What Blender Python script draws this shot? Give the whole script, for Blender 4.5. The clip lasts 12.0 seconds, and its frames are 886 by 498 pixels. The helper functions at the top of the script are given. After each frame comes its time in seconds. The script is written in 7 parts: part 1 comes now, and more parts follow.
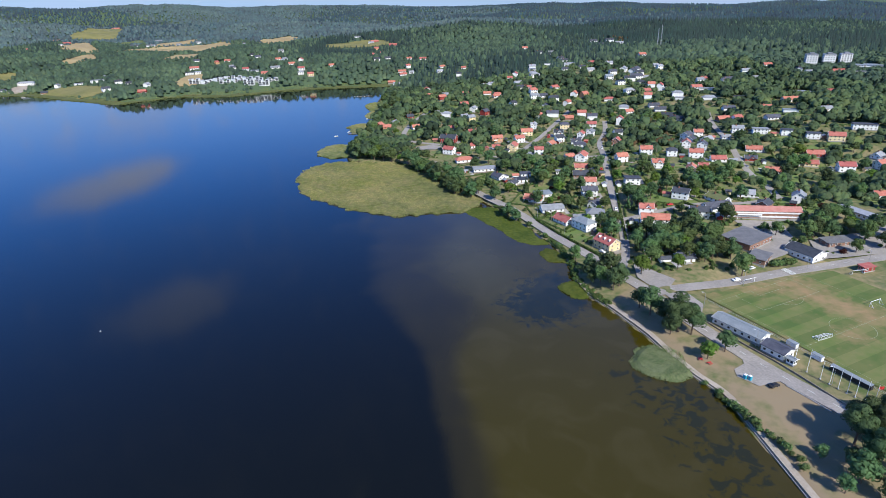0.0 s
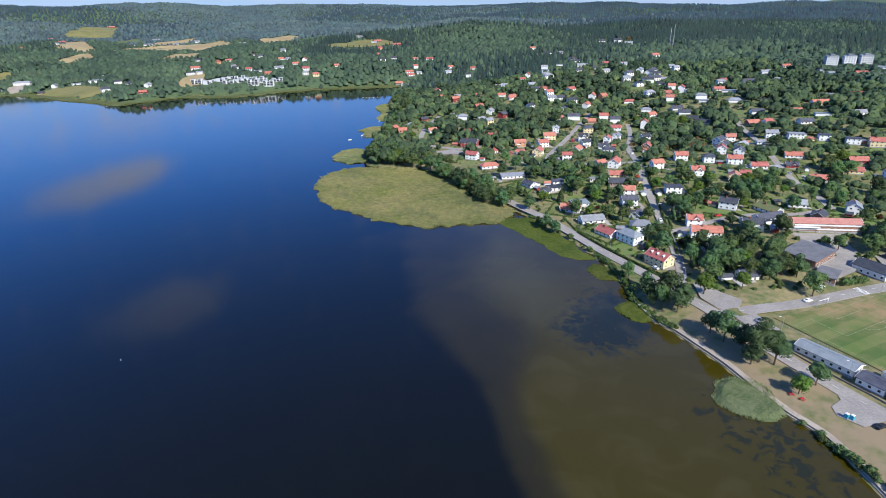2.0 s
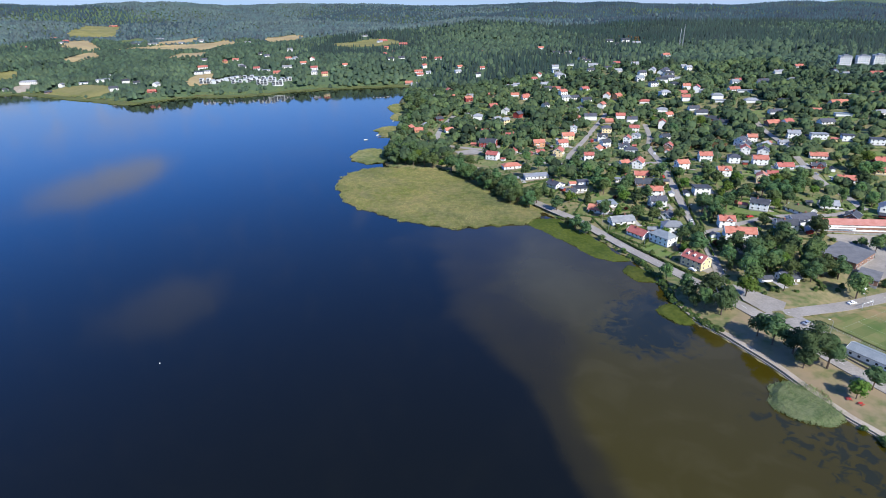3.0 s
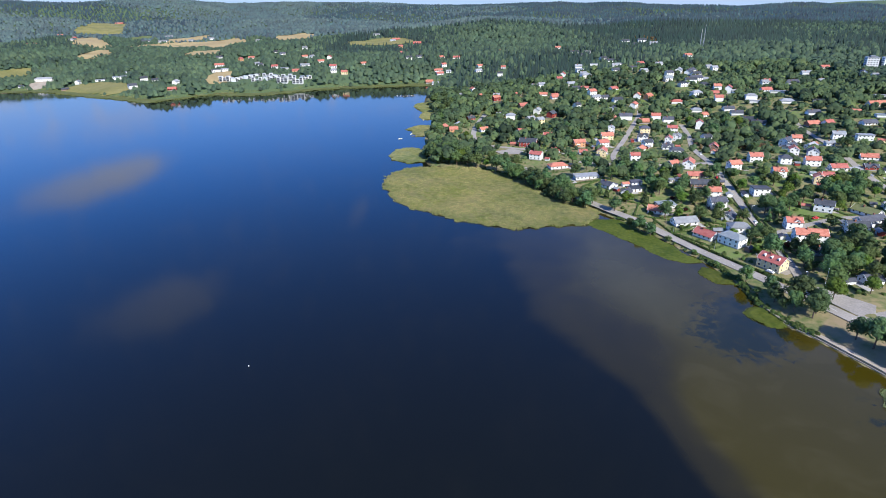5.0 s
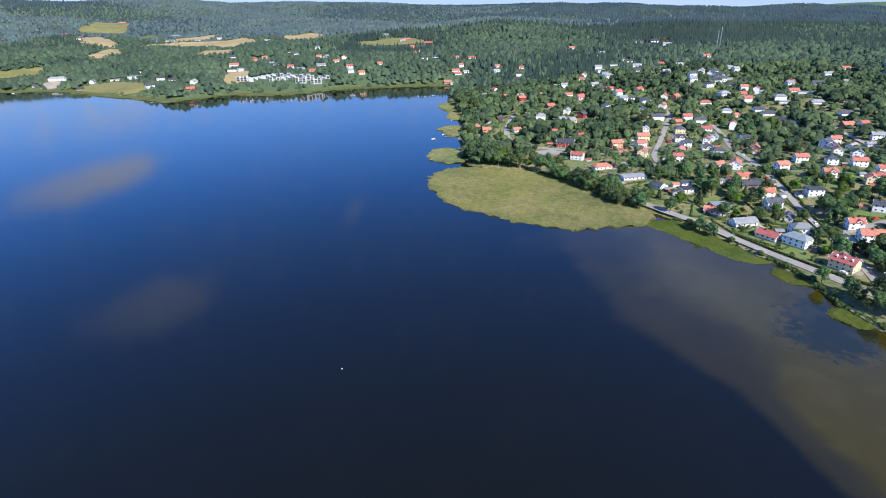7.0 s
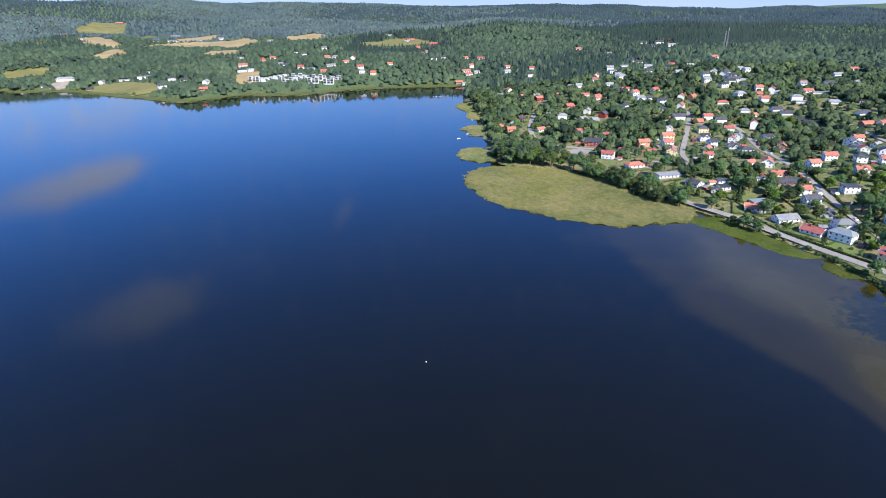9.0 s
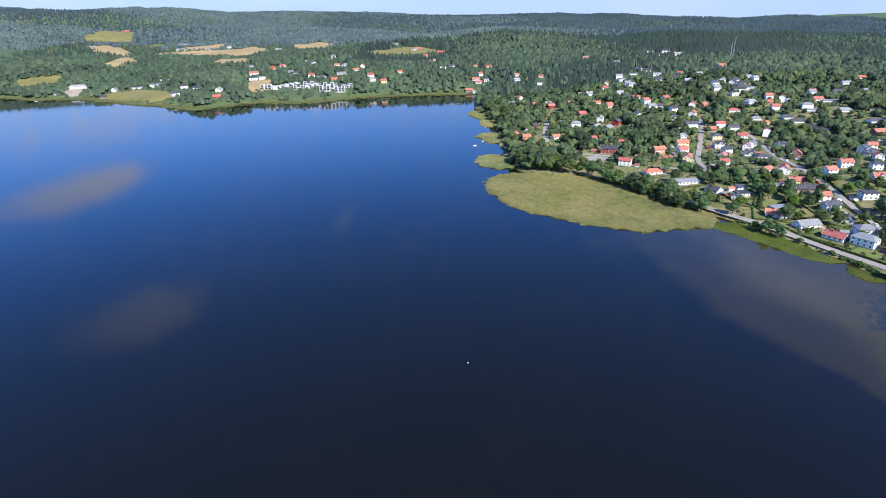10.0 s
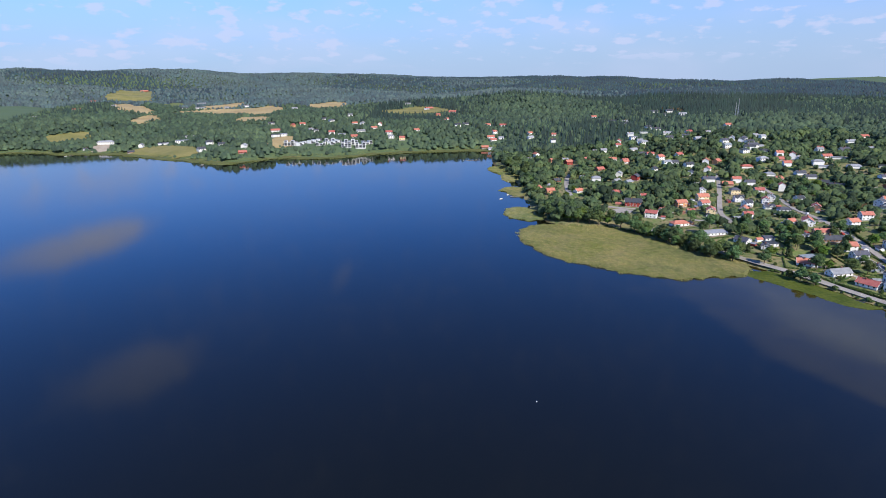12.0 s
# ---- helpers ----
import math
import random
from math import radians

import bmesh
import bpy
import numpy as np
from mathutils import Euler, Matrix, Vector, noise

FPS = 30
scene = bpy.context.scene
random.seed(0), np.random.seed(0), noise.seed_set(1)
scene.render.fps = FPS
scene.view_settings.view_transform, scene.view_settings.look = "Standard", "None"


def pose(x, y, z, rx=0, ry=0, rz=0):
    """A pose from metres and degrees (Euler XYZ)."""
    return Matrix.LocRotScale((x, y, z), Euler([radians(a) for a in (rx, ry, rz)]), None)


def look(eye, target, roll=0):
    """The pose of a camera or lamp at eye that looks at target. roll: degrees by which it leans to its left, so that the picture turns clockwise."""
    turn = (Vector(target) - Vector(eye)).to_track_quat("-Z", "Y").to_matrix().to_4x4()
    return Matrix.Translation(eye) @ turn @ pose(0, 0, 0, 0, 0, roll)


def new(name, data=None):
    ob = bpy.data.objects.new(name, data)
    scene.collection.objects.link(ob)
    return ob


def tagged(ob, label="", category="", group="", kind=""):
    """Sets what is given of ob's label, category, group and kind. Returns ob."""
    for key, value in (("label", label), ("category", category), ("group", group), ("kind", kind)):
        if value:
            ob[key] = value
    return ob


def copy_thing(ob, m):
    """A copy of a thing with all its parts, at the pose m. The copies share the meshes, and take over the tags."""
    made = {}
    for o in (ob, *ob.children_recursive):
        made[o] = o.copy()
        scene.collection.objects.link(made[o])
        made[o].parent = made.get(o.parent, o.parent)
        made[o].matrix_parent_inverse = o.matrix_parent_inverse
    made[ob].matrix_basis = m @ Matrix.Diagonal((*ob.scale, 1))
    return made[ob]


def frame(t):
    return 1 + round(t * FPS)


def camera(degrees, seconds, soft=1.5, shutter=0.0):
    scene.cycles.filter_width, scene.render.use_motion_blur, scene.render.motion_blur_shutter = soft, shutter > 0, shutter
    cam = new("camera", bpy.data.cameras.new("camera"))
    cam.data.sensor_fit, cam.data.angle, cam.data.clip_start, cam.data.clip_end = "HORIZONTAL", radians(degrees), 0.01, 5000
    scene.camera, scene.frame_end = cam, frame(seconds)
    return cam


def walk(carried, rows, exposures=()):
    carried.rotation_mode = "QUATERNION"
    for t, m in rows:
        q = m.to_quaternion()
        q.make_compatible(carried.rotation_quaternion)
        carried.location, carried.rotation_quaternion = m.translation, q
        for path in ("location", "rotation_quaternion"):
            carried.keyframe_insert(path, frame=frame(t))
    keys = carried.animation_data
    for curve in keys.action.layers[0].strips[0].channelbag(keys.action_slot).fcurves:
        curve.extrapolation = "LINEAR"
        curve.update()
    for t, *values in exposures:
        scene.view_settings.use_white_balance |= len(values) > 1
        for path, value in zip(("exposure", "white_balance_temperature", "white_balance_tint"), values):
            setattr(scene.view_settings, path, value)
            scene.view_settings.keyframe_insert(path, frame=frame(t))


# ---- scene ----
cam = camera(75.0, 12.0, 0.6)
# seconds, eye, yaw, pitch, roll
ROWS = [
    (0.0, 2.60, 1.83, 145.23, 1.880, -23.439, -2.048),
    (0.5, -2.38, 10.67, 145.39, 1.948, -23.464, -2.001),
    (1.0, -8.52, 17.97, 145.40, 1.766, -23.497, -1.948),
    (1.5, -15.92, 23.50, 145.28, 1.467, -23.508, -1.893),
    (2.0, -24.62, 27.18, 145.12, 1.274, -23.501, -1.841),
    (2.5, -34.39, 29.42, 145.02, 1.193, -23.504, -1.793),
    (3.0, -44.98, 30.83, 144.96, 1.101, -23.520, -1.735),
    (5.0, -87.90, 35.43, 144.72, 0.738, -23.581, -1.376),
    (5.5, -99.04, 36.06, 144.76, 0.696, -23.563, -1.328),
    (6.0, -110.16, 36.51, 144.91, 0.602, -23.575, -1.291),
    (6.5, -120.80, 37.08, 145.16, 0.424, -23.579, -1.247),
    (7.0, -131.00, 37.38, 145.39, 0.164, -23.576, -1.198),
    (9.0, -171.00, 32.21, 145.82, -0.879, -23.502, -1.019),
    (9.5, -180.65, 29.36, 146.26, -0.897, -23.418, -0.992),
    (10.0, -189.71, 26.41, 146.73, -0.911, -22.756, -0.963),
    (10.5, -198.12, 23.17, 146.98, -0.928, -21.648, -0.912),
    (11.0, -206.23, 19.68, 146.97, -0.962, -20.210, -0.841),
    (11.5, -214.34, 16.00, 146.80, -1.016, -18.740, -0.764),
    (12.0, -222.67, 12.07, 146.52, -1.092, -17.261, -0.693),
]
walk(cam, [(t, pose(x, y, z, 90 + pitch, 0, yaw) @ pose(0, 0, 0, 0, 0, lean)) for t, x, y, z, yaw, pitch, lean in ROWS],
     [(0.0, 0.35, 6250, 10), (2.5, 0.45, 6250, 10), (5.0, 0.58, 6300, 10), (9.5, 0.7, 6450, 12), (10.5, 0.68, 6500, 13), (12.0, 0.36, 6550, 13)])

# ---- sky, sun ----
SUN = Vector((0.42, -0.65, 0.64)).normalized()
world = bpy.data.worlds.new("sky")
scene.world = world
world.use_nodes = True
wn, wl = world.node_tree.nodes, world.node_tree.links
wn.clear()


def wnode(kind, **sets):
    n = wn.new(kind)
    for k, v in sets.items():
        n.inputs[k].default_value = v
    return n


def wmath(op, a, b=None, clamp=False):
    n = wn.new("ShaderNodeMath")
    n.operation, n.use_clamp = op, clamp
    for i, v in enumerate((a, b)):
        if v is None:
            continue
        if isinstance(v, (int, float)):
            n.inputs[i].default_value = v
        else:
            wl.new(v, n.inputs[i])
    return n.outputs[0]


sky = wn.new("ShaderNodeTexSky")
sky.sky_type, sky.sun_disc = "NISHITA", False
sky.sun_elevation, sky.sun_rotation = math.asin(SUN.z), math.atan2(SUN.x, SUN.y)
sky.air_density, sky.dust_density, sky.ozone_density = 1.0, 0.25, 3.0
coords = wn.new("ShaderNodeTexCoord")
split = wn.new("ShaderNodeSeparateXYZ")
wl.new(coords.outputs["Generated"], split.inputs[0])
dx, dy, dz = split.outputs
flat = wn.new("ShaderNodeCombineXYZ")
wl.new(wmath("MULTIPLY", wmath("ARCTAN2", dx, dy), 8.0), flat.inputs[0])
wl.new(wmath("MULTIPLY", wmath("POWER", wmath("MAXIMUM", dz, 0.0), 0.85), 15.0), flat.inputs[1])
puffs = wnode("ShaderNodeTexNoise", Scale=3.4, Detail=6.0, Roughness=0.5)
wl.new(flat.outputs[0], puffs.inputs["Vector"])
fields = wnode("ShaderNodeTexNoise", Scale=0.55, Detail=2.0)
wl.new(flat.outputs[0], fields.inputs["Vector"])
cover = wmath("ADD", wmath("MULTIPLY", puffs.outputs["Fac"], 0.7), wmath("MULTIPLY", fields.outputs["Fac"], 0.3))
puff = wn.new("ShaderNodeMapRange")
puff.interpolation_type = "SMOOTHSTEP"
puff.inputs["From Min"].default_value, puff.inputs["From Max"].default_value = 0.51, 0.61
wl.new(cover, puff.inputs["Value"])
low = wn.new("ShaderNodeMapRange")  # fair-weather clouds stand in the lower sky
low.interpolation_type = "SMOOTHSTEP"
for k, v in (("From Min", 0.13), ("From Max", 0.2), ("To Min", 1.0), ("To Max", 0.12)):
    low.inputs[k].default_value = v
wl.new(dz, low.inputs["Value"])
veil = wn.new("ShaderNodeMapRange")  # thin haze low in the sky
veil.interpolation_type = "SMOOTHSTEP"
for k, v in (("From Min", 0.0), ("From Max", 0.29), ("To Min", 0.88), ("To Max", 0.0)):
    veil.inputs[k].default_value = v
wl.new(dz, veil.inputs["Value"])
amount = wmath("MULTIPLY", wmath("MULTIPLY", puff.outputs[0], wmath("MULTIPLY", dz, 40.0, True)), wmath("MULTIPLY", low.outputs[0], 0.62))
bands = wn.new("ShaderNodeMapRange")  # thin layers between the puffs
bands.interpolation_type = "SMOOTHSTEP"
for k, v in (("From Min", 0.42), ("From Max", 0.68), ("To Min", 0.0), ("To Max", 0.2)):
    bands.inputs[k].default_value = v
wl.new(fields.outputs["Fac"], bands.inputs["Value"])
amount = wmath("MAXIMUM", amount, wmath("MULTIPLY", bands.outputs[0], low.outputs[0]))


def cloud_bank(azimuth, height, wide, tall, strength, lean=0.85):
    """One larger cloud: a ragged patch round a direction, in degrees."""
    global amount
    a, e = radians(azimuth), radians(height)
    across = wmath("DIVIDE", wmath("SUBTRACT", wmath("ARCTAN2", dx, dy), a), radians(wide))
    up = wmath("DIVIDE", wmath("SUBTRACT", wmath("ARCSINE", dz), e), radians(tall))
    ragged = wmath("MULTIPLY", wmath("SUBTRACT", rag.outputs["Fac"], 0.5), 1.9)
    slope = wmath("ADD", up, wmath("MULTIPLY", across, lean))
    r = wmath("ADD", wmath("ADD", wmath("MULTIPLY", across, across), wmath("MULTIPLY", slope, slope)), ragged)
    m = wn.new("ShaderNodeMapRange")
    m.interpolation_type = "SMOOTHSTEP"
    for k, v in (("From Min", 1.25), ("From Max", 0.1), ("To Min", 0.0), ("To Max", strength)):
        m.inputs[k].default_value = v
    wl.new(r, m.inputs["Value"])
    thin = wn.new("ShaderNodeMapRange")  # the cloud thins out towards one end
    thin.interpolation_type = "SMOOTHSTEP"
    for k, v in (("From Min", -1.3), ("From Max", 0.5), ("To Min", 0.3), ("To Max", 1.0)):
        thin.inputs[k].default_value = v
    wl.new(across, thin.inputs["Value"])
    amount = wmath("MAXIMUM", amount, wmath("MULTIPLY", m.outputs[0], thin.outputs[0]))


rag = wnode("ShaderNodeTexNoise", Scale=19.0, Detail=8.0, Roughness=0.62)
wl.new(coords.outputs["Generated"], rag.inputs["Vector"])
cloud_bank(-32.9, 14.0, 7.4, 1.5, 0.95)
cloud_bank(-30.3, 25.4, 7.5, 2.6, 0.5, 0.25)
cloud_bank(-28.5, 8.8, 4.0, 1.8, 0.4)
cloud_bank(-9.5, 19.6, 1.4, 1.3, 0.25)
mixed = wn.new("ShaderNodeMix")
mixed.data_type = "RGBA"
wl.new(amount, mixed.inputs[0])
tint = wn.new("ShaderNodeMix")
tint.data_type, tint.blend_type = "RGBA", "MULTIPLY"
tint.inputs[7].default_value = (0.49, 1.22, 2.45, 1)
wl.new(sky.outputs[0], tint.inputs[6])
sunward = wmath("ADD", wmath("ADD", wmath("MULTIPLY", dx, SUN.x), wmath("MULTIPLY", dy, SUN.y)), wmath("MULTIPLY", dz, SUN.z))
deepen = wn.new("ShaderNodeMapRange")  # deep blue away from the sun, pale round it
deepen.interpolation_type = "SMOOTHSTEP"
for k, v in (("From Min", 0.95), ("From Max", 0.3), ("To Min", 0.1), ("To Max", 1.0)):
    deepen.inputs[k].default_value = v
wl.new(sunward, deepen.inputs["Value"])
wl.new(deepen.outputs[0], tint.inputs[0])
hazy = wn.new("ShaderNodeMix")
hazy.data_type = "RGBA"
wl.new(veil.outputs[0], hazy.inputs[0])
wl.new(tint.outputs[2], hazy.inputs[6])
hazy.inputs[7].default_value = (4.15, 5.35, 7.5, 1)
wl.new(hazy.outputs[2], mixed.inputs[6])
mixed.inputs[7].default_value = (6.1, 6.8, 9.3, 1)
back = wnode("ShaderNodeBackground", Strength=0.08)
wl.new(mixed.outputs[2], back.inputs["Color"])
wl.new(back.outputs[0], wn.new("ShaderNodeOutputWorld").inputs[0])

sun = new("sun", bpy.data.lights.new("sun", "SUN"))
sun.data.energy, sun.data.angle, sun.data.color = 4.6, radians(0.5), (1.0, 0.96, 0.9)
sun.matrix_world = look(SUN * 500, (0, 0, 0))


# ---- materials ----
def linear(c):
    return tuple(v for v in c) + (1,)


def material(name, one, two, rough=0.8, scale=0.3, fine=3.0, metal=0.0, bump=0.0, vary=0.0, spec=0.3, island=False, object_vary=0.0):
    """Two colours mixed by noise at two scales (sizes per metre), with bump, and a change from piece to piece."""
    m = bpy.data.materials.new(name)
    m.use_nodes = True
    n, l = m.node_tree.nodes, m.node_tree.links
    b = n["Principled BSDF"]
    b.inputs["Roughness"].default_value, b.inputs["Metallic"].default_value, b.inputs["Specular IOR Level"].default_value = rough, metal, spec
    geo = n.new("ShaderNodeNewGeometry")
    big, small = n.new("ShaderNodeTexNoise"), n.new("ShaderNodeTexNoise")
    for t, s, d in ((big, scale, 4), (small, fine, 3)):
        t.inputs["Scale"].default_value, t.inputs["Detail"].default_value = s, d
        l.new(geo.outputs["Position"], t.inputs["Vector"])
    add = n.new("ShaderNodeMath")
    add.operation = "ADD"
    l.new(big.outputs["Fac"], add.inputs[0])
    l.new(small.outputs["Fac"], add.inputs[1])
    ramp = n.new("ShaderNodeMapRange")
    ramp.inputs["From Min"].default_value, ramp.inputs["From Max"].default_value = 0.78, 1.22
    l.new(add.outputs[0], ramp.inputs["Value"])
    mix = n.new("ShaderNodeMix")
    mix.data_type = "RGBA"
    mix.inputs[6].default_value, mix.inputs[7].default_value = linear(one), linear(two)
    l.new(ramp.outputs[0], mix.inputs[0])
    out = mix.outputs[2]
    if vary or object_vary:
        hsv = n.new("ShaderNodeHueSaturation")
        if vary:
            src = geo.outputs["Random Per Island"]
        else:
            src = n.new("ShaderNodeObjectInfo").outputs["Random"]
        k = vary or object_vary
        for key, lo, hi in (("Value", 1 - k, 1 + k), ("Hue", 0.5 - 0.08 * k, 0.5 + 0.07 * k)):
            r = n.new("ShaderNodeMapRange")
            r.inputs["To Min"].default_value, r.inputs["To Max"].default_value = lo, hi
            l.new(src, r.inputs["Value"])
            l.new(r.outputs[0], hsv.inputs[key])
        l.new(out, hsv.inputs["Color"])
        out = hsv.outputs[0]
    l.new(out, b.inputs["Base Color"])
    if bump:
        bn = n.new("ShaderNodeBump")
        bn.inputs["Strength"].default_value = bump
        l.new(small.outputs["Fac"], bn.inputs["Height"])
        l.new(bn.outputs[0], b.inputs["Normal"])
    return m


def leafy(name, one, two, vary, scale=0.25, island_from_object=False, tone=0.0, fine=1.5):
    """Foliage: two greens, a change of tone from clump to clump and from tree to tree, and some light let through."""
    m = material(name, one, two, 0.75, scale, fine, vary=0 if island_from_object else vary, object_vary=vary if island_from_object else 0, spec=0.2)
    n, l = m.node_tree.nodes, m.node_tree.links
    b = n["Principled BSDF"]
    if tone:
        at = n.new("ShaderNodeAttribute")
        at.attribute_name = "tone"
        hsv = n.new("ShaderNodeHueSaturation")
        for key, lo, hi in (("Value", 1 - tone, 1 + tone), ("Hue", 0.5 + 0.035, 0.5 - 0.028), ("Saturation", 0.85, 1.12)):
            r = n.new("ShaderNodeMapRange")
            r.inputs["To Min"].default_value, r.inputs["To Max"].default_value = lo, hi
            l.new(at.outputs["Fac"], r.inputs["Value"])
            l.new(r.outputs[0], hsv.inputs[key])
        l.new(b.inputs["Base Color"].links[0].from_socket, hsv.inputs["Color"])
        l.new(hsv.outputs[0], b.inputs["Base Color"])
    thin = n.new("ShaderNodeBsdfTranslucent")
    l.new(b.inputs["Base Color"].links[0].from_socket, thin.inputs["Color"])
    mix = n.new("ShaderNodeMixShader")
    mix.inputs[0].default_value = 0.36
    l.new(b.outputs[0], mix.inputs[1])
    l.new(thin.outputs[0], mix.inputs[2])
    l.new(mix.outputs[0], n["Material Output"].inputs["Surface"])
    return m


GRASS = (0.075, 0.11, 0.028)
M = {
    "leaf": leafy("broadleaf foliage", (0.09, 0.152, 0.05), (0.148, 0.21, 0.074), 0.35, 0.3, True),
    "leaf_light": leafy("light green foliage", (0.09, 0.16, 0.025), (0.14, 0.21, 0.04), 0.2, 0.3, True),
    "leaf_dark": leafy("dark foliage", (0.072, 0.128, 0.052), (0.115, 0.178, 0.072), 0.35, 0.3, True),
    "leaf_red": leafy("copper foliage", (0.06, 0.022, 0.016), (0.09, 0.035, 0.02), 0.3, 0.3, True),
    "woods": leafy("mixed woodland foliage", (0.068, 0.112, 0.054), (0.118, 0.166, 0.072), 0.16, 0.03, tone=0.52),
    "hill_woods": leafy("mixed hill woodland foliage", (0.068, 0.114, 0.072), (0.106, 0.156, 0.09), 0.12, 0.012, tone=0.36, fine=0.5),
    "spruce": leafy("spruce and pine foliage", (0.038, 0.07, 0.062), (0.06, 0.096, 0.08), 0.08, 0.004, tone=0.3),
    # next two foliages: pale blue haze of distance is mixed into the base colours
    "haze_spruce": leafy("far spruce and pine foliage with haze in its colour", (0.056, 0.096, 0.12), (0.08, 0.124, 0.14), 0.06, 0.004, tone=0.22),
    "haze_woods": leafy("far mixed woodland foliage with haze in its colour", (0.095, 0.148, 0.158), (0.138, 0.19, 0.175), 0.05, 0.005, tone=0.24),
    "dry_tree": leafy("withered foliage", (0.12, 0.085, 0.04), (0.18, 0.12, 0.055), 0.2, 0.1),
    "hedge": leafy("hedge leaves", (0.055, 0.095, 0.026), (0.1, 0.145, 0.04), 0.3, 0.5),
    "bark": material("bark", (0.09, 0.065, 0.045), (0.16, 0.12, 0.09), 0.95, 1.0, 9.0, bump=0.4),
    "reed": leafy("reeds", (0.185, 0.222, 0.068), (0.37, 0.34, 0.14), 0.25, 0.022, tone=0.34, fine=0.3),
    "reed_green": leafy("green reeds and bulrush", (0.07, 0.102, 0.014), (0.14, 0.165, 0.028), 0.3, 0.06, fine=0.5),
    "reed_far": leafy("reed belt", (0.15, 0.185, 0.058), (0.215, 0.245, 0.09), 0.18, 0.05),
    "reed_grey": leafy("tall grey-green reeds", (0.13, 0.19, 0.075), (0.25, 0.29, 0.14), 0.3, 0.2),
    "algae": material("weed mat at the waterline", (0.06, 0.09, 0.008), (0.11, 0.14, 0.015), 0.8, 0.1, 0.8),
    "asphalt": material("worn asphalt", (0.25, 0.228, 0.2), (0.35, 0.318, 0.28), 0.95, 0.08, 1.2, spec=0.2),
    "kerb": material("concrete kerb", (0.3, 0.29, 0.27), (0.4, 0.39, 0.36), 0.9, 1.0, 6.0),
    "gravel": material("gravel", (0.3, 0.25, 0.19), (0.42, 0.36, 0.28), 0.95, 0.1, 1.5),
    "line": material("white line paint", (0.6, 0.62, 0.55), (0.75, 0.76, 0.7), 0.8, 0.5, 4.0),
    "field": material("ripe corn field", (0.3, 0.22, 0.1), (0.4, 0.31, 0.15), 0.95, 0.02, 0.3),
    "meadow": material("dry meadow", (0.15, 0.15, 0.045), (0.24, 0.21, 0.075), 0.95, 0.03, 0.4),
    "lawn": material("garden lawn", (0.085, 0.13, 0.03), (0.16, 0.17, 0.055), 0.95, 0.15, 1.0),
    "roof_r": material("red clay roof tiles", (0.35, 0.105, 0.078), (0.47, 0.18, 0.135), 0.8, 0.5, 4.0, object_vary=0.14),
    "roof_s": material("salmon roof sheeting", (0.42, 0.17, 0.125), (0.52, 0.25, 0.2), 0.7, 0.4, 4.0),
    "roof_d": material("dark roof sheeting", (0.045, 0.05, 0.065), (0.085, 0.09, 0.105), 0.7, 0.4, 4.0, object_vary=0.3),
    "roof_g": material("grey roof sheeting", (0.2, 0.21, 0.225), (0.3, 0.31, 0.325), 0.6, 0.4, 4.0, object_vary=0.25),
    "roof_k": material("grey felt roof", (0.12, 0.12, 0.125), (0.18, 0.18, 0.185), 0.9, 0.3, 3.0),
    "roof_u": material("blue-grey roof sheeting", (0.2, 0.23, 0.245), (0.28, 0.305, 0.315), 0.5, 0.4, 4.0),
    "roof_n": material("mossy roof", (0.14, 0.16, 0.055), (0.2, 0.2, 0.09), 0.9, 0.5, 4.0),
    "wall_w": material("white wood panelling", (0.7, 0.7, 0.67), (0.82, 0.82, 0.8), 0.7, 0.6, 5.0, object_vary=0.08),
    "wall_y": material("cream render", (0.68, 0.54, 0.3), (0.78, 0.64, 0.38), 0.8, 0.6, 5.0),
    "wall_o": material("orange wood panelling", (0.5, 0.24, 0.12), (0.6, 0.32, 0.17), 0.8, 0.6, 5.0),
    "wall_R": material("falu red wood panelling", (0.24, 0.035, 0.03), (0.32, 0.06, 0.045), 0.85, 0.6, 5.0),
    "wall_b": material("brown brick", (0.22, 0.12, 0.085), (0.3, 0.17, 0.12), 0.9, 0.6, 6.0),
    "plinth": material("concrete plinth", (0.25, 0.25, 0.24), (0.35, 0.34, 0.33), 0.9, 0.8, 5.0),
    "white": material("white paint", (0.74, 0.74, 0.73), (0.82, 0.82, 0.8), 0.6, 0.8, 5.0),
    "glass": material("window glass", (0.02, 0.025, 0.03), (0.035, 0.04, 0.05), 0.08, 0.5, 2.0, spec=0.6),
    "metal": material("galvanised steel", (0.42, 0.43, 0.44), (0.55, 0.56, 0.57), 0.45, 1.0, 8.0, metal=0.7),
    "wood": material("weathered wood", (0.2, 0.16, 0.12), (0.32, 0.27, 0.21), 0.9, 0.5, 6.0),
    "brick": material("chimney brick", (0.24, 0.1, 0.07), (0.32, 0.15, 0.1), 0.9, 1.0, 8.0),
    "blue": material("turquoise plastic", (0.03, 0.3, 0.42), (0.05, 0.36, 0.48), 0.5, 1.0, 5.0),
    "black": material("black rubber and plastic", (0.02, 0.02, 0.022), (0.035, 0.035, 0.038), 0.7, 1.0, 5.0),
    "red": material("red paint", (0.45, 0.03, 0.03), (0.55, 0.05, 0.04), 0.6, 1.0, 5.0),
    "rock": material("boulders", (0.26, 0.24, 0.22), (0.38, 0.36, 0.33), 0.9, 0.6, 4.0, bump=0.3, object_vary=0.25),
}


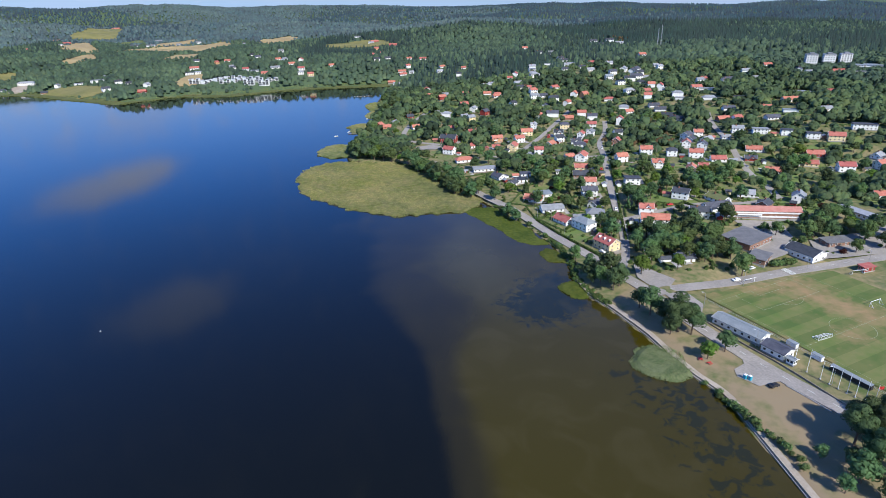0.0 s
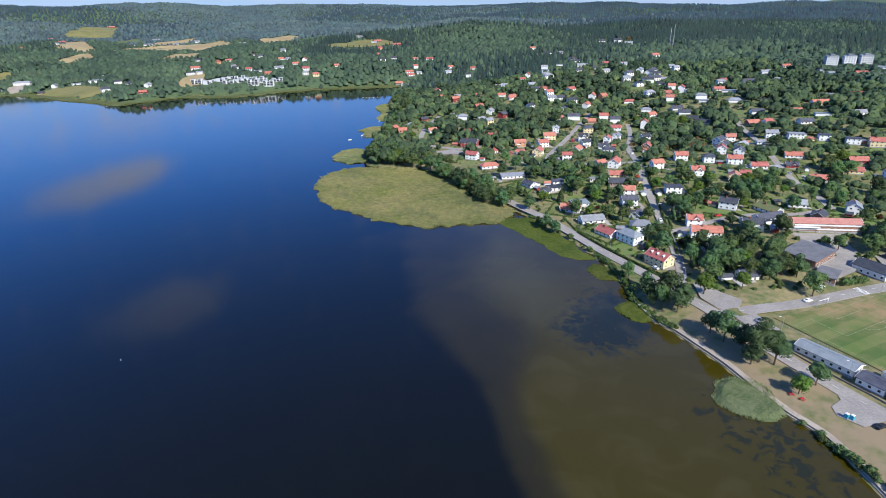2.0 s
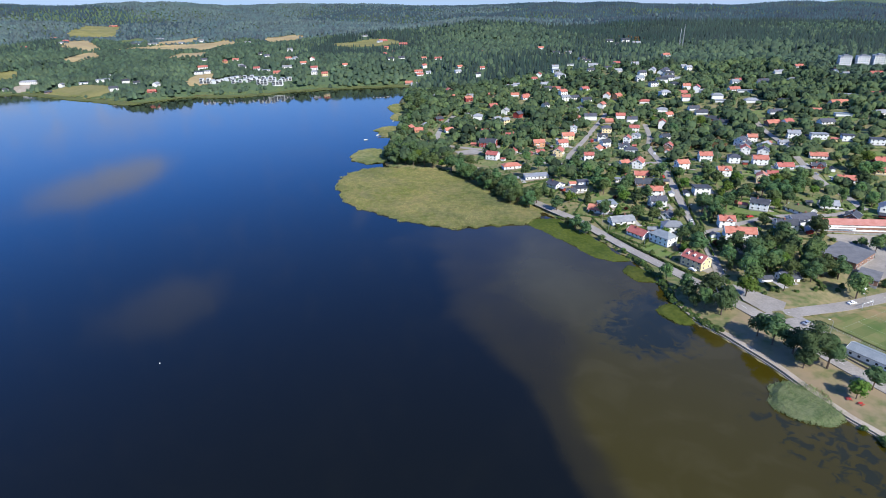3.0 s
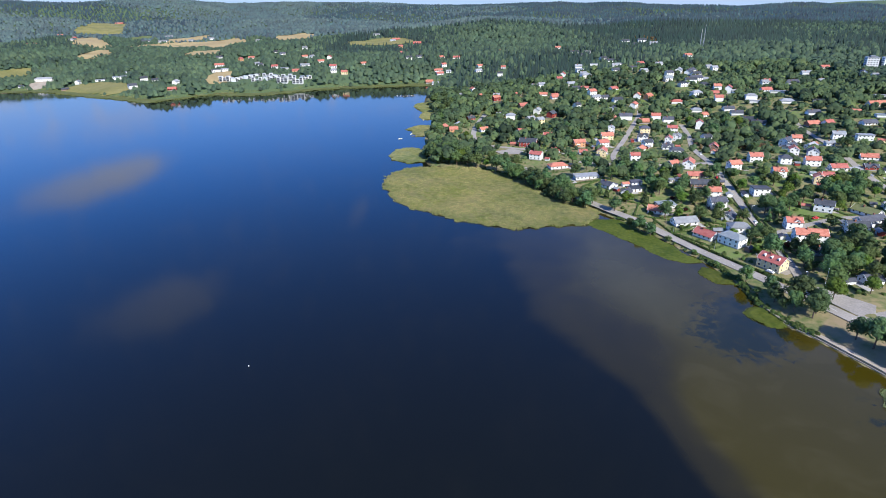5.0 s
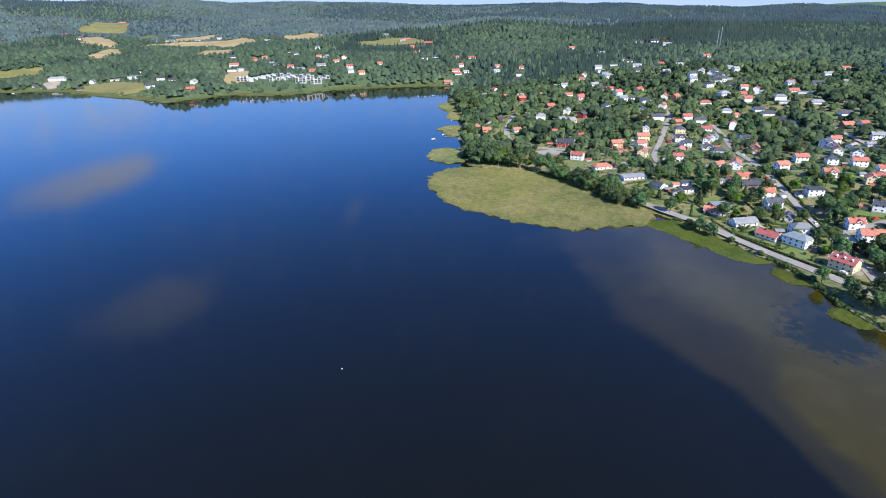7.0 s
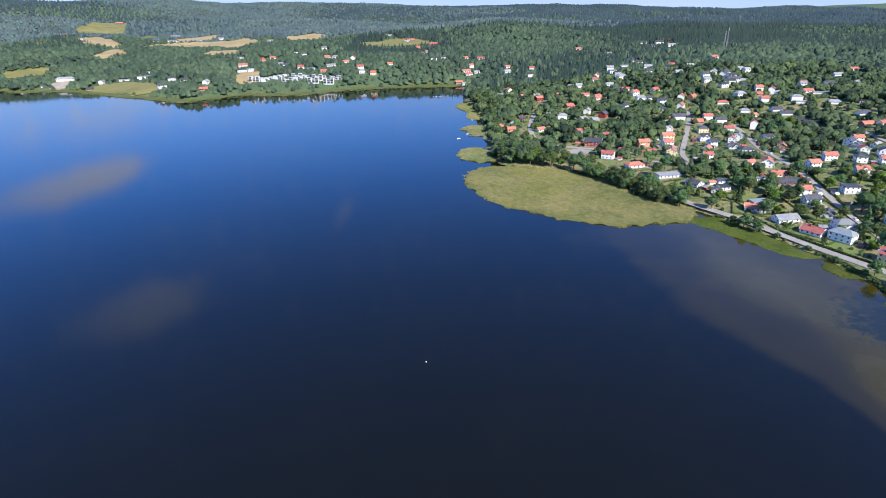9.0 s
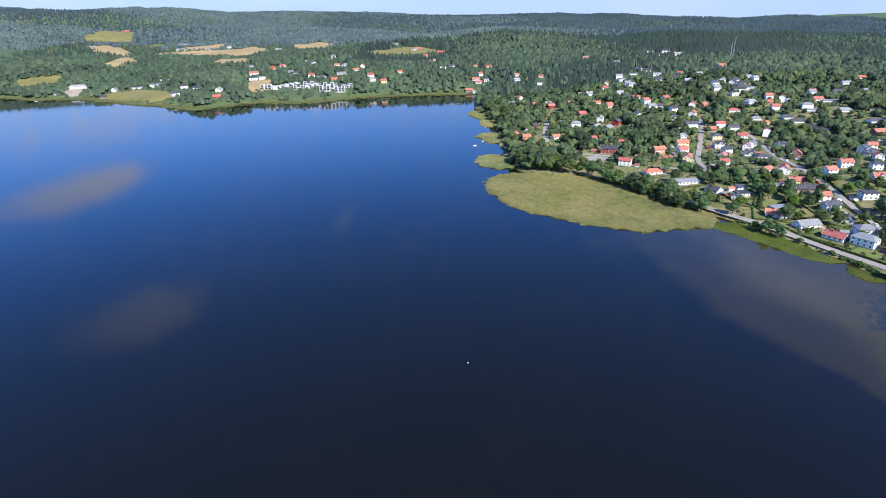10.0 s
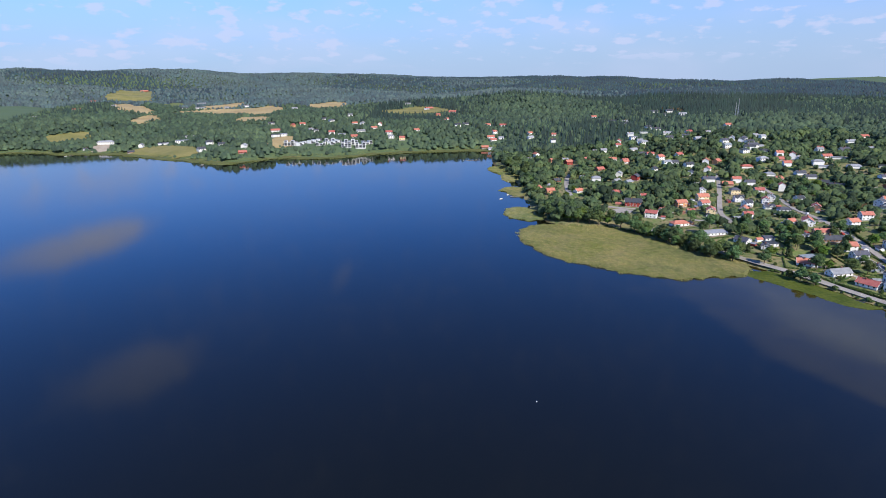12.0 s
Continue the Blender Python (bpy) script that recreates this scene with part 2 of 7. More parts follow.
def ground_material():
    """Grass, scorched grass, bare soil and forest floor."""
    m = material("grass and soil", (0.085, 0.12, 0.035), (0.26, 0.21, 0.105), 0.95, 0.045, 0.3)
    n, l = m.node_tree.nodes, m.node_tree.links
    b = n["Principled BSDF"]
    first = b.inputs["Base Color"].links[0].from_socket
    out = first
    for key, colour in (("woodland", (0.075, 0.115, 0.055, 1)), ("garden", (0.13, 0.185, 0.048, 1)), ("bare", (0.27, 0.205, 0.12, 1)), ("bed", (0.07, 0.055, 0.02, 1))):
        at = n.new("ShaderNodeAttribute")
        at.attribute_name = key
        grit = n.new("ShaderNodeTexNoise")
        grit.inputs["Scale"].default_value, grit.inputs["Detail"].default_value = 0.12, 5
        l.new(n["Geometry"].outputs["Position"], grit.inputs["Vector"])
        s = n.new("ShaderNodeMath")
        s.operation = "ADD"
        l.new(at.outputs["Fac"], s.inputs[0])
        l.new(grit.outputs["Fac"], s.inputs[1])
        r = n.new("ShaderNodeMapRange")
        r.inputs["From Min"].default_value, r.inputs["From Max"].default_value = 0.85, 1.15
        l.new(s.outputs[0], r.inputs["Value"])
        mix = n.new("ShaderNodeMix")
        mix.data_type = "RGBA"
        l.new(r.outputs[0], mix.inputs[0])
        l.new(out, mix.inputs[6])
        mix.inputs[7].default_value = colour
        out = mix.outputs[2]
    l.new(out, b.inputs["Base Color"])
    return m


def water_material():
    """Brown peaty lake water: clear brown over the shallows, near black where deep, with small ripples."""
    m = bpy.data.materials.new("lake water")
    m.use_nodes = True
    n, l = m.node_tree.nodes, m.node_tree.links
    b = n["Principled BSDF"]
    b.inputs["Roughness"].default_value, b.inputs["IOR"].default_value = 0.055, 1.333
    geo = n.new("ShaderNodeNewGeometry")
    at = n.new("ShaderNodeAttribute")
    at.attribute_name = "shallow"
    weed = n.new("ShaderNodeAttribute")
    weed.attribute_name = "weed"
    drift = n.new("ShaderNodeTexNoise")
    drift.inputs["Scale"].default_value, drift.inputs["Detail"].default_value, drift.inputs["Distortion"].default_value = 0.022, 5, 0.8
    l.new(geo.outputs["Position"], drift.inputs["Vector"])
    spots = n.new("ShaderNodeTexNoise")
    spots.inputs["Scale"].default_value, spots.inputs["Detail"].default_value, spots.inputs["Distortion"].default_value = 0.2, 6, 0.9
    l.new(geo.outputs["Position"], spots.inputs["Vector"])

    def mathed(op, a, c):
        q = n.new("ShaderNodeMath")
        q.operation, q.use_clamp = op, op == "MULTIPLY_ADD"
        for i, v in enumerate((a, c)):
            if isinstance(v, (int, float)):
                q.inputs[i].default_value = v
            else:
                l.new(v, q.inputs[i])
        return q.outputs[0]

    def spread(v, lo, hi, top=1.0):
        r = n.new("ShaderNodeMapRange")
        r.interpolation_type = "SMOOTHSTEP"
        r.inputs["From Min"].default_value, r.inputs["From Max"].default_value, r.inputs["To Max"].default_value = lo, hi, top
        l.new(v, r.inputs["Value"])
        return r.outputs[0]

    def mixed_colour(f, a, c):
        x = n.new("ShaderNodeMix")
        x.data_type = "RGBA"
        l.new(f, x.inputs[0])
        for i, v in ((6, a), (7, c)):
            if isinstance(v, tuple):
                x.inputs[i].default_value = v + (1,)
            else:
                l.new(v, x.inputs[i])
        return x.outputs[2]

    shoal = mathed("ADD", at.outputs["Fac"], mathed("MULTIPLY", mathed("SUBTRACT", drift.outputs["Fac"], 0.5), 0.5))
    deep = mixed_colour(spread(shoal, 0.1, 0.5), (0.0057, 0.0062, 0.0033), (0.022, 0.0185, 0.006))
    brown = mixed_colour(spread(shoal, 0.45, 0.95), deep, (0.043, 0.034, 0.003))
    weeds = mathed("MULTIPLY", spread(mathed("ADD", spots.outputs["Fac"], mathed("MULTIPLY", weed.outputs["Fac"], 0.12)), 0.585, 0.7, 0.8), spread(weed.outputs["Fac"], 0.02, 0.4))
    streak = n.new("ShaderNodeTexNoise")
    streak.inputs["Scale"].default_value, streak.inputs["Detail"].default_value, streak.inputs["Distortion"].default_value = 0.05, 9, 0.9
    l.new(geo.outputs["Position"], streak.inputs["Vector"])
    silt = n.new("ShaderNodeAttribute")
    silt.attribute_name = "silt"
    swirl = mathed("ADD", silt.outputs["Fac"], mathed("MULTIPLY", mathed("SUBTRACT", drift.outputs["Fac"], 0.5), 0.8))
    brown = mixed_colour(spread(swirl, 0.05, 1.25, 0.85), brown, (0.056, 0.049, 0.017))
    beds = n.new("ShaderNodeAttribute")
    beds.attribute_name = "beds"
    sunk = spread(mathed("ADD", beds.outputs["Fac"], mathed("MULTIPLY", mathed("SUBTRACT", spots.outputs["Fac"], 0.5), 1.5)), 0.36, 0.85, 0.85)
    brown = mixed_colour(sunk, brown, (0.011, 0.016, 0.012))
    wisps = mathed("MULTIPLY", spread(streak.outputs["Fac"], 0.46, 0.66, 0.12), spread(shoal, 0.5, 0.8))
    brown = mixed_colour(wisps, brown, (0.1, 0.084, 0.038))
    l.new(mixed_colour(weeds, brown, (0.016, 0.019, 0.008)), b.inputs["Base Color"])
    ripple = n.new("ShaderNodeTexNoise")
    ripple.inputs["Scale"].default_value, ripple.inputs["Detail"].default_value = 0.9, 4
    l.new(geo.outputs["Position"], ripple.inputs["Vector"])
    bn = n.new("ShaderNodeBump")
    bn.inputs["Strength"].default_value, bn.inputs["Distance"].default_value = 0.03, 0.3
    l.new(ripple.outputs["Fac"], bn.inputs["Height"])
    l.new(bn.outputs[0], b.inputs["Normal"])
    return m


M["ground"], M["water"] = ground_material(), water_material()


# ---- the lie of the land ----
SHORE = [  # waterline, from the park round the bay and back south across the lake
    (112, 60), (109, 120), (106, 156), (103, 185), (97, 198), (92, 212), (87, 230), (81, 245), (75, 259), (68, 272), (65, 290), (65, 316), (61, 337),
    (51, 367), (39, 394), (27, 416), (14, 440), (-8, 476), (-30, 517), (-58, 543), (-96, 556), (-114, 598), (-112, 640), (-112, 690), (-106, 750), (-108, 840),
    (-122, 930), (-112, 1040), (-120, 1112)]
FAR_SHORE = [
    (-200, 1108), (-307, 1092), (-384, 1052), (-430, 1046), (-489, 1050), (-520, 1024), (-569, 998), (-640, 1036), (-700, 1062), (-757, 1105),
    (-830, 1140), (-925, 1142), (-998, 1170), (-1062, 1168), (-1200, 1100), (-1420, 900), (-1500, 500), (-1500, -500), (-1100, -1000), (-300, -1100), (60, -700), (105, -200)]
HILLS = [  # heights of the land above the lake
    (90, 332, 2), (75, 380, 2), (187, 655, 4), (52, 619, 3), (124, 740, 11), (339, 866, 26), (310, 1040, 36), (135, 1305, 30), (365, 1423, 36), (440, 1200, 46),
    (-48, 1005, 4), (-554, 1252, 16), (-842, 1200, 7), (-480, 1529, 42), (-1050, 2178, 38), (-1354, 2130, 46), (-1435, 2600, 60), (-900, 3250, 46), (-89, 690, 6),
    (640, 4070, 88), (240, 260, 2), (300, 420, 4), (600, 560, 16), (900, 900, 36), (40, 1990, 80), (-300, 2500, 40), (700, 2300, 50), (560, 1010, 34)]
RIDGES = [
    (-2390, 3130, 150), (-1890, 3430, 142), (-1810, 4010, 138), (-1230, 4190, 131), (-775, 4280, 115), (-140, 4210, 94), (130, 4200, 84), (840, 3765, 72),
    (1160, 3340, 72), (1490, 2830, 66), (1600, 2395, 58), (2100, 1800, 52), (1700, 1000, 40), (1400, 0, 20), (-1300, 1420, 34), (-1750, 1500, 62), (-2100, 2200, 110),
    (-2200, 400, 60), (0, -2600, 40), (800, -900, 15), (-700, 1750, 26), (-250, 1500, 24), (0, 1500, 24), (230, 1700, 40),
    (130, 200, 1.8), (200, 180, 2.2), (150, 110, 2), (330, 250, 3), (1100, 4700, 40), (1900, 4000, 15), (2500, 3300, 10)]
RIDGES += [(3000, 2500, 10), (0, 4900, 60), (-2000, 4700, 90), (1500, 3600, 40), (2000, 2700, 30), (-80, 650, 4), (-70, 760, 7), (120, 160, 1.8), (170, 225, 2), (220, 300, 2.5)]


def rounded(points, steps, closed=False):
    """A smooth line through points."""
    p = np.array(points, float)
    n = len(p)
    out = []
    for i in range(n if closed else n - 1):
        a, b, c, d = (p[(i + k) % n] if closed else p[min(max(i + k, 0), n - 1)] for k in (-1, 0, 1, 2))
        for s in range(steps):
            u = s / steps
            out.append(0.5 * (2 * b + (c - a) * u + (2 * a - 5 * b + 4 * c - d) * u * u + (3 * b - a - 3 * c + d) * u ** 3))
    if not closed:
        out.append(p[-1])
    return np.array(out)


LAKE = rounded(SHORE + FAR_SHORE, 4, True)


def line_distance(x, y, line, closed=False):
    """Distance of places to a line."""
    x, y = np.asarray(x, float), np.asarray(y, float)
    best = np.full(x.shape, 1e9)
    a = line
    b = np.roll(line, -1, 0) if closed else line[1:]
    for (ax, ay), (bx, by) in zip(a, b):
        dx, dy = bx - ax, by - ay
        u = np.clip(((x - ax) * dx + (y - ay) * dy) / (dx * dx + dy * dy + 1e-9), 0, 1)
        np.minimum(best, (x - ax - u * dx) ** 2 + (y - ay - u * dy) ** 2, out=best)
    return np.sqrt(best)


def inside(x, y, poly):
    x, y = np.asarray(x, float), np.asarray(y, float)
    hit = np.zeros(x.shape, bool)
    for (ax, ay), (bx, by) in zip(poly, np.roll(poly, -1, 0)):
        if ay != by:
            hit ^= ((ay > y) != (by > y)) & (x < (bx - ax) * (y - ay) / (by - ay) + ax)
    return hit


def shore_distance(x, y):
    """Metres from the waterline: positive on land, negative on the lake."""
    d = line_distance(x, y, LAKE, True)
    return np.where(inside(x, y, LAKE), -d, d)


def roll(x, y):
    """Small rises and dips of the ground, from sines."""
    return (np.sin(x / 61 + 1.3 * np.sin(y / 83)) * np.cos(y / 71 + 0.8 * np.sin(x / 97)) + 0.6 * np.sin(x / 37 + y / 29) * np.cos(y / 41 - x / 53)
            + 1.7 * np.sin(x / 210 + np.sin(y / 190)) * np.sin(y / 240 + 0.5))


def land(x, y, d=None):
    """Height of the ground, and of the lake's bed."""
    x, y = np.asarray(x, float), np.asarray(y, float)
    d = shore_distance(x, y) if d is None else d
    total, weight = np.zeros(x.shape), np.zeros(x.shape)
    for hx, hy, hz in HILLS + RIDGES:
        r = np.hypot(hx, hy - 100)
        w = 1 / (((x - hx) ** 2 + (y - hy) ** 2) / (r * 0.10 + 10) ** 2 + 0.35) ** 1.7
        total, weight = total + w * hz, weight + w
    h = total / weight
    far = np.clip((np.hypot(x, y) - 500) / 1500, 0, 1)
    h = h + roll(x, y) * (0.25 + 3.4 * far) * np.clip((d - 60) / 400, 0.02, 1) + roll(x / 3.1 + 400, y / 3.1) * 7 * far ** 2
    back = np.clip((y - 2150) / 500, 0, 1) * np.clip((4150 - y) / 500, 0, 1)
    h = h + back * (20 * np.sin(y / 118 + 1.6 * np.sin(x / 410 + 0.7) + 0.9 * np.sin(x / 173)) - 9)
    up = 1 - np.exp(-np.maximum(d, 0) / 70)
    bank = 1.3 * (1 - np.exp(-np.maximum(d, 0) / 2.5))
    bed = -0.25 - 5 * (1 - np.exp(np.minimum(d, 0) / 60))
    u, v = 0.438 * (x - 131) - 0.899 * (y - 258), 0.899 * (x - 131) + 0.438 * (y - 258)
    out = np.maximum(np.maximum(-16 - u, u - 110), np.maximum(-5 - v, v - 90))
    level = np.clip(1 - out / 14, 0, 1)  # the football ground is levelled
    h = h * (1 - level) + 2.2 * level
    up = up * (1 - level) + level
    return np.where(d > 0, bank + np.maximum(h - 1.3, 0.2) * up, np.maximum(bed, d * 0.4 - 0.02))


# ---- building helpers ----
def mesh_of(name, verts, faces, mat, smooth=False):
    me = bpy.data.meshes.new(name)
    me.from_pydata([tuple(v) for v in verts], [], [tuple(f) for f in faces])
    me.materials.append(M[mat] if isinstance(mat, str) else mat)
    if smooth:
        me.polygons.foreach_set("use_smooth", np.ones(len(me.polygons), bool))
    me.update()
    return me


def big_mesh(name, verts, faces, mat, smooth=False):
    """A mesh from arrays of vertices and of faces that all have as many corners."""
    verts, faces = np.asarray(verts, np.float32), np.asarray(faces, np.int32)
    k = faces.shape[1]
    me = bpy.data.meshes.new(name)
    me.vertices.add(len(verts))
    me.vertices.foreach_set("co", verts.ravel())
    me.loops.add(faces.size)
    me.loops.foreach_set("vertex_index", faces.ravel())
    me.polygons.add(len(faces))
    me.polygons.foreach_set("loop_start", np.arange(0, faces.size, k, dtype=np.int32))
    me.polygons.foreach_set("use_smooth", np.full(len(faces), smooth))
    me.materials.append(M[mat])
    me.update(calc_edges=True)
    return me


def outward(me, normals):
    """Soft shading for foliage: each clump is shaded by the way it lies on its crown."""
    me.polygons.foreach_set("use_smooth", np.ones(len(me.polygons), bool))
    me.attributes.new("custom_normal", "FLOAT_VECTOR", "POINT").data.foreach_set("vector", np.asarray(normals, np.float32).ravel())
    return me


def turned_out(v, n):
    """Quads (k, 4, 3), each wound so that it faces along n (k, 3)."""
    g = np.cross(v[:, 2] - v[:, 0], v[:, 3] - v[:, 1])
    back = (g * n).sum(-1) < 0
    v[back] = v[back][:, ::-1]
    return v


def child(name, me, parent, label=""):
    ob = new(name, me)
    ob.parent = parent
    return tagged(ob, label)


class Shape:
    """Gathers boxes, prisms and tubes into one mesh."""

    def __init__(self):
        self.v, self.f = [], []

    def add(self, verts, faces):
        k = len(self.v)
        self.v += [tuple(p) for p in verts]
        self.f += [tuple(i + k for i in q) for q in faces]
        return self

    def box(self, x0, y0, z0, x1, y1, z1):
        return self.add([(x0, y0, z0), (x1, y0, z0), (x1, y1, z0), (x0, y1, z0), (x0, y0, z1), (x1, y0, z1), (x1, y1, z1), (x0, y1, z1)],
                        [(0, 3, 2, 1), (4, 5, 6, 7), (0, 1, 5, 4), (1, 2, 6, 5), (2, 3, 7, 6), (3, 0, 4, 7)])

    def tube(self, a, b, r0, r1, sides=6):
        a, b = Vector(a), Vector(b)
        q = (b - a).to_track_quat("Z", "Y")
        ring = [Vector((math.cos(2 * math.pi * i / sides), math.sin(2 * math.pi * i / sides), 0)) for i in range(sides)]
        vs = [a + q @ (p * r0) for p in ring] + [b + q @ (p * r1) for p in ring]
        fs = [(i, (i + 1) % sides, sides + (i + 1) % sides, sides + i) for i in range(sides)]
        return self.add(vs, fs + [tuple(range(sides))[::-1], tuple(range(sides, 2 * sides))])

    def mesh(self, name, mat, smooth=False):
        return mesh_of(name, self.v, self.f, mat, smooth)


def height(x, y):
    return float(land(np.array([x]), np.array([y]))[0])


# ---- ground and lake ----
def steps(parts):
    out = [parts[0][0]]
    for a, b, s in parts:
        n = max(1, round((b - a) / s))
        out += [a + (b - a) * (i + 1) / n for i in range(n)]
    return np.array(out)


def sheet(gx, gy, z):
    nx, ny = len(gx), len(gy)
    X, Y = np.meshgrid(gx, gy)
    verts = np.stack([X, Y, z], -1).reshape(-1, 3)
    i = np.arange(nx * ny).reshape(ny, nx)
    faces = np.stack([i[:-1, :-1], i[:-1, 1:], i[1:, 1:], i[1:, :-1]], -1).reshape(-1, 4)
    return verts, faces


def attribute(me, name, values):
    me.attributes.new(name, "FLOAT", "POINT").data.foreach_set("value", np.asarray(values, np.float32).ravel())


def smooth01(v, a, b):
    u = np.clip((v - a) / (b - a), 0, 1)
    return u * u * (3 - 2 * u)


PARK = np.array([(110, 100), (98, 200), (78, 262), (98, 284), (112, 262), (124, 218), (142, 178), (170, 120)])
TOWN = np.array([(60, 330), (20, 430), (-20, 510), (-110, 640), (-95, 760), (40, 900), (120, 980), (400, 1000), (430, 760), (420, 420), (300, 300), (110, 280)])
SANDY = np.array([(119, 189), (134, 197), (145, 173), (126, 160), (117, 172)])
gx = steps([(-4800, -1500, 110), (-1500, -1000, 22), (-1000, -100, 12), (-100, 260, 3.5), (260, 480, 7), (480, 900, 16), (900, 2200, 45), (2200, 4800, 160)])
gy = steps([(-4700, -1200, 250), (-1200, 60, 60), (60, 460, 3.5), (460, 800, 6), (800, 1250, 8), (1250, 1800, 22), (1800, 4750, 42)])
GX, GY = np.meshgrid(gx, gy)
GD = shore_distance(GX, GY)
GZ = land(GX, GY, GD)
verts, faces = sheet(gx, gy, GZ)
me = big_mesh("ground", verts, faces, "ground", True)
in_park, in_town = inside(GX, GY, PARK), inside(GX, GY, TOWN)
far_off = smooth01(np.hypot(GX, GY), 850, 1150)
attribute(me, "woodland", np.where(GD > 0, np.clip(0.25 + 0.75 * far_off - 0.22 * in_town - 0.6 * in_park, 0, 1), 0))
attribute(me, "bare", np.where((GD > 0) & (GD < 3.5) & (GY < 300), 0.75, 0.0) + in_park * (GD > 3.5) * 0.55 + inside(GX, GY, SANDY) * 0.3 + in_town * 0.2)
attribute(me, "bed", smooth01(-GD, 0.0, 1.0))
ground = tagged(new("ground", me), "grassy land with gardens, scorched lawns and forest floor round a lake", "ground", kind="structure")

SHALLOWS = rounded([(60, -400), (12, 60), (4, 146), (-4, 190), (-12, 235), (-28, 282), (-42, 350), (-50, 392)], 4)
wx = steps([(-4800, -1600, 400), (-1600, -60, 70), (-60, 130, 4), (130, 1400, 300)])
wy = steps([(-4700, 0, 300), (0, 460, 4), (460, 1300, 70)])
WX, WY = np.meshgrid(wx, wy)
wd = -shore_distance(WX, WY)
edge = line_distance(WX, WY, SHALLOWS)
lee = inside(WX, WY, np.vstack([SHALLOWS, [(30, 430), (400, 430), (400, -400)]]))
verts, faces = sheet(wx, wy, np.zeros(WX.shape))
me = big_mesh("lake", verts, faces, "water", True)
north = smooth01(WY, 200, 300)  # the shoal deepens and its rim softens towards the reeds
rim_in, rim_out = 16 + 44 * north, 12 + 22 * north
attribute(me, "shallow", np.where(lee, 0.5 + smooth01(edge / rim_in, 0, 1) * (0.5 - 0.16 * smooth01(WY, 205, 270)), 0.5 - smooth01(edge / rim_out, 0, 1) * 0.5) - 0.1 * smooth01(WY, 290, 400))
attribute(me, "weed", np.where(lee, smooth01(wd, 2, 7) * smooth01(wd, 40, 18), 0) * smooth01(WY, 225, 190))
attribute(me, "silt", np.where(lee, smooth01(edge, 0, 48) * smooth01(edge, 100, 40), 0) * smooth01(WY, 200, 310) * (1 - 0.55 * smooth01(WY, 315, 385)))
WEED_BEDS = rounded([(22, 264), (32, 280), (46, 298), (58, 302), (64, 284), (69, 264), (60, 248), (42, 240), (31, 247)], 4, True)
attribute(me, "beds", np.where(inside(WX, WY, WEED_BEDS), 0.5 + smooth01(line_distance(WX, WY, WEED_BEDS, True), 0, 10) * 0.4, 0.5 - smooth01(line_distance(WX, WY, WEED_BEDS, True), 0, 14) * 0.5))
tagged(new("lake", me), "calm dark lake water, brown over the shallows by the bank", "lake", kind="structure")


# ---- roads, yards, fields ----
def drape(name, line, width, mat, lift, step=4.0, label="", kind="structure", category="road", thick=0.3):
    """A strip laid on the ground along a smooth line."""
    p = rounded(line, 8)
    keep = [p[0]]
    for q in p[1:]:
        if np.hypot(*(q - keep[-1])) >= step:
            keep.append(q)
    p = np.array(keep)
    t = np.gradient(p, axis=0)
    t /= np.hypot(t[:, 0], t[:, 1])[:, None]
    side = np.stack([-t[:, 1], t[:, 0]], -1)
    rows = [p + side * width * u for u in (-0.5, -0.25, 0, 0.25, 0.5)]
    z = np.max([land(r[:, 0], r[:, 1]) for r in rows], 0) + lift
    z = np.convolve(np.pad(z, 2, "edge"), np.ones(5) / 5, "valid")
    n = len(p)
    v = np.concatenate([np.column_stack([rows[0], z]), np.column_stack([rows[-1], z]), np.column_stack([rows[-1], z - thick]), np.column_stack([rows[0], z - thick])])
    i = np.arange(n - 1)
    f = np.concatenate([np.stack([i + a * n, i + b * n, i + 1 + b * n, i + 1 + a * n], -1) for a, b in ((1, 0), (2, 1), (0, 3))])
    ob = new(name, big_mesh(name, v, f, mat))
    return tagged(ob, label, category, kind=kind) if label else ob


def yard(name, corners, mat, lift, label, category="yard"):
    """A paved yard with a clean edge, laid on nearly level ground."""
    c = np.array(corners, float)
    p = np.concatenate([c[i] + (np.roll(c, -1, 0)[i] - c[i]) * np.linspace(0, 1, 8, endpoint=False)[:, None] for i in range(len(c))])
    z = land(p[:, 0], p[:, 1]) + lift
    mid = p.mean(0)
    zm = float(land(mid[:1], mid[1:])[0]) + lift
    n = len(p)
    bm = bmesh.new()
    vs = [bm.verts.new((a, b, max(h, zm))) for (a, b), h in zip(p, z)]
    bm.faces.new(vs)
    bmesh.ops.triangulate(bm, faces=bm.faces[:])
    bmesh.ops.recalc_face_normals(bm, faces=bm.faces[:])
    me = bpy.data.meshes.new(name)
    bm.to_mesh(me)
    bm.free()
    me.materials.append(M[mat])
    return tagged(new(name, me), label, category, kind="structure")


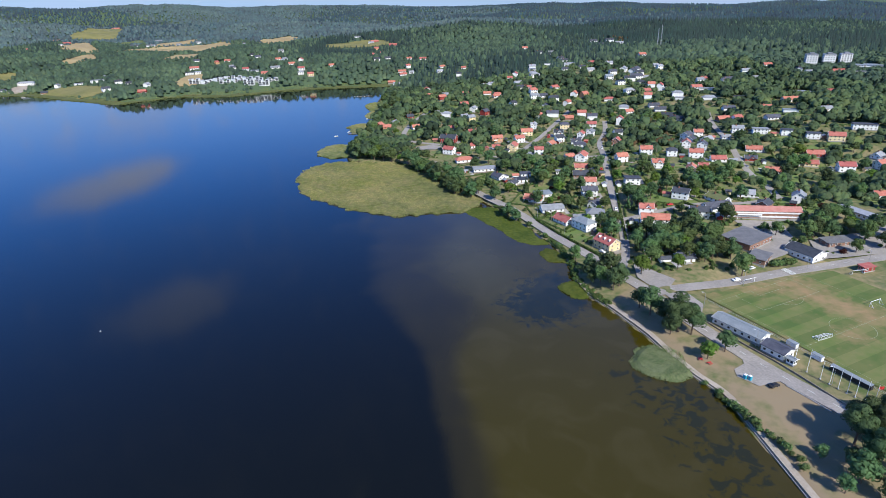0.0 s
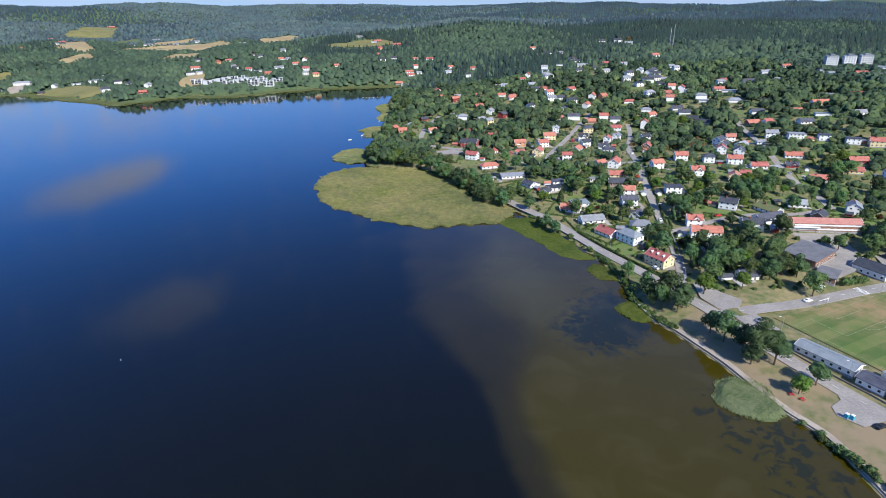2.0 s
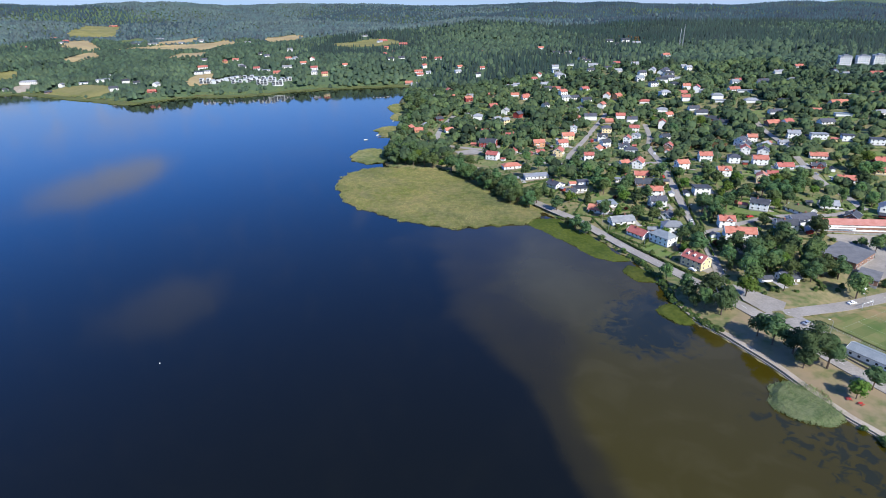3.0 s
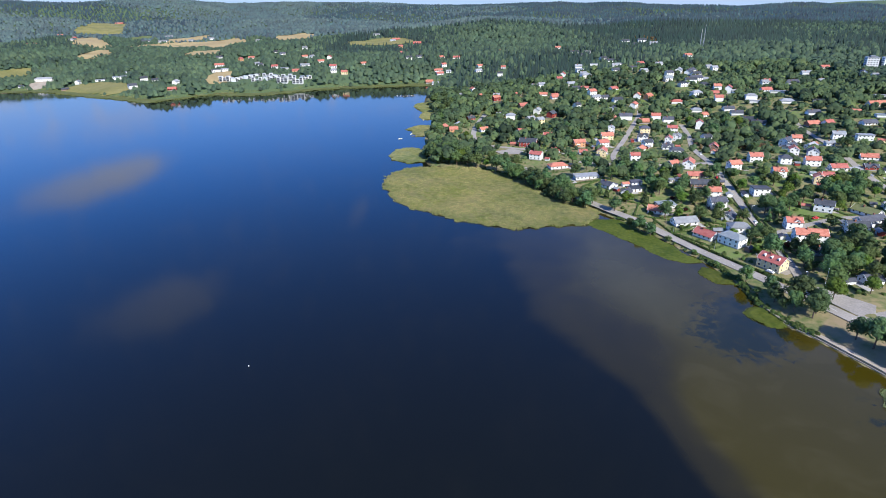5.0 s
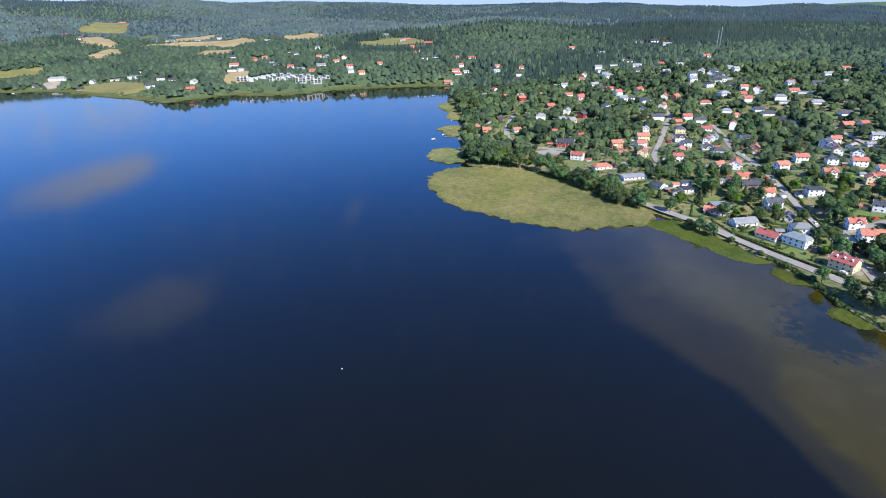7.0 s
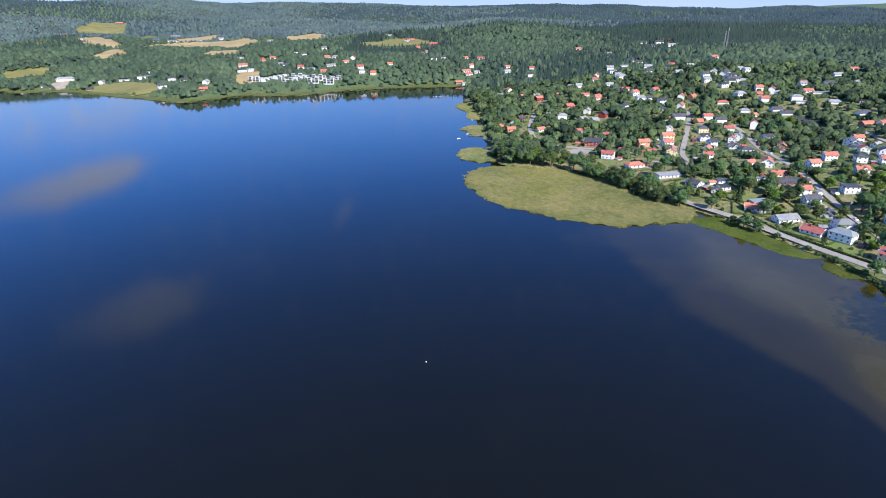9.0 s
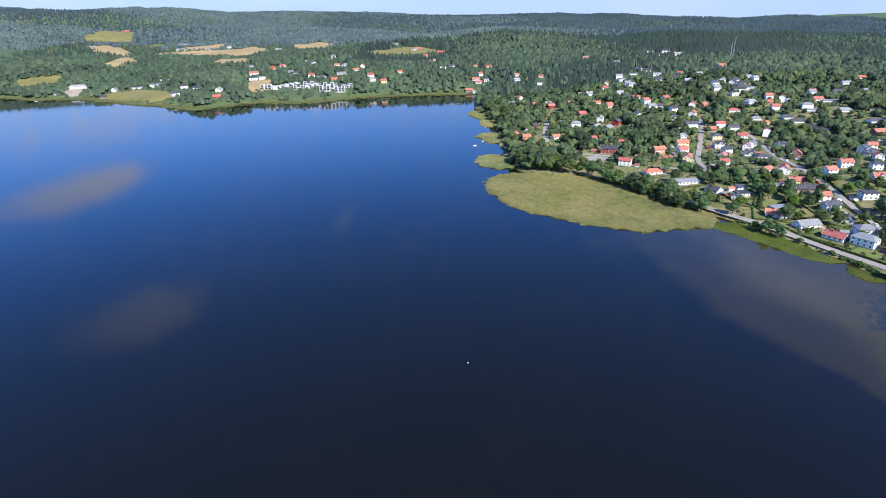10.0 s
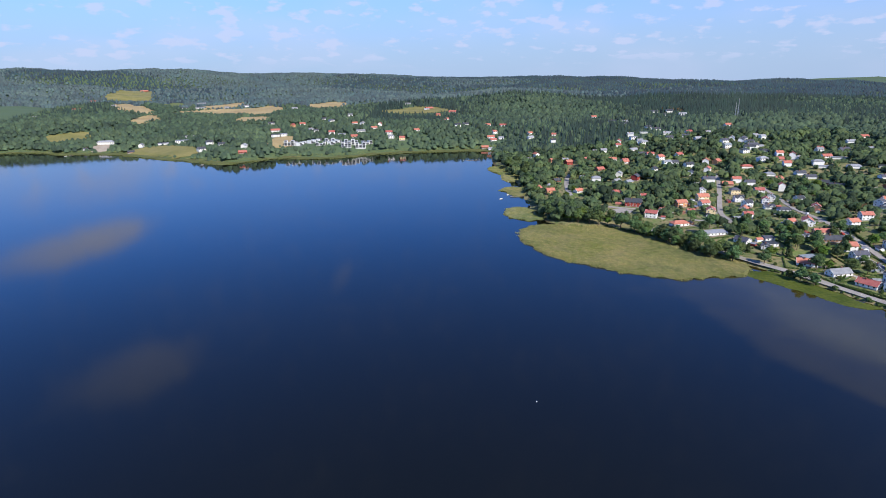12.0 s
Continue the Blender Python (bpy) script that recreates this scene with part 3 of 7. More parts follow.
def patch(name, corners, mat, lift, step, label, category="field", rounding=3):
    """A sheet with an irregular outline laid on the ground."""
    out = rounded(corners, rounding, True) if rounding > 1 else np.array(corners, float)
    lo, hi = out.min(0), out.max(0)
    xs, ys = np.arange(lo[0], hi[0] + step, step), np.arange(lo[1], hi[1] + step, step)
    X, Y = np.meshgrid(xs, ys)
    keep = inside(X, Y, out)
    Z = land(X, Y) + lift
    i = np.arange(X.size).reshape(X.shape)
    cell = keep[:-1, :-1].astype(int) + keep[1:, :-1] + keep[:-1, 1:] + keep[1:, 1:] >= 2
    f = np.stack([i[:-1, :-1], i[:-1, 1:], i[1:, 1:], i[1:, :-1]], -1)[cell]
    used, inv = np.unique(f, return_inverse=True)
    v = np.stack([X.ravel(), Y.ravel(), Z.ravel()], -1)[used]
    return tagged(new(name, big_mesh(name, v, inv.reshape(-1, 4), mat)), label, category, kind="structure")


SHORE_ROAD = [(172, 100), (150, 157), (140.5, 177.5), (134.5, 189), (127.5, 202), (120.3, 217), (113, 232), (107, 246.5), (101.3, 262), (95, 279), (87, 299), (79.5, 318), (71.5, 335), (63, 353), (52, 379), (39.5, 406), (25, 429), (10, 456), (-14, 500), (-22, 540)]
PITCH_ROAD = [(99, 266), (115, 270.5), (148, 279), (183, 290), (219, 299), (260, 309), (330, 330)]
HILL_STREET = [(91, 294), (101, 318), (111, 367), (120, 436), (133, 512), (143, 571), (164, 637), (176, 690)]
UPPER_STREET = [(290, 680), (275, 628), (257, 549), (242, 492), (235, 452), (233, 417), (228, 395)]
BAY_STREET = [(-30, 800), (-42, 771), (-57, 697), (-58, 646), (-40, 615), (10, 590)]
MID_STREET = [(150, 760), (135, 717), (100, 640), (67, 567), (60, 520)]
SIDE_STREET = [(111, 372), (160, 385), (200, 384), (232, 398)]
CROSS_STREET = [(133, 512), (80, 520), (30, 545)]
STREETS = []
for name, line, width, mat, label in (
        ("road", SHORE_ROAD, 7.4, "asphalt", "grey asphalt shore road with worn white lines"), ("road", PITCH_ROAD, 7.5, "asphalt", "grey asphalt road past the football ground"),
        ("road", HILL_STREET, 5.2, "asphalt", "narrow asphalt street up the slope between gardens"), ("road", UPPER_STREET, 5.5, "asphalt", "asphalt residential street between gardens"),
        ("road", BAY_STREET, 6.0, "asphalt", "winding asphalt street near the bay"), ("road", MID_STREET, 5.0, "asphalt", "asphalt street between villas"),
        ("road", SIDE_STREET, 4.5, "asphalt", "asphalt side street between villas"), ("road", CROSS_STREET, 4.5, "asphalt", "asphalt side street between villas")):
    drape(name, line, width, mat, 0.18 + 0.012 * len(STREETS), label=label)
    STREETS.append((rounded(line, 6), width))

# ---- houses ----
ROOF_WORDS = {"r": "red tiled", "d": "dark", "g": "grey", "u": "blue-grey metal", "n": "mossy green", "k": "grey felt"}
WALL_WORDS = {"w": "white wooden", "y": "cream rendered", "o": "orange wooden", "R": "dark red wooden", "b": "brown brick"}
HOUSE_PLACES, PLOTS = [], []
TEMPLATES = {}
PANE = Shape().box(-0.5, -0.03, -0.5, 0.5, 0.03, 0.5).mesh("pane", "glass")
FRAME = Shape().box(-0.5, -0.05, -0.5, -0.42, 0.05, 0.5).box(0.42, -0.05, -0.5, 0.5, 0.05, 0.5).box(-0.42, -0.05, -0.5, 0.42, 0.05, -0.42).box(-0.42, -0.05, 0.42, 0.42, 0.05, 0.5).mesh("window", "white")
DOOR = Shape().box(-0.5, -0.06, 0, 0.5, 0.06, 2.05).mesh("door", "wood")


def house_body(L, W, n, form, wall, pitch=0.62):
    h = 2.6 * n
    s = Shape()
    x, y = L / 2, W / 2
    rise = 0 if form == "f" else (W / 2 * pitch if form == "g" else 0)
    if form == "g":
        s.add([(-x, -y, 0), (x, -y, 0), (x, y, 0), (-x, y, 0), (-x, -y, h), (x, -y, h), (x, y, h), (-x, y, h), (-x, 0, h + rise), (x, 0, h + rise)],
              [(0, 1, 5, 4), (2, 3, 7, 6), (1, 2, 6, 9, 5), (3, 0, 4, 8, 7), (4, 5, 9, 8), (6, 7, 8, 9)])
    else:
        s.box(-x, -y, 0, x, y, h)
    return s.mesh("wall", wall), h, rise


def roof_mesh(L, W, h, rise, form, mat):
    s = Shape()
    o, t = 0.5, 0.22
    x, y = L / 2 + o, W / 2 + o
    if form == "g":
        k = rise / (W / 2)
        e = h - o * k
        for sy in (-1, 1):
            a = [(-x, sy * y, e), (x, sy * y, e), (x, 0, h + rise), (-x, 0, h + rise)]
            top = [(px, py, pz + t) for px, py, pz in a]
            v = a + top
            f = [(0, 1, 2, 3), (4, 5, 6, 7), (0, 1, 5, 4), (1, 2, 6, 5), (2, 3, 7, 6), (3, 0, 4, 7)]
            s.add(v, f if sy < 0 else [q[::-1] for q in f])
        s.box(-x, -0.14, h + rise + t - 0.06, x, 0.14, h + rise + t + 0.06)
    elif form == "h":
        r, k = max(L / 2 - W / 2 * 0.8, 0.6), W / 2 * 0.62
        s.add([(-x, -y, h), (x, -y, h), (x, y, h), (-x, y, h), (-x, -y, h + t), (x, -y, h + t), (x, y, h + t), (-x, y, h + t), (-r, 0, h + k), (r, 0, h + k)],
              [(3, 2, 1, 0), (0, 1, 5, 4), (1, 2, 6, 5), (2, 3, 7, 6), (3, 0, 4, 7), (4, 5, 9, 8), (6, 7, 8, 9), (5, 6, 9), (7, 4, 8)])
    else:
        s.add([(-x, -y, h), (x, -y, h), (x, y, h), (-x, y, h), (-x, -y, h + t), (x, -y, h + t), (x, y, h + 0.5 + t), (-x, y, h + 0.5 + t)],
              [(3, 2, 1, 0), (4, 5, 6, 7), (0, 1, 5, 4), (1, 2, 6, 5), (2, 3, 7, 6), (3, 0, 4, 7)])
    return s.mesh("roof", mat)


def window(parent, x, y, z, w, h, turn, pane=True):
    f = child("window", FRAME if pane else PANE, parent)
    f.matrix_basis = pose(x, y, z, 0, 0, turn) @ Matrix.Diagonal((w, 1, h, 1))
    if pane:
        g = child("pane", PANE, f)
        g.matrix_basis = Matrix.Diagonal((0.86, 1, 0.86, 1))
    return f


def cross_gable(root, L, W, h, rise, roof, wall, side):
    """A small gable across the main roof, with its own window."""
    a, y0, x0 = 1.9, side * (W / 2 + 0.25), -L * 0.12
    top = min(h + 0.5 + a * 0.8, h + rise - 0.1)
    e = top - a * 0.8
    s = Shape().add([(x0 - a, y0, h - 0.6), (x0 + a, y0, h - 0.6), (x0 + a, y0, e), (x0, y0, top), (x0 - a, y0, e), (x0 - a, 0, h - 0.6), (x0 + a, 0, h - 0.6), (x0 + a, 0, e), (x0, 0, top), (x0 - a, 0, e)],
                    [(0, 1, 2, 3, 4), (1, 6, 7, 2), (5, 0, 4, 9), (9, 8, 7, 6, 5), (2, 7, 8, 3), (4, 3, 8, 9), (0, 5, 6, 1)])
    child("gable", s.mesh("gable", "wall_" + wall), root)
    r, o = Shape(), 0.35
    for sx in (-1, 1):
        q = [(x0 + sx * (a + o), y0 + side * o, e - o * 0.8), (x0, y0 + side * o, top), (x0, 0, top), (x0 + sx * (a + o), 0, e - o * 0.8)]
        r.add([(px, py, pz + 0.02) for px, py, pz in q] + [(px, py, pz + 0.2) for px, py, pz in q],
              [(0, 1, 2, 3), (4, 7, 6, 5), (0, 4, 5, 1), (1, 5, 6, 2), (2, 6, 7, 3), (3, 7, 4, 0)])
    child("gable_roof", r.mesh("gable_roof", "roof_" + roof), root)
    window(root, x0, y0 + side * 0.03, (h + e) / 2 + 0.15, 1.1, 1.1, 0)


def dormer(root, x, y, z, side):
    """A small white roof dormer with a window."""
    d = child("dormer", Shape().add([(x - 0.7, y, z - 0.7), (x + 0.7, y, z - 0.7), (x + 0.7, y, z + 0.5), (x, y, z + 1.0), (x - 0.7, y, z + 0.5)] + [(x + px, y - side * 1.8, z + pz) for px, pz in ((-0.7, -0.7), (0.7, -0.7), (0.7, 0.5), (0, 1.0), (-0.7, 0.5))],
                                    [(0, 1, 2, 3, 4), (9, 8, 7, 6, 5), (1, 6, 7, 2), (5, 0, 4, 9), (2, 7, 8, 3), (4, 3, 8, 9)]).mesh("dormer", "white"), root, "small white dormer")
    window(d, x, y + side * 0.03, z, 0.9, 0.9, 0, False)


def build_house(L, W, n, roof, wall, form, far, plain=False, pitch=0.62):
    root = new("house")
    body, h, rise = house_body(L, W, n, form, "wall_" + wall, pitch)
    child("wall", body, root)
    child("plinth", Shape().box(-L / 2 - 0.06, -W / 2 - 0.06, -2.2, L / 2 + 0.06, W / 2 + 0.06, 0.35).mesh("plinth", "plinth"), root)
    child("roof", roof_mesh(L, W, h, rise, form, "roof_" + roof), root)
    top = h + rise
    if form == "g" and not far:
        k = rise / (W / 2)
        for sx in (-1, 1):
            b = Shape()
            for sy in (-1, 1):
                e = (sx * (L / 2 + 0.52), sy * (W / 2 + 0.5), h - 0.5 * k + 0.02)
                t = (sx * (L / 2 + 0.52), 0, top + 0.02)
                b.add([(e[0] - 0.04, e[1], e[2]), (e[0] + 0.04, e[1], e[2]), (t[0] + 0.04, 0, t[2]), (t[0] - 0.04, 0, t[2]),
                       (e[0] - 0.04, e[1], e[2] + 0.24), (e[0] + 0.04, e[1], e[2] + 0.24), (t[0] + 0.04, 0, t[2] + 0.24), (t[0] - 0.04, 0, t[2] + 0.24)],
                      [(0, 1, 2, 3), (4, 5, 6, 7), (0, 1, 5, 4), (1, 2, 6, 5), (2, 3, 7, 6), (3, 0, 4, 7)])
            child("bargeboard", b.mesh("bargeboard", "white"), root)
    if form != "f" and not plain:
        child("chimney", Shape().box(L * 0.12, -0.4 + W * 0.08, h, L * 0.12 + 0.8, 0.4 + W * 0.08, top + 0.9).box(L * 0.12 - 0.07, -0.47 + W * 0.08, top + 0.9, L * 0.12 + 0.87, 0.47 + W * 0.08, top + 1.05).mesh("chimney", "brick"), root)
    count = max(2, int(L / 3.2))
    for k in range(int(n)):
        z = 1.6 + 2.6 * k
        for i in range(count):
            x = -L / 2 + (i + 0.5) * L / count
            for side in ((-1,) if far else (-1, 1)):
                if k == 0 and i == count // 2 and side == -1:
                    continue
                window(root, x, side * (W / 2 + 0.03), z, 1.25, 1.25, 0, not far)
        if not far:
            for sx in (-1, 1):
                for y in (-W / 4, W / 4):
                    window(root, sx * (L / 2 + 0.03), y, z, 1.1, 1.25, 90, True)
    if form == "g" and not far:
        for sx in (-1, 1):
            window(root, sx * (L / 2 + 0.03), 0, h + rise * 0.35, 1.0, 1.0, 90, True)
    if not far and not plain and n == 1 and L >= 10 and form != "f" and int(L * 10 + W * 10) % 2 == 0:
        e = W / 2
        child("extension", Shape().box(-L * 0.42, -e - 3.4, -1.5, -L * 0.42 + 4.2, -e - 0.01, 2.3).mesh("extension", "wall_" + wall), root)
        child("extension_roof", Shape().box(-L * 0.42 - 0.3, -e - 3.7, 2.3, -L * 0.42 + 4.5, -e - 0.02, 2.5).mesh("extension_roof", "roof_d"), root)
    if form == "g" and not far and not plain and L < 12.5 and int(round(L * 30 + W * 10)) % 5 < 2:
        cross_gable(root, L, W, h, rise, roof, wall, -1 if int(round(L * 10)) % 2 else 1)
    d = child("door", DOOR, root, "dark front door")
    d.matrix_basis = pose(-L / 2 + (count // 2 + 0.5) * L / count, -W / 2 - 0.03, 0.35)
    if n == 2 and L >= 11 and not far:
        bal = Shape().box(-L * 0.38, -W / 2 - 1.6, 2.7, -L * 0.05, -W / 2 - 0.02, 2.85)
        for px in (-L * 0.38, -L * 0.05 - 0.12):
            bal.box(px, -W / 2 - 1.6, 0, px + 0.12, -W / 2 - 1.48, 2.7)
        bal.box(-L * 0.38, -W / 2 - 1.6, 2.85, -L * 0.05, -W / 2 - 1.54, 3.75)
        child("balcony", bal.mesh("balcony", "white"), root, "white wooden balcony")
    return root


def house(x, y, turn, L, W, n, roof, wall, form):
    """A house on the ground at (x, y), its ridge turned by that many degrees."""
    far = math.hypot(x, y) > 690
    key = (L, W, n, roof, wall, form, far)
    z = min(height(x + a, y + b) for a, b in ((0, 0), (L / 3, 0), (-L / 3, 0), (0, W / 3), (0, -W / 3))) + 0.25
    m = pose(x, y, z, 0, 0, turn)
    if key in TEMPLATES:
        ob = copy_thing(TEMPLATES[key], m)
    else:
        ob = TEMPLATES[key] = build_house(*key)
        ob.matrix_basis = m
        shape = {"g": "gabled", "h": "hipped", "f": "low-pitched"}[form]
        size = {1: "low", 2: "two-storey", 3: "tall narrow"}[n]
        tagged(ob, f"{size} {WALL_WORDS[wall]} house with a {shape} {ROOF_WORDS[roof]} roof", "house", "houses of the town")
    HOUSE_PLACES.append((x, y, L, W))
    PLOTS.append((x, y, turn, L, W))
    return ob


house(44, 611, 8, 11.0, 7.4, 2, "r", "o", "g")
house(41, 579, 178, 7.4, 6.4, 1, "r", "w", "g")
house(57, 570, 67, 11.0, 8.3, 2, "r", "y", "g")
house(67, 607, 16, 10.1, 7.4, 2, "r", "w", "g")
house(78, 635, 1, 12.0, 8.3, 2, "r", "y", "g")
house(89, 659, 75, 7.4, 6.4, 2, "g", "w", "g")
house(107, 595, 14, 8.3, 7.4, 2, "d", "w", "g")
house(96, 580, 54, 10.1, 7.4, 1, "r", "w", "g")
house(79, 542, 175, 8.3, 6.4, 2, "r", "w", "g")
house(102, 512, 23, 8.3, 6.4, 1, "r", "w", "g")
house(111, 502, 63, 12.0, 8.3, 2, "r", "w", "g")
house(119, 551, 173, 11.0, 7.4, 2, "d", "w", "h")
house(106, 475, 173, 12.0, 7.4, 1, "r", "y", "g")
house(104, 458, 173, 16.6, 8.3, 1, "d", "b", "g")
house(105, 438, 172, 8.3, 7.4, 2, "r", "w", "g")
house(101, 422, 2, 11.0, 7.4, 2, "d", "w", "g")
house(101, 402, 52, 9.2, 7.4, 1, "d", "w", "g")
house(96, 378, 172, 12.0, 9.2, 2, "g", "w", "h")
house(69, 397, 9, 15.6, 8.3, 1, "g", "w", "g")
house(67, 427, 10, 12.0, 8.3, 1, "u", "w", "f")
house(59, 418, 155, 13.8, 8.3, 1, "r", "w", "g")
house(74, 374, 122, 12.9, 8.3, 1, "r", "w", "g")
house(85, 362, 122, 13.8, 9.2, 2, "u", "w", "h")
cream_house = house(92, 328, 122, 12.9, 9.2, 2, "r", "y", "g")
for k in (-4.0, 0.0, 4.0):
    dormer(cream_house, k, 3.1, 6.75, 1)
house(36, 469, 122, 11.0, 7.4, 1, "d", "w", "g")
house(46, 451, 57, 7.4, 6.4, 1, "d", "w", "g")
house(53, 457, 6, 10.1, 6.4, 1, "d", "w", "f")
house(58, 469, 6, 8.3, 5.5, 1, "d", "w", "f")
house(25, 494, 6, 19.3, 8.3, 1, "g", "w", "f")
house(85, 468, 4, 3.7, 2.8, 1, "g", "w", "f")
house(142, 489, 10, 9.2, 7.4, 2, "r", "w", "g")
house(156, 559, 61, 8.3, 7.4, 2, "r", "b", "g")
house(170, 609, 11, 8.3, 7.4, 2, "d", "w", "g")
house(143, 614, 62, 7.4, 7.4, 2, "g", "w", "g")
house(153, 656, 172, 10.1, 7.4, 2, "r", "w", "g")
house(136, 434, 175, 11.0, 8.3, 2, "d", "w", "f")
house(169, 510, 174, 10.1, 7.4, 2, "r", "w", "g")
house(165, 465, 173, 9.2, 7.4, 2, "r", "w", "g")
house(131, 380, 169, 9.2, 7.4, 2, "r", "w", "g")
house(131, 361, 168, 17.5, 8.3, 2, "r", "w", "g")
house(127, 343, 178, 9.2, 7.4, 1, "d", "w", "g")
house(161, 365, 166, 12.0, 7.4, 2, "d", "w", "g")
house(161, 399, 147, 11.0, 7.4, 2, "d", "w", "g")
house(183, 389, 115, 15.6, 8.3, 1, "n", "w", "g")
house(206, 398, 164, 11.0, 7.4, 1, "g", "w", "g")
house(177, 377, 14, 18.4, 7.4, 1, "d", "w", "g")
house(210, 378, 43, 9.2, 7.4, 1, "d", "b", "g")
house(238, 388, 61, 9.2, 8.3, 2, "g", "w", "g")
house(130, 304, 6, 9.2, 7.4, 1, "d", "w", "g")
house(304, 401, 178, 12.0, 7.4, 1, "r", "w", "g")
house(188, 499, 168, 8.3, 7.4, 2, "d", "w", "h")
house(186, 448, 67, 8.3, 7.4, 2, "r", "y", "g")
house(201, 462, 166, 7.4, 5.5, 1, "r", "w", "g")
house(206, 492, 166, 11.0, 7.4, 2, "r", "w", "g")
house(221, 517, 66, 9.2, 8.3, 2, "d", "w", "g")
house(241, 578, 167, 8.3, 7.4, 2, "r", "w", "g")
house(226, 557, 47, 8.3, 7.4, 1, "d", "w", "g")
house(221, 482, 175, 12.0, 7.4, 1, "r", "w", "g")
house(263, 509, 164, 12.9, 7.4, 1, "r", "w", "g")
house(257, 553, 175, 7.4, 5.5, 1, "g", "w", "g")
house(277, 574, 165, 10.1, 7.4, 2, "g", "w", "g")
house(299, 568, 163, 12.0, 7.4, 1, "d", "w", "f")
house(310, 547, 162, 9.2, 7.4, 2, "d", "w", "f")
house(327, 608, 3, 13.8, 8.3, 1, "d", "w", "g")
house(341, 654, 164, 12.9, 8.3, 1, "r", "w", "g")
house(382, 680, 2, 18.4, 9.2, 1, "r", "w", "g")
house(301, 629, 15, 9.2, 7.4, 1, "r", "w", "g")
house(356, 629, 162, 14.7, 8.3, 1, "u", "w", "f")
house(416, 717, 162, 20.2, 8.3, 1, "g", "w", "f")
house(443, 709, 161, 12.0, 7.4, 1, "r", "w", "g")
house(387, 620, 1, 11.0, 7.4, 1, "g", "w", "g")
house(326, 532, 161, 11.0, 7.4, 2, "d", "w", "f")
house(341, 522, 160, 12.9, 8.3, 2, "r", "y", "g")
house(378, 543, 159, 19.3, 8.3, 2, "d", "w", "f")
house(309, 496, 171, 13.8, 8.3, 1, "r", "R", "g")
house(296, 477, 161, 10.1, 7.4, 1, "r", "y", "g")
house(316, 463, 169, 12.0, 8.3, 2, "r", "w", "g")
house(256, 459, 163, 12.0, 8.3, 1, "r", "w", "g")
house(250, 486, 164, 9.2, 6.4, 1, "d", "R", "g")
house(343, 462, 18, 10.1, 7.4, 2, "r", "w", "g")
house(308, 722, 166, 15.6, 9.2, 1, "g", "w", "h")
house(280, 751, 168, 12.9, 8.3, 2, "g", "w", "h")
house(247, 763, 169, 9.2, 8.3, 2, "r", "w", "g")
house(267, 816, 169, 9.2, 8.3, 2, "r", "w", "g")
house(248, 689, 148, 12.9, 8.3, 1, "d", "b", "g")
house(244, 728, 179, 12.0, 8.3, 1, "d", "w", "g")
house(211, 718, 20, 10.1, 7.4, 1, "r", "w", "g")
house(232, 795, 10, 12.9, 9.2, 2, "g", "w", "h")
house(352, 481, 38, 11.0, 7.4, 1, "g", "w", "g")
house(-92, 704, 65, 8.3, 7.4, 2, "r", "R", "g")
house(-81, 687, 4, 9.2, 7.4, 2, "r", "o", "g")
house(-76, 724, 64, 9.2, 7.4, 1, "u", "w", "g")
house(-47, 688, 22, 9.2, 7.4, 1, "r", "w", "g")
house(-22, 765, 1, 8.3, 7.4, 1, "g", "w", "g")
house(-7, 670, 30, 9.2, 7.4, 1, "r", "w", "g")
house(11, 728, 30, 9.2, 7.4, 1, "g", "y", "g")
house(24, 760, 59, 9.2, 7.4, 2, "g", "w", "g")
house(12, 807, 20, 11.0, 8.3, 1, "r", "b", "g")
house(19, 652, 179, 8.3, 6.4, 1, "r", "R", "g")
house(-7, 612, 161, 16.6, 10.1, 2, "d", "R", "g")
house(-46, 981, 112, 9.2, 7.4, 2, "r", "w", "g")
house(-65, 938, 2, 8.3, 6.4, 1, "g", "w", "g")
house(-38, 891, 32, 7.4, 6.4, 2, "r", "o", "g")
house(15, 889, 20, 9.2, 7.4, 1, "r", "w", "g")
house(50, 967, 178, 9.2, 7.4, 1, "g", "w", "g")
house(47, 865, 178, 11.0, 7.4, 1, "r", "w", "g")
house(60, 849, 18, 9.2, 7.4, 1, "r", "w", "g")
house(76, 777, 37, 8.3, 7.4, 2, "d", "w", "g")
house(97, 922, 16, 12.0, 8.3, 1, "g", "w", "g")
house(89, 973, 177, 8.3, 7.4, 2, "r", "w", "g")
house(107, 876, 176, 10.1, 7.4, 1, "r", "w", "g")
house(122, 823, 15, 11.0, 8.3, 1, "d", "w", "g")
house(133, 800, 14, 12.0, 8.3, 2, "d", "w", "g")
house(115, 752, 55, 9.2, 7.4, 2, "d", "w", "g")
house(117, 706, 174, 13.8, 8.3, 2, "d", "w", "g")
house(146, 771, 54, 10.1, 7.4, 2, "r", "w", "g")
house(163, 814, 63, 10.1, 8.3, 2, "r", "w", "g")
house(175, 807, 33, 9.2, 8.3, 2, "r", "o", "g")
house(133, 691, 174, 12.0, 8.3, 1, "r", "b", "g")
house(152, 707, 173, 10.1, 7.4, 2, "r", "w", "g")
house(162, 694, 172, 11.0, 7.4, 2, "d", "w", "g")
house(189, 673, 71, 7.4, 7.4, 3, "r", "w", "g")
house(100, 697, 55, 8.3, 7.4, 2, "r", "w", "g")
house(122, 651, 174, 10.1, 8.3, 2, "d", "y", "h")
house(202, 778, 171, 13.8, 8.3, 1, "r", "w", "h")
house(263, 944, 61, 12.9, 9.2, 2, "g", "w", "g")
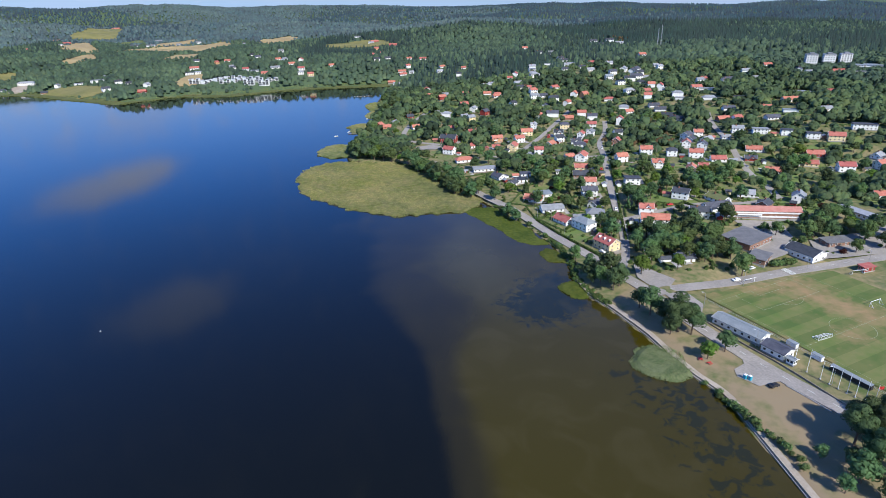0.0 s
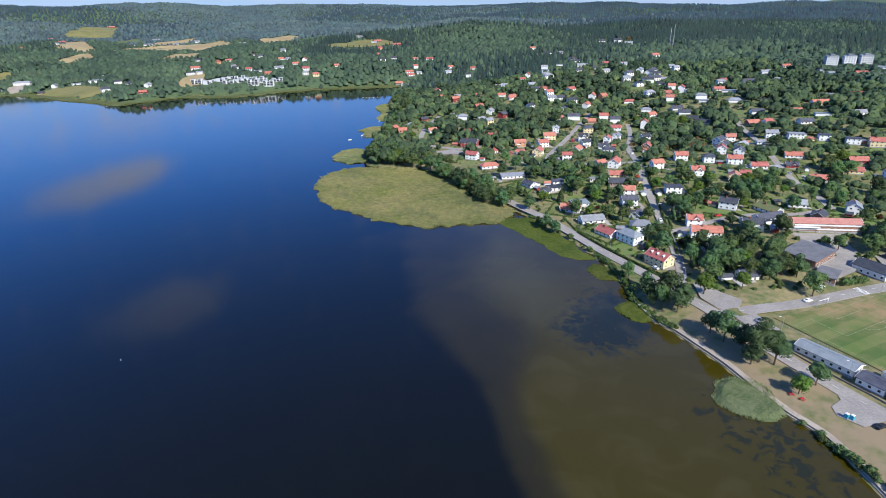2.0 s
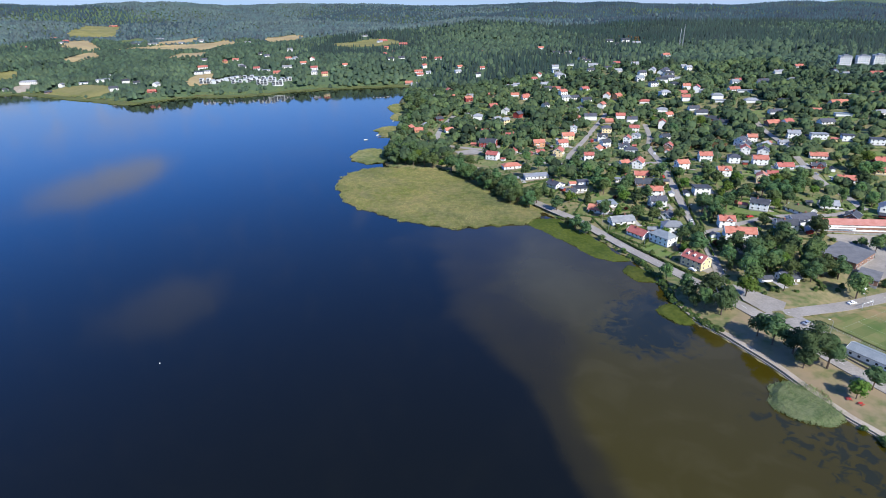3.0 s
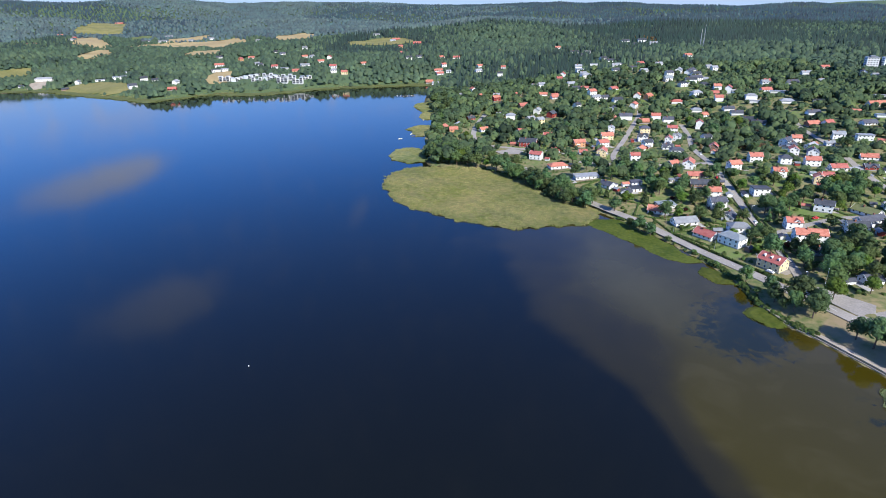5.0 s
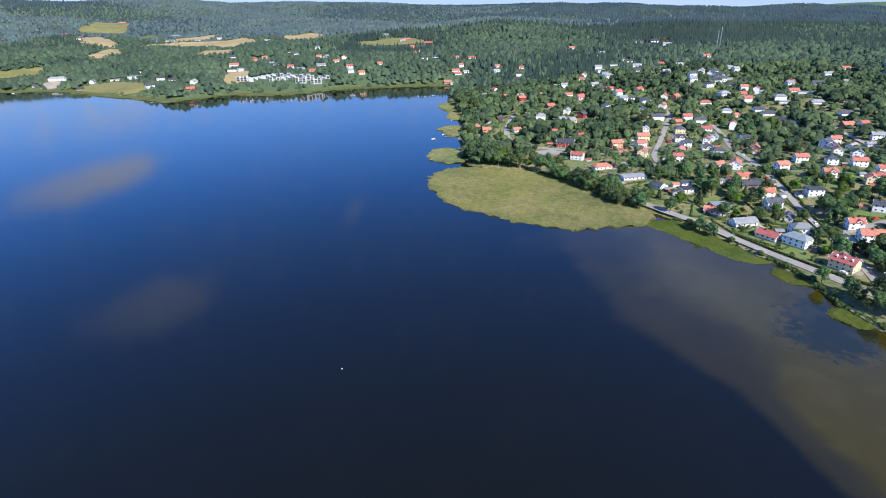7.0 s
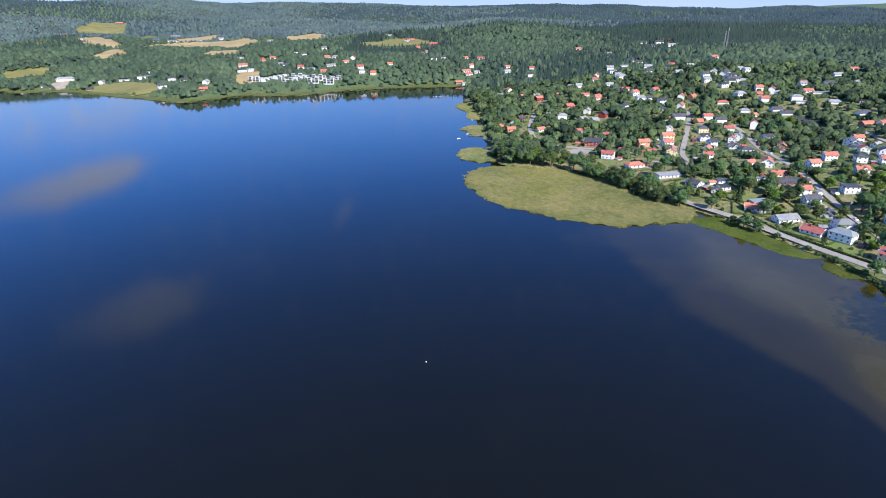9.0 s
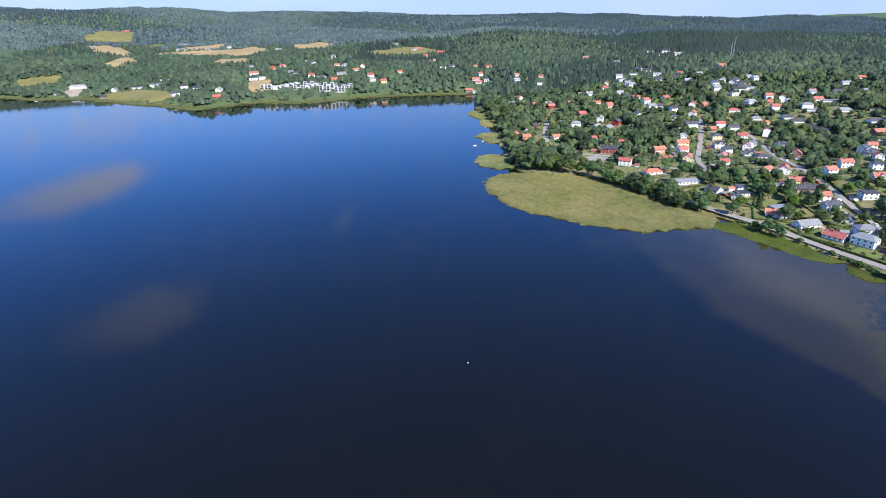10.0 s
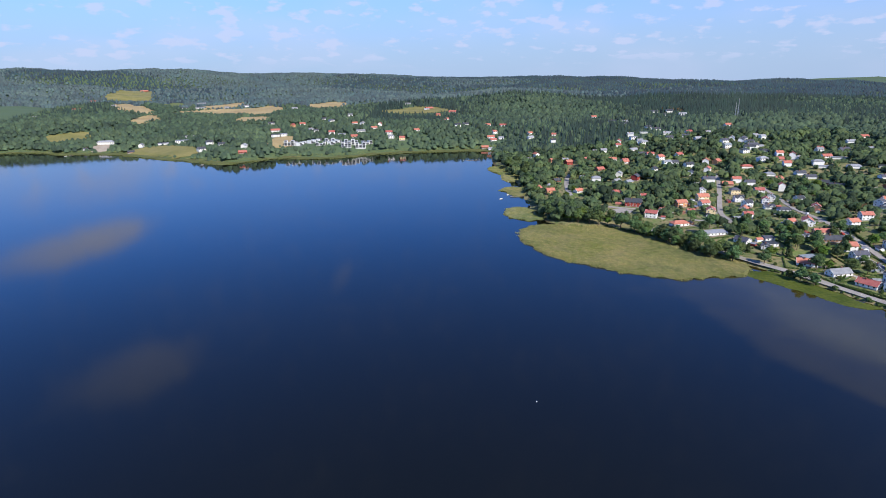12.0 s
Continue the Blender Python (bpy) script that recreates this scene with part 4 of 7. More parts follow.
house(241, 923, 11, 11.0, 8.3, 2, "d", "w", "g")
house(342, 1117, 10, 12.9, 9.2, 2, "r", "w", "g")
house(234, 1039, 12, 11.0, 7.4, 1, "r", "w", "g")
house(198, 1140, 24, 12.9, 8.3, 1, "d", "w", "g")
house(158, 1379, 6, 12.0, 8.3, 2, "r", "w", "g")
house(37, 1424, 179, 11.0, 7.4, 1, "r", "w", "g")
house(-67, 1276, 2, 13.8, 8.3, 1, "r", "w", "g")
house(-25, 1174, 31, 11.0, 7.4, 1, "r", "w", "g")
house(7, 1100, 180, 9.2, 7.4, 2, "d", "w", "g")
house(-103, 1171, 3, 14.7, 8.3, 1, "r", "w", "g")
house(-84, 1160, 3, 9.2, 7.4, 1, "g", "w", "g")
house(-145, 1309, 4, 12.9, 8.3, 1, "d", "w", "g")
house(-179, 1491, 34, 11.0, 7.4, 1, "r", "w", "g")
house(-162, 1610, 4, 20.2, 10.1, 1, "r", "R", "g")
house(-225, 1717, 25, 22.1, 11.0, 1, "r", "R", "g")
house(179, 1303, 175, 16.6, 9.2, 1, "d", "w", "g")
house(190, 1254, 175, 14.7, 9.2, 1, "d", "w", "g")
house(204, 1297, 5, 12.9, 9.2, 1, "g", "w", "g")
house(364, 1451, 2, 18.4, 10.1, 2, "d", "w", "g")
house(373, 1395, 171, 16.6, 10.1, 2, "g", "w", "g")
house(328, 1456, 2, 16.6, 9.2, 1, "d", "w", "g")
house(333, 1406, 22, 14.7, 9.2, 1, "d", "w", "g")
house(353, 1344, 11, 14.7, 9.2, 1, "d", "w", "g")
house(135, 1053, 176, 11.0, 8.3, 2, "g", "w", "g")
house(127, 980, 176, 9.2, 7.4, 2, "g", "w", "g")
house(329, 993, 9, 11.0, 8.3, 1, "g", "w", "g")
house(280, 891, 170, 11.0, 8.3, 1, "g", "w", "g")
house(280, 921, 10, 12.9, 8.3, 2, "d", "w", "g")
house(233, 845, 11, 11.0, 8.3, 2, "d", "w", "f")
house(491, 959, 4, 12.9, 8.3, 1, "r", "w", "g")
house(496, 877, 62, 11.0, 8.3, 2, "d", "w", "g")
house(503, 862, 2, 11.0, 7.4, 1, "g", "w", "g")
house(535, 850, 171, 14.7, 8.3, 1, "r", "b", "g")
house(555, 835, 160, 16.6, 9.2, 1, "g", "w", "f")
house(440, 918, 175, 12.9, 8.3, 1, "g", "w", "g")
house(420, 847, 24, 11.0, 8.3, 1, "g", "w", "g")
house(282, 944, 43, 12.9, 9.2, 2, "d", "w", "g")
house(267, 888, 2, 16.6, 9.2, 2, "d", "w", "g")
house(261, 844, 2, 12.0, 9.2, 1, "d", "w", "h")
house(356, 863, 159, 8.3, 7.4, 2, "r", "w", "g")
house(326, 778, 159, 16.6, 8.3, 1, "g", "w", "f")
house(387, 856, 8, 14.7, 9.2, 1, "d", "w", "g")
house(271, 792, 61, 8.3, 7.4, 3, "r", "w", "g")
house(131, 1024, 8, 11.0, 8.3, 2, "g", "w", "f")
house(127, 962, 18, 14.7, 9.2, 2, "g", "w", "h")
house(97, 881, 8, 12.9, 9.2, 1, "d", "w", "g")
house(196, 1118, 168, 12.9, 8.3, 1, "g", "w", "f")
house(200, 1048, 7, 12.9, 8.3, 1, "g", "w", "f")
house(101, 1009, 69, 9.2, 7.4, 2, "r", "w", "g")
house(58, 948, 170, 9.2, 7.4, 2, "g", "w", "g")
house(-19, 862, 22, 10.1, 7.4, 2, "r", "R", "g")
house(111, 846, 17, 10.1, 8.3, 2, "r", "w", "g")
house(-11, 742, 170, 11.0, 8.3, 2, "g", "w", "h")
house(19, 707, 28, 8.3, 7.4, 2, "g", "y", "g")
house(37, 734, 48, 9.2, 8.3, 2, "d", "R", "g")
house(17, 1145, 173, 8.3, 7.4, 1, "r", "w", "g")
house(-29, 1144, 24, 12.0, 8.3, 1, "g", "w", "g")
house(-98, 1288, 27, 11.0, 7.4, 1, "r", "w", "g")
house(-93, 1196, 26, 9.2, 7.4, 2, "r", "w", "g")
house(-100, 1154, 16, 12.9, 8.3, 1, "r", "w", "g")
house(-119, 1119, 177, 12.9, 8.3, 1, "r", "b", "g")
house(-108, 1102, 176, 12.0, 8.3, 1, "g", "w", "g")
house(-164, 1275, 8, 12.0, 8.3, 2, "d", "w", "g")
house(-190, 1405, 69, 11.0, 8.3, 2, "r", "b", "g")
house(-251, 1224, 11, 10.1, 8.3, 1, "r", "w", "g")
house(-278, 1153, 2, 11.0, 8.3, 2, "r", "y", "g")
house(-300, 1163, 12, 11.0, 8.3, 2, "g", "w", "h")
house(-306, 1195, 2, 12.9, 8.3, 2, "r", "w", "g")
house(-333, 1306, 83, 8.3, 8.3, 2, "r", "w", "g")
house(-342, 1261, 23, 12.9, 8.3, 1, "r", "w", "g")
house(-367, 1225, 24, 18.4, 8.3, 1, "g", "w", "g")
house(-373, 1172, 4, 12.9, 8.3, 1, "r", "o", "g")
house(-373, 1321, 54, 10.1, 8.3, 2, "g", "w", "g")
house(-393, 1342, 24, 12.0, 8.3, 1, "r", "w", "g")
house(-402, 1201, 5, 14.7, 7.4, 1, "g", "w", "f")
house(-424, 1214, 6, 12.0, 8.3, 2, "r", "w", "g")
house(-451, 1382, 36, 12.0, 8.3, 1, "d", "w", "g")
house(-472, 1408, 26, 11.0, 8.3, 1, "d", "w", "g")
house(-482, 1293, 27, 10.1, 8.3, 1, "g", "w", "g")
house(-463, 1253, 7, 9.2, 7.4, 2, "d", "w", "g")
house(-530, 1336, 58, 8.3, 7.4, 2, "r", "o", "g")
house(-513, 1355, 27, 12.9, 8.3, 1, "r", "w", "g")
house(-552, 1267, 19, 18.4, 9.2, 2, "r", "w", "g")
house(-536, 1203, 19, 16.6, 9.2, 2, "d", "w", "f")
house(-521, 1210, 28, 12.9, 8.3, 2, "g", "w", "f")
house(-585, 1363, 19, 12.9, 8.3, 1, "d", "w", "g")
house(-631, 1813, 8, 16.6, 8.3, 1, "g", "w", "g")
house(-417, 1456, 5, 11.0, 8.3, 2, "g", "w", "g")
house(-202, 1568, 20, 11.0, 7.4, 2, "r", "o", "g")
house(-232, 1696, 0, 14.7, 8.3, 1, "g", "w", "g")
house(-289, 1822, 1, 16.6, 8.3, 1, "g", "w", "g")
house(-560, 1073, 81, 11.0, 8.3, 2, "g", "w", "g")
house(-553, 1039, 11, 13.8, 8.3, 1, "r", "R", "g")
house(-614, 1113, 32, 12.9, 8.3, 1, "d", "w", "g")
house(-642, 1127, 32, 12.9, 8.3, 2, "d", "w", "g")
house(-638, 1074, 43, 13.8, 9.2, 2, "d", "w", "g")
house(-731, 1254, 33, 22.1, 10.1, 1, "g", "w", "f")
house(-718, 1186, 24, 23.9, 11.0, 2, "g", "w", "f")
house(-755, 1188, 25, 22.1, 9.2, 1, "g", "w", "f")
house(-793, 1173, 96, 11.0, 7.4, 2, "g", "w", "g")
house(-882, 1210, 17, 30.4, 9.2, 2, "g", "w", "h")
house(-895, 1160, 18, 8.3, 6.4, 1, "d", "w", "g")
house(-794, 1131, 26, 12.0, 7.4, 1, "d", "b", "g")
house(-1441, 2194, 38, 20.2, 10.1, 1, "r", "w", "g")
house(-1349, 2102, 17, 27.6, 11.0, 1, "r", "R", "g")
house(-1186, 1654, 38, 22.1, 10.1, 1, "r", "w", "g")
house(-1119, 1718, 17, 11.0, 8.3, 1, "g", "w", "g")
house(-1462, 2640, 15, 31.3, 11.0, 1, "r", "R", "g")
house(-1005, 2071, 12, 27.6, 12.9, 2, "g", "b", "g")
house(-928, 1848, 13, 23.9, 9.2, 1, "g", "w", "g")
house(-978, 1849, 23, 22.1, 9.2, 1, "d", "w", "g")
house(-816, 1654, 12, 23.9, 10.1, 1, "d", "b", "g")
house(-863, 1899, 11, 14.7, 9.2, 1, "g", "w", "g")
house(-803, 1906, 10, 14.7, 9.2, 2, "g", "w", "g")
house(-1230, 1535, 20, 12.9, 8.3, 1, "g", "w", "g")
house(58, 839, 20, 9.2, 7.4, 1, "r", "w", "g")
house(143, 859, 28, 11.0, 8.3, 1, "r", "w", "g")
house(254, 792, 2, 9.2, 7.4, 1, "r", "b", "g")
house(247, 712, 171, 12.9, 8.3, 1, "d", "w", "g")
house(280, 738, 160, 13.8, 8.3, 1, "g", "w", "f")
house(344, 847, 1, 9.2, 8.3, 2, "g", "w", "g")
house(380, 845, 180, 13.8, 8.3, 1, "d", "w", "g")
house(253, 671, 140, 14.7, 8.3, 1, "d", "w", "g")
house(310, 672, 178, 12.9, 8.3, 1, "d", "w", "g")
house(289, 635, 8, 12.9, 8.3, 1, "r", "b", "g")
house(238, 549, 37, 11.0, 7.4, 1, "g", "w", "g")
house(226, 568, 38, 9.2, 8.3, 2, "d", "w", "g")
house(319, 793, 0, 12.9, 8.3, 1, "r", "w", "g")
house(252, 868, 174, 14.7, 8.3, 2, "d", "w", "g")
house(273, 932, 54, 12.9, 8.3, 2, "d", "w", "g")
house(-15, 902, 174, 9.2, 7.4, 1, "g", "w", "g")
house(165, 1070, 169, 12.9, 8.3, 1, "g", "w", "f")
house(215, 959, 6, 11.0, 8.3, 1, "g", "w", "g")
house(261, 1027, 176, 11.0, 8.3, 1, "g", "w", "g")
house(210, 994, 167, 12.0, 8.3, 1, "d", "w", "g")
house(326, 967, 13, 9.2, 7.4, 2, "g", "w", "g")
house(198, 1095, 179, 12.9, 8.3, 1, "d", "w", "g")
house(193, 1037, 178, 12.0, 8.3, 1, "g", "w", "g")
house(-6, 562, 150, 11.0, 7.4, 2, "r", "w", "g")
house(8, 529, 12, 15.6, 8.3, 1, "r", "w", "h")
house(15, 585, 30, 7.4, 6.4, 1, "r", "w", "g")
house(109, 817, 10, 11.0, 7.4, 2, "g", "w", "g")
house(210, 736, 165, 12.0, 8.3, 1, "g", "w", "h")
house(278, 789, 20, 9.2, 7.4, 1, "g", "w", "g")
house(226, 884, 10, 11.0, 8.3, 2, "u", "w", "g")
house(181, 991, 5, 11.0, 8.3, 1, "d", "w", "g")
house(292, 560, 165, 12.9, 7.4, 2, "g", "w", "f")
house(110, 619, 172, 9.2, 7.4, 2, "d", "w", "g")
house(121, 579, 170, 9.2, 7.4, 1, "d", "w", "g")
house(131, 604, 65, 8.3, 6.4, 2, "r", "w", "g")
house(341, 714, 160, 14.7, 8.3, 1, "d", "w", "f")
house(-59, 756, 25, 9.2, 7.4, 1, "d", "R", "g")
house(211, 528, 70, 8.3, 7.4, 2, "r", "w", "g")

# ---- trees ----
rng = np.random.default_rng(7)


def leaf_cloud(lobes, count, size, rs):
    """Small leaf clumps, one face each, spread over rounded lobes (x, y, z, r, squash)."""
    w = np.array([l[3] ** 2 for l in lobes])
    pick = rs.choice(len(lobes), count, p=w / w.sum())
    L = np.array(lobes)[pick]
    n = rs.normal(size=(count, 3))
    n /= np.linalg.norm(n, axis=1)[:, None]
    n[:, 2] = np.where(n[:, 2] < -0.55, -n[:, 2], n[:, 2])
    c = L[:, :3] + n * (L[:, 3] * rs.uniform(0.91, 1.05, count))[:, None] * np.array([1, 1, 1])[None] * np.stack([np.ones(count), np.ones(count), L[:, 4]], -1)
    a = n + rs.normal(scale=0.2, size=(count, 3))
    a /= np.linalg.norm(a, axis=1)[:, None]
    t = np.cross(a, rs.normal(size=(count, 3)))
    t /= np.linalg.norm(t, axis=1)[:, None]
    b = np.cross(a, t)
    s = (size * rs.uniform(0.6, 1.3, count))[:, None]
    v = np.stack([c - t * s, c - b * s * 0.55 + a * s * 0.15, c + t * s * rs.uniform(0.7, 1.1, (count, 1)), c + b * s * 0.6], 1)
    v = turned_out(v, n)
    f = np.arange(count * 4).reshape(-1, 4)
    soft = n + 0.16 * rs.normal(size=n.shape)
    soft /= np.linalg.norm(soft, axis=1)[:, None]
    return v.reshape(-1, 3), f, np.repeat(soft, 4, 0)


def tree_template(h, spread, seed, mat, shape="round", leaves=620):
    rs = np.random.default_rng(seed)
    root = new("tree")
    s = Shape().tube((0, 0, -0.6), (0.1, 0, h * 0.3), h * 0.028, h * 0.02).tube((0.1, 0, h * 0.3), (0, 0.1, h * 0.72), h * 0.02, h * 0.008)
    lobes = []
    if shape == "cone":
        for k in range(9):
            u = k / 8
            r = spread * (1 - u) * 0.62 + 0.35
            for j in range(3 if u < 0.8 else 1):
                a = rs.uniform(0, 6.28)
                lobes.append((math.cos(a) * r * 0.55, math.sin(a) * r * 0.55, h * (0.14 + 0.8 * u), r * 0.75, 0.8))
    else:
        for k in range(11):
            a, u = k * 2.4 + rs.uniform(-0.4, 0.4), rs.uniform(0, 1)
            zz = h * (0.34 + 0.46 * u)
            wide = spread * math.sin(math.pi * (0.22 + 0.62 * u)) * rs.uniform(0.45, 0.72)
            r = spread * rs.uniform(0.34, 0.5)
            lobes.append((math.cos(a) * wide, math.sin(a) * wide, zz, r, rs.uniform(0.75, 1.0)))
            s.tube((0, 0, h * 0.25 + 0.1 * h * u), (math.cos(a) * wide * 0.8, math.sin(a) * wide * 0.8, zz), h * 0.009, h * 0.004, 4)
        lobes.append((rs.uniform(-0.5, 0.5), rs.uniform(-0.5, 0.5), h * 0.82, spread * 0.42, 0.85))
        lobes.append((0, 0, h * 0.55, spread * 0.62, 0.9))
    child("trunk", s.mesh("trunk", "bark"), root)
    v, f, nv = leaf_cloud(lobes, leaves, h * 1.42 / math.sqrt(leaves), rs)
    # shaded inner boughs
    iv, jf = [], []
    for x, y, z, r, q in lobes:
        k = len(iv)
        pts = [(x, y, z + r * 0.72 * q), (x, y, z - r * 0.62 * q)] + [(x + r * 0.72 * math.cos(i * 1.2566) * rs.uniform(0.8, 1.1), y + r * 0.72 * math.sin(i * 1.2566) * rs.uniform(0.8, 1.1), z + rs.uniform(-0.1, 0.1) * r) for i in range(5)]
        iv += pts
        for i in range(5):
            jf += [(k, k + 2 + i, k + 2 + (i + 1) % 5, k), (k + 1, k + 2 + (i + 1) % 5, k + 2 + i, k + 1)]
    allv = [tuple(p) for p in v] + iv
    allf = [tuple(p) for p in f] + [tuple(dict.fromkeys(np.array(q) + len(v))) for q in jf]
    inner = np.array(iv) - np.array([(0, 0, h * 0.5)])
    inner /= np.linalg.norm(inner, axis=1)[:, None] + 1e-6
    child("crown", outward(mesh_of("crown", allv, allf, mat), np.concatenate([nv, inner])), root)
    return root


TREES = {}


def tree(kind, x, y, size=1.0, sink=0.0):
    """A single tree of a kind, with its own turn and size."""
    k = rng.integers(0, 3)
    spec = {"round": (12, 5.0, "leaf", "round", "broad green deciduous tree with a full crown", 1100), "dark": (14, 5.2, "leaf_dark", "round", "dark green deciduous tree with a dense crown", 1100),
            "light": (10, 4.6, "leaf_light", "round", "bright green tree with a rounded crown", 800), "spruce": (15, 3.4, "leaf_dark", "cone", "dark green conical spruce", 520),
            "bush": (3.2, 2.2, "leaf", "round", "rounded green bush with dense leaves", 150), "red": (6, 3.0, "leaf_red", "round", "small tree with copper-coloured leaves", 300),
            "tall": (19, 6.4, "leaf_dark", "round", "tall dark green park tree with spreading boughs", 5200)}[kind]
    z = height(x, y) - 0.15 - sink
    m = pose(x, y, z, 0, 0, float(rng.uniform(0, 360))) @ Matrix.Diagonal((1, 1, 1, 1))
    if (kind, k) not in TREES:
        ob = TREES[kind, k] = tree_template(spec[0], spec[1], int(k) * 17 + len(kind) * 5 + 3, spec[2], spec[3], spec[5])
        tagged(ob, spec[4], "bush" if kind == "bush" else "tree", "bushes by houses and shore" if kind == "bush" else "trees of town and shore")
        ob.matrix_basis = m
    else:
        ob = copy_thing(TREES[kind, k], m)
    s = size * float(rng.uniform(0.85, 1.18))
    ob.scale = (s * float(rng.uniform(0.9, 1.12)), s * float(rng.uniform(0.9, 1.12)), s)
    return ob


def clear_of(x, y, margin=2.0):
    """Which places are free of houses, streets and water."""
    ok = shore_distance(x, y) > 1.5
    for hx, hy, L, W in HOUSE_PLACES:
        ok &= np.hypot(x - hx, y - hy) > 0.5 * max(L, W) * 0.85 + margin
    for line, width in STREETS:
        ok &= line_distance(x, y, line) > width / 2 + margin
    for out in OPEN_GROUND:
        ok &= ~inside(x, y, out)
    return ok


def crowns(name, x, y, kinds, label, mat, faces_each, tall, wide, seed, category="woods", cone=False, domes=(2, 5)):
    """A wood as one sheet of many crowns: ragged clumps of leaf faces, or tapering tiers."""
    rs = np.random.default_rng(seed)
    n = len(x)
    z = land(x, y) - 0.3
    big = rs.beta(1.3, 1.6, n)  # height and width go together
    H = tall[0] + (tall[1] - tall[0]) * np.clip(big + 0.14 * rs.normal(size=n), 0, 1.1)
    R = wide[0] + (wide[1] - wide[0]) * np.clip(big + 0.14 * rs.normal(size=n), 0, 1.1)
    tones = np.clip(0.5 + 0.22 * rs.normal(size=n) + 0.12 * np.sin(x / 47 + 2 * np.sin(y / 61)), 0, 1)
    low = 1 - 0.52 * before_houses(x, y)
    H, R = H * low, R * np.sqrt(low)
    out_v, out_f, out_n, base = [], [], [], 0
    if cone:
        sides, tiers = 4, faces_each
        for k in range(tiers):
            u0, u1 = 0.12 + 0.8 * k / tiers * 0.85, min(1.0, 0.12 + 0.8 * (k + 1.75) / tiers * 0.85 + 0.06)
            r = R * (1.05 - u0) * 0.95
            a0 = rs.uniform(0, 6.28, n)
            ring = [np.stack([x + np.cos(a0 + i * 2 * math.pi / sides) * r * rs.uniform(0.7, 1.25, n), y + np.sin(a0 + i * 2 * math.pi / sides) * r * rs.uniform(0.7, 1.25, n), z + H * u0 + rs.uniform(-0.05, 0.03, n) * H], -1) for i in range(sides)]
            tip = np.stack([x + rs.normal(0, 0.2, n), y + rs.normal(0, 0.2, n), z + H * u1], -1)
            v = np.stack(ring + [tip], 1)
            idx = (np.arange(n) * (sides + 1))[:, None] + base
            for i in range(sides):
                out_f.append(np.concatenate([idx + i, idx + (i + 1) % sides, idx + sides], 1))
            out_v.append(v.reshape(-1, 3))
            axis = np.stack([x, y, z + H * u0 - R * 2.0], -1)[:, None]
            out_n.append(((v - axis) / np.linalg.norm(v - axis, axis=2)[..., None]).reshape(-1, 3))
            base += v.shape[0] * v.shape[1]
        me = outward(big_mesh(name, np.concatenate(out_v), np.concatenate(out_f), mat), np.concatenate(out_n))
        attribute(me, "tone", np.concatenate([np.repeat(tones, sides + 1)] * tiers))
    else:
        # rounded boughs: each a lumpy dome of two rings and a top, with leaf clumps laid over them
        m, (boughs, sides) = faces_each, domes
        a = rs.uniform(0, 6.28, (n, 1)) + np.arange(boughs)[None] * 6.283 / boughs + rs.uniform(-0.5, 0.5, (n, boughs))
        off = R[:, None] * (rs.uniform(0.35, 0.55, (n, boughs)) if boughs > 1 else 0)
        br = R[:, None] * (rs.uniform(0.6, 0.82, (n, boughs)) if boughs > 1 else 1.0)
        top = H[:, None] * (rs.uniform(0.78, 1.02, (n, boughs)) if boughs > 1 else 1.0)
        bx, by = x[:, None] + np.cos(a) * off, y[:, None] + np.sin(a) * off
        rise = np.minimum(br * rs.uniform(1.1, 1.5, br.shape), top * 0.8)
        bz = z[:, None] + top - rise
        rows = []
        turn = rs.uniform(0, 6.28, br.shape)
        levels = ((-0.55, 0.62), (-0.05, 1.0), (0.62, 0.74)) if m else ((-0.35, 1.0), (0.5, 0.8))
        apex = len(levels) * sides
        for level, wide in levels:
            for k in range(sides):
                w = br * wide * rs.uniform(0.68, 1.28, br.shape)
                t = turn + (k + 0.5 * (wide == 1.0)) * 6.283 / sides
                rows.append(np.stack([bx + np.cos(t) * w, by + np.sin(t) * w, bz + rise * (level + rs.uniform(-0.1, 0.1, br.shape))], -1))
        rows.append(np.stack([bx, by, bz + rise * rs.uniform(0.92, 1.06, br.shape)], -1))
        v = np.stack(rows, 2).reshape(-1, apex + 1, 3)
        core = np.stack([bx, by, bz - 0.25 * rise], -1).reshape(-1, 1, 3)
        nv = v - core
        nv /= np.linalg.norm(nv, axis=2)[..., None]
        nv = nv * (0.85 if m else 0.7) + np.array((0, 0, 0.3 if m else 0.45)) + 0.24 * rs.normal(size=nv.shape)
        nv /= np.linalg.norm(nv, axis=2)[..., None]
        ring = np.arange(sides)
        after = (ring + 1) % sides
        tri = []
        for lo in range(0, apex - sides, sides):
            tri += [np.stack([ring + lo, after + lo, after + lo + sides], -1), np.stack([ring + lo, after + lo + sides, ring + lo + sides], -1)]
        tri = np.concatenate(tri + [np.stack([ring + apex - sides, after + apex - sides, np.full(sides, apex)], -1)])
        f = (tri[None] + (np.arange(len(v)) * (apex + 1))[:, None, None]).reshape(-1, 3)
        tone_v = np.repeat(np.repeat(tones, boughs) + 0.08 * rs.normal(size=n * boughs), apex + 1)
        v, nv = v.reshape(-1, 3), nv.reshape(-1, 3)
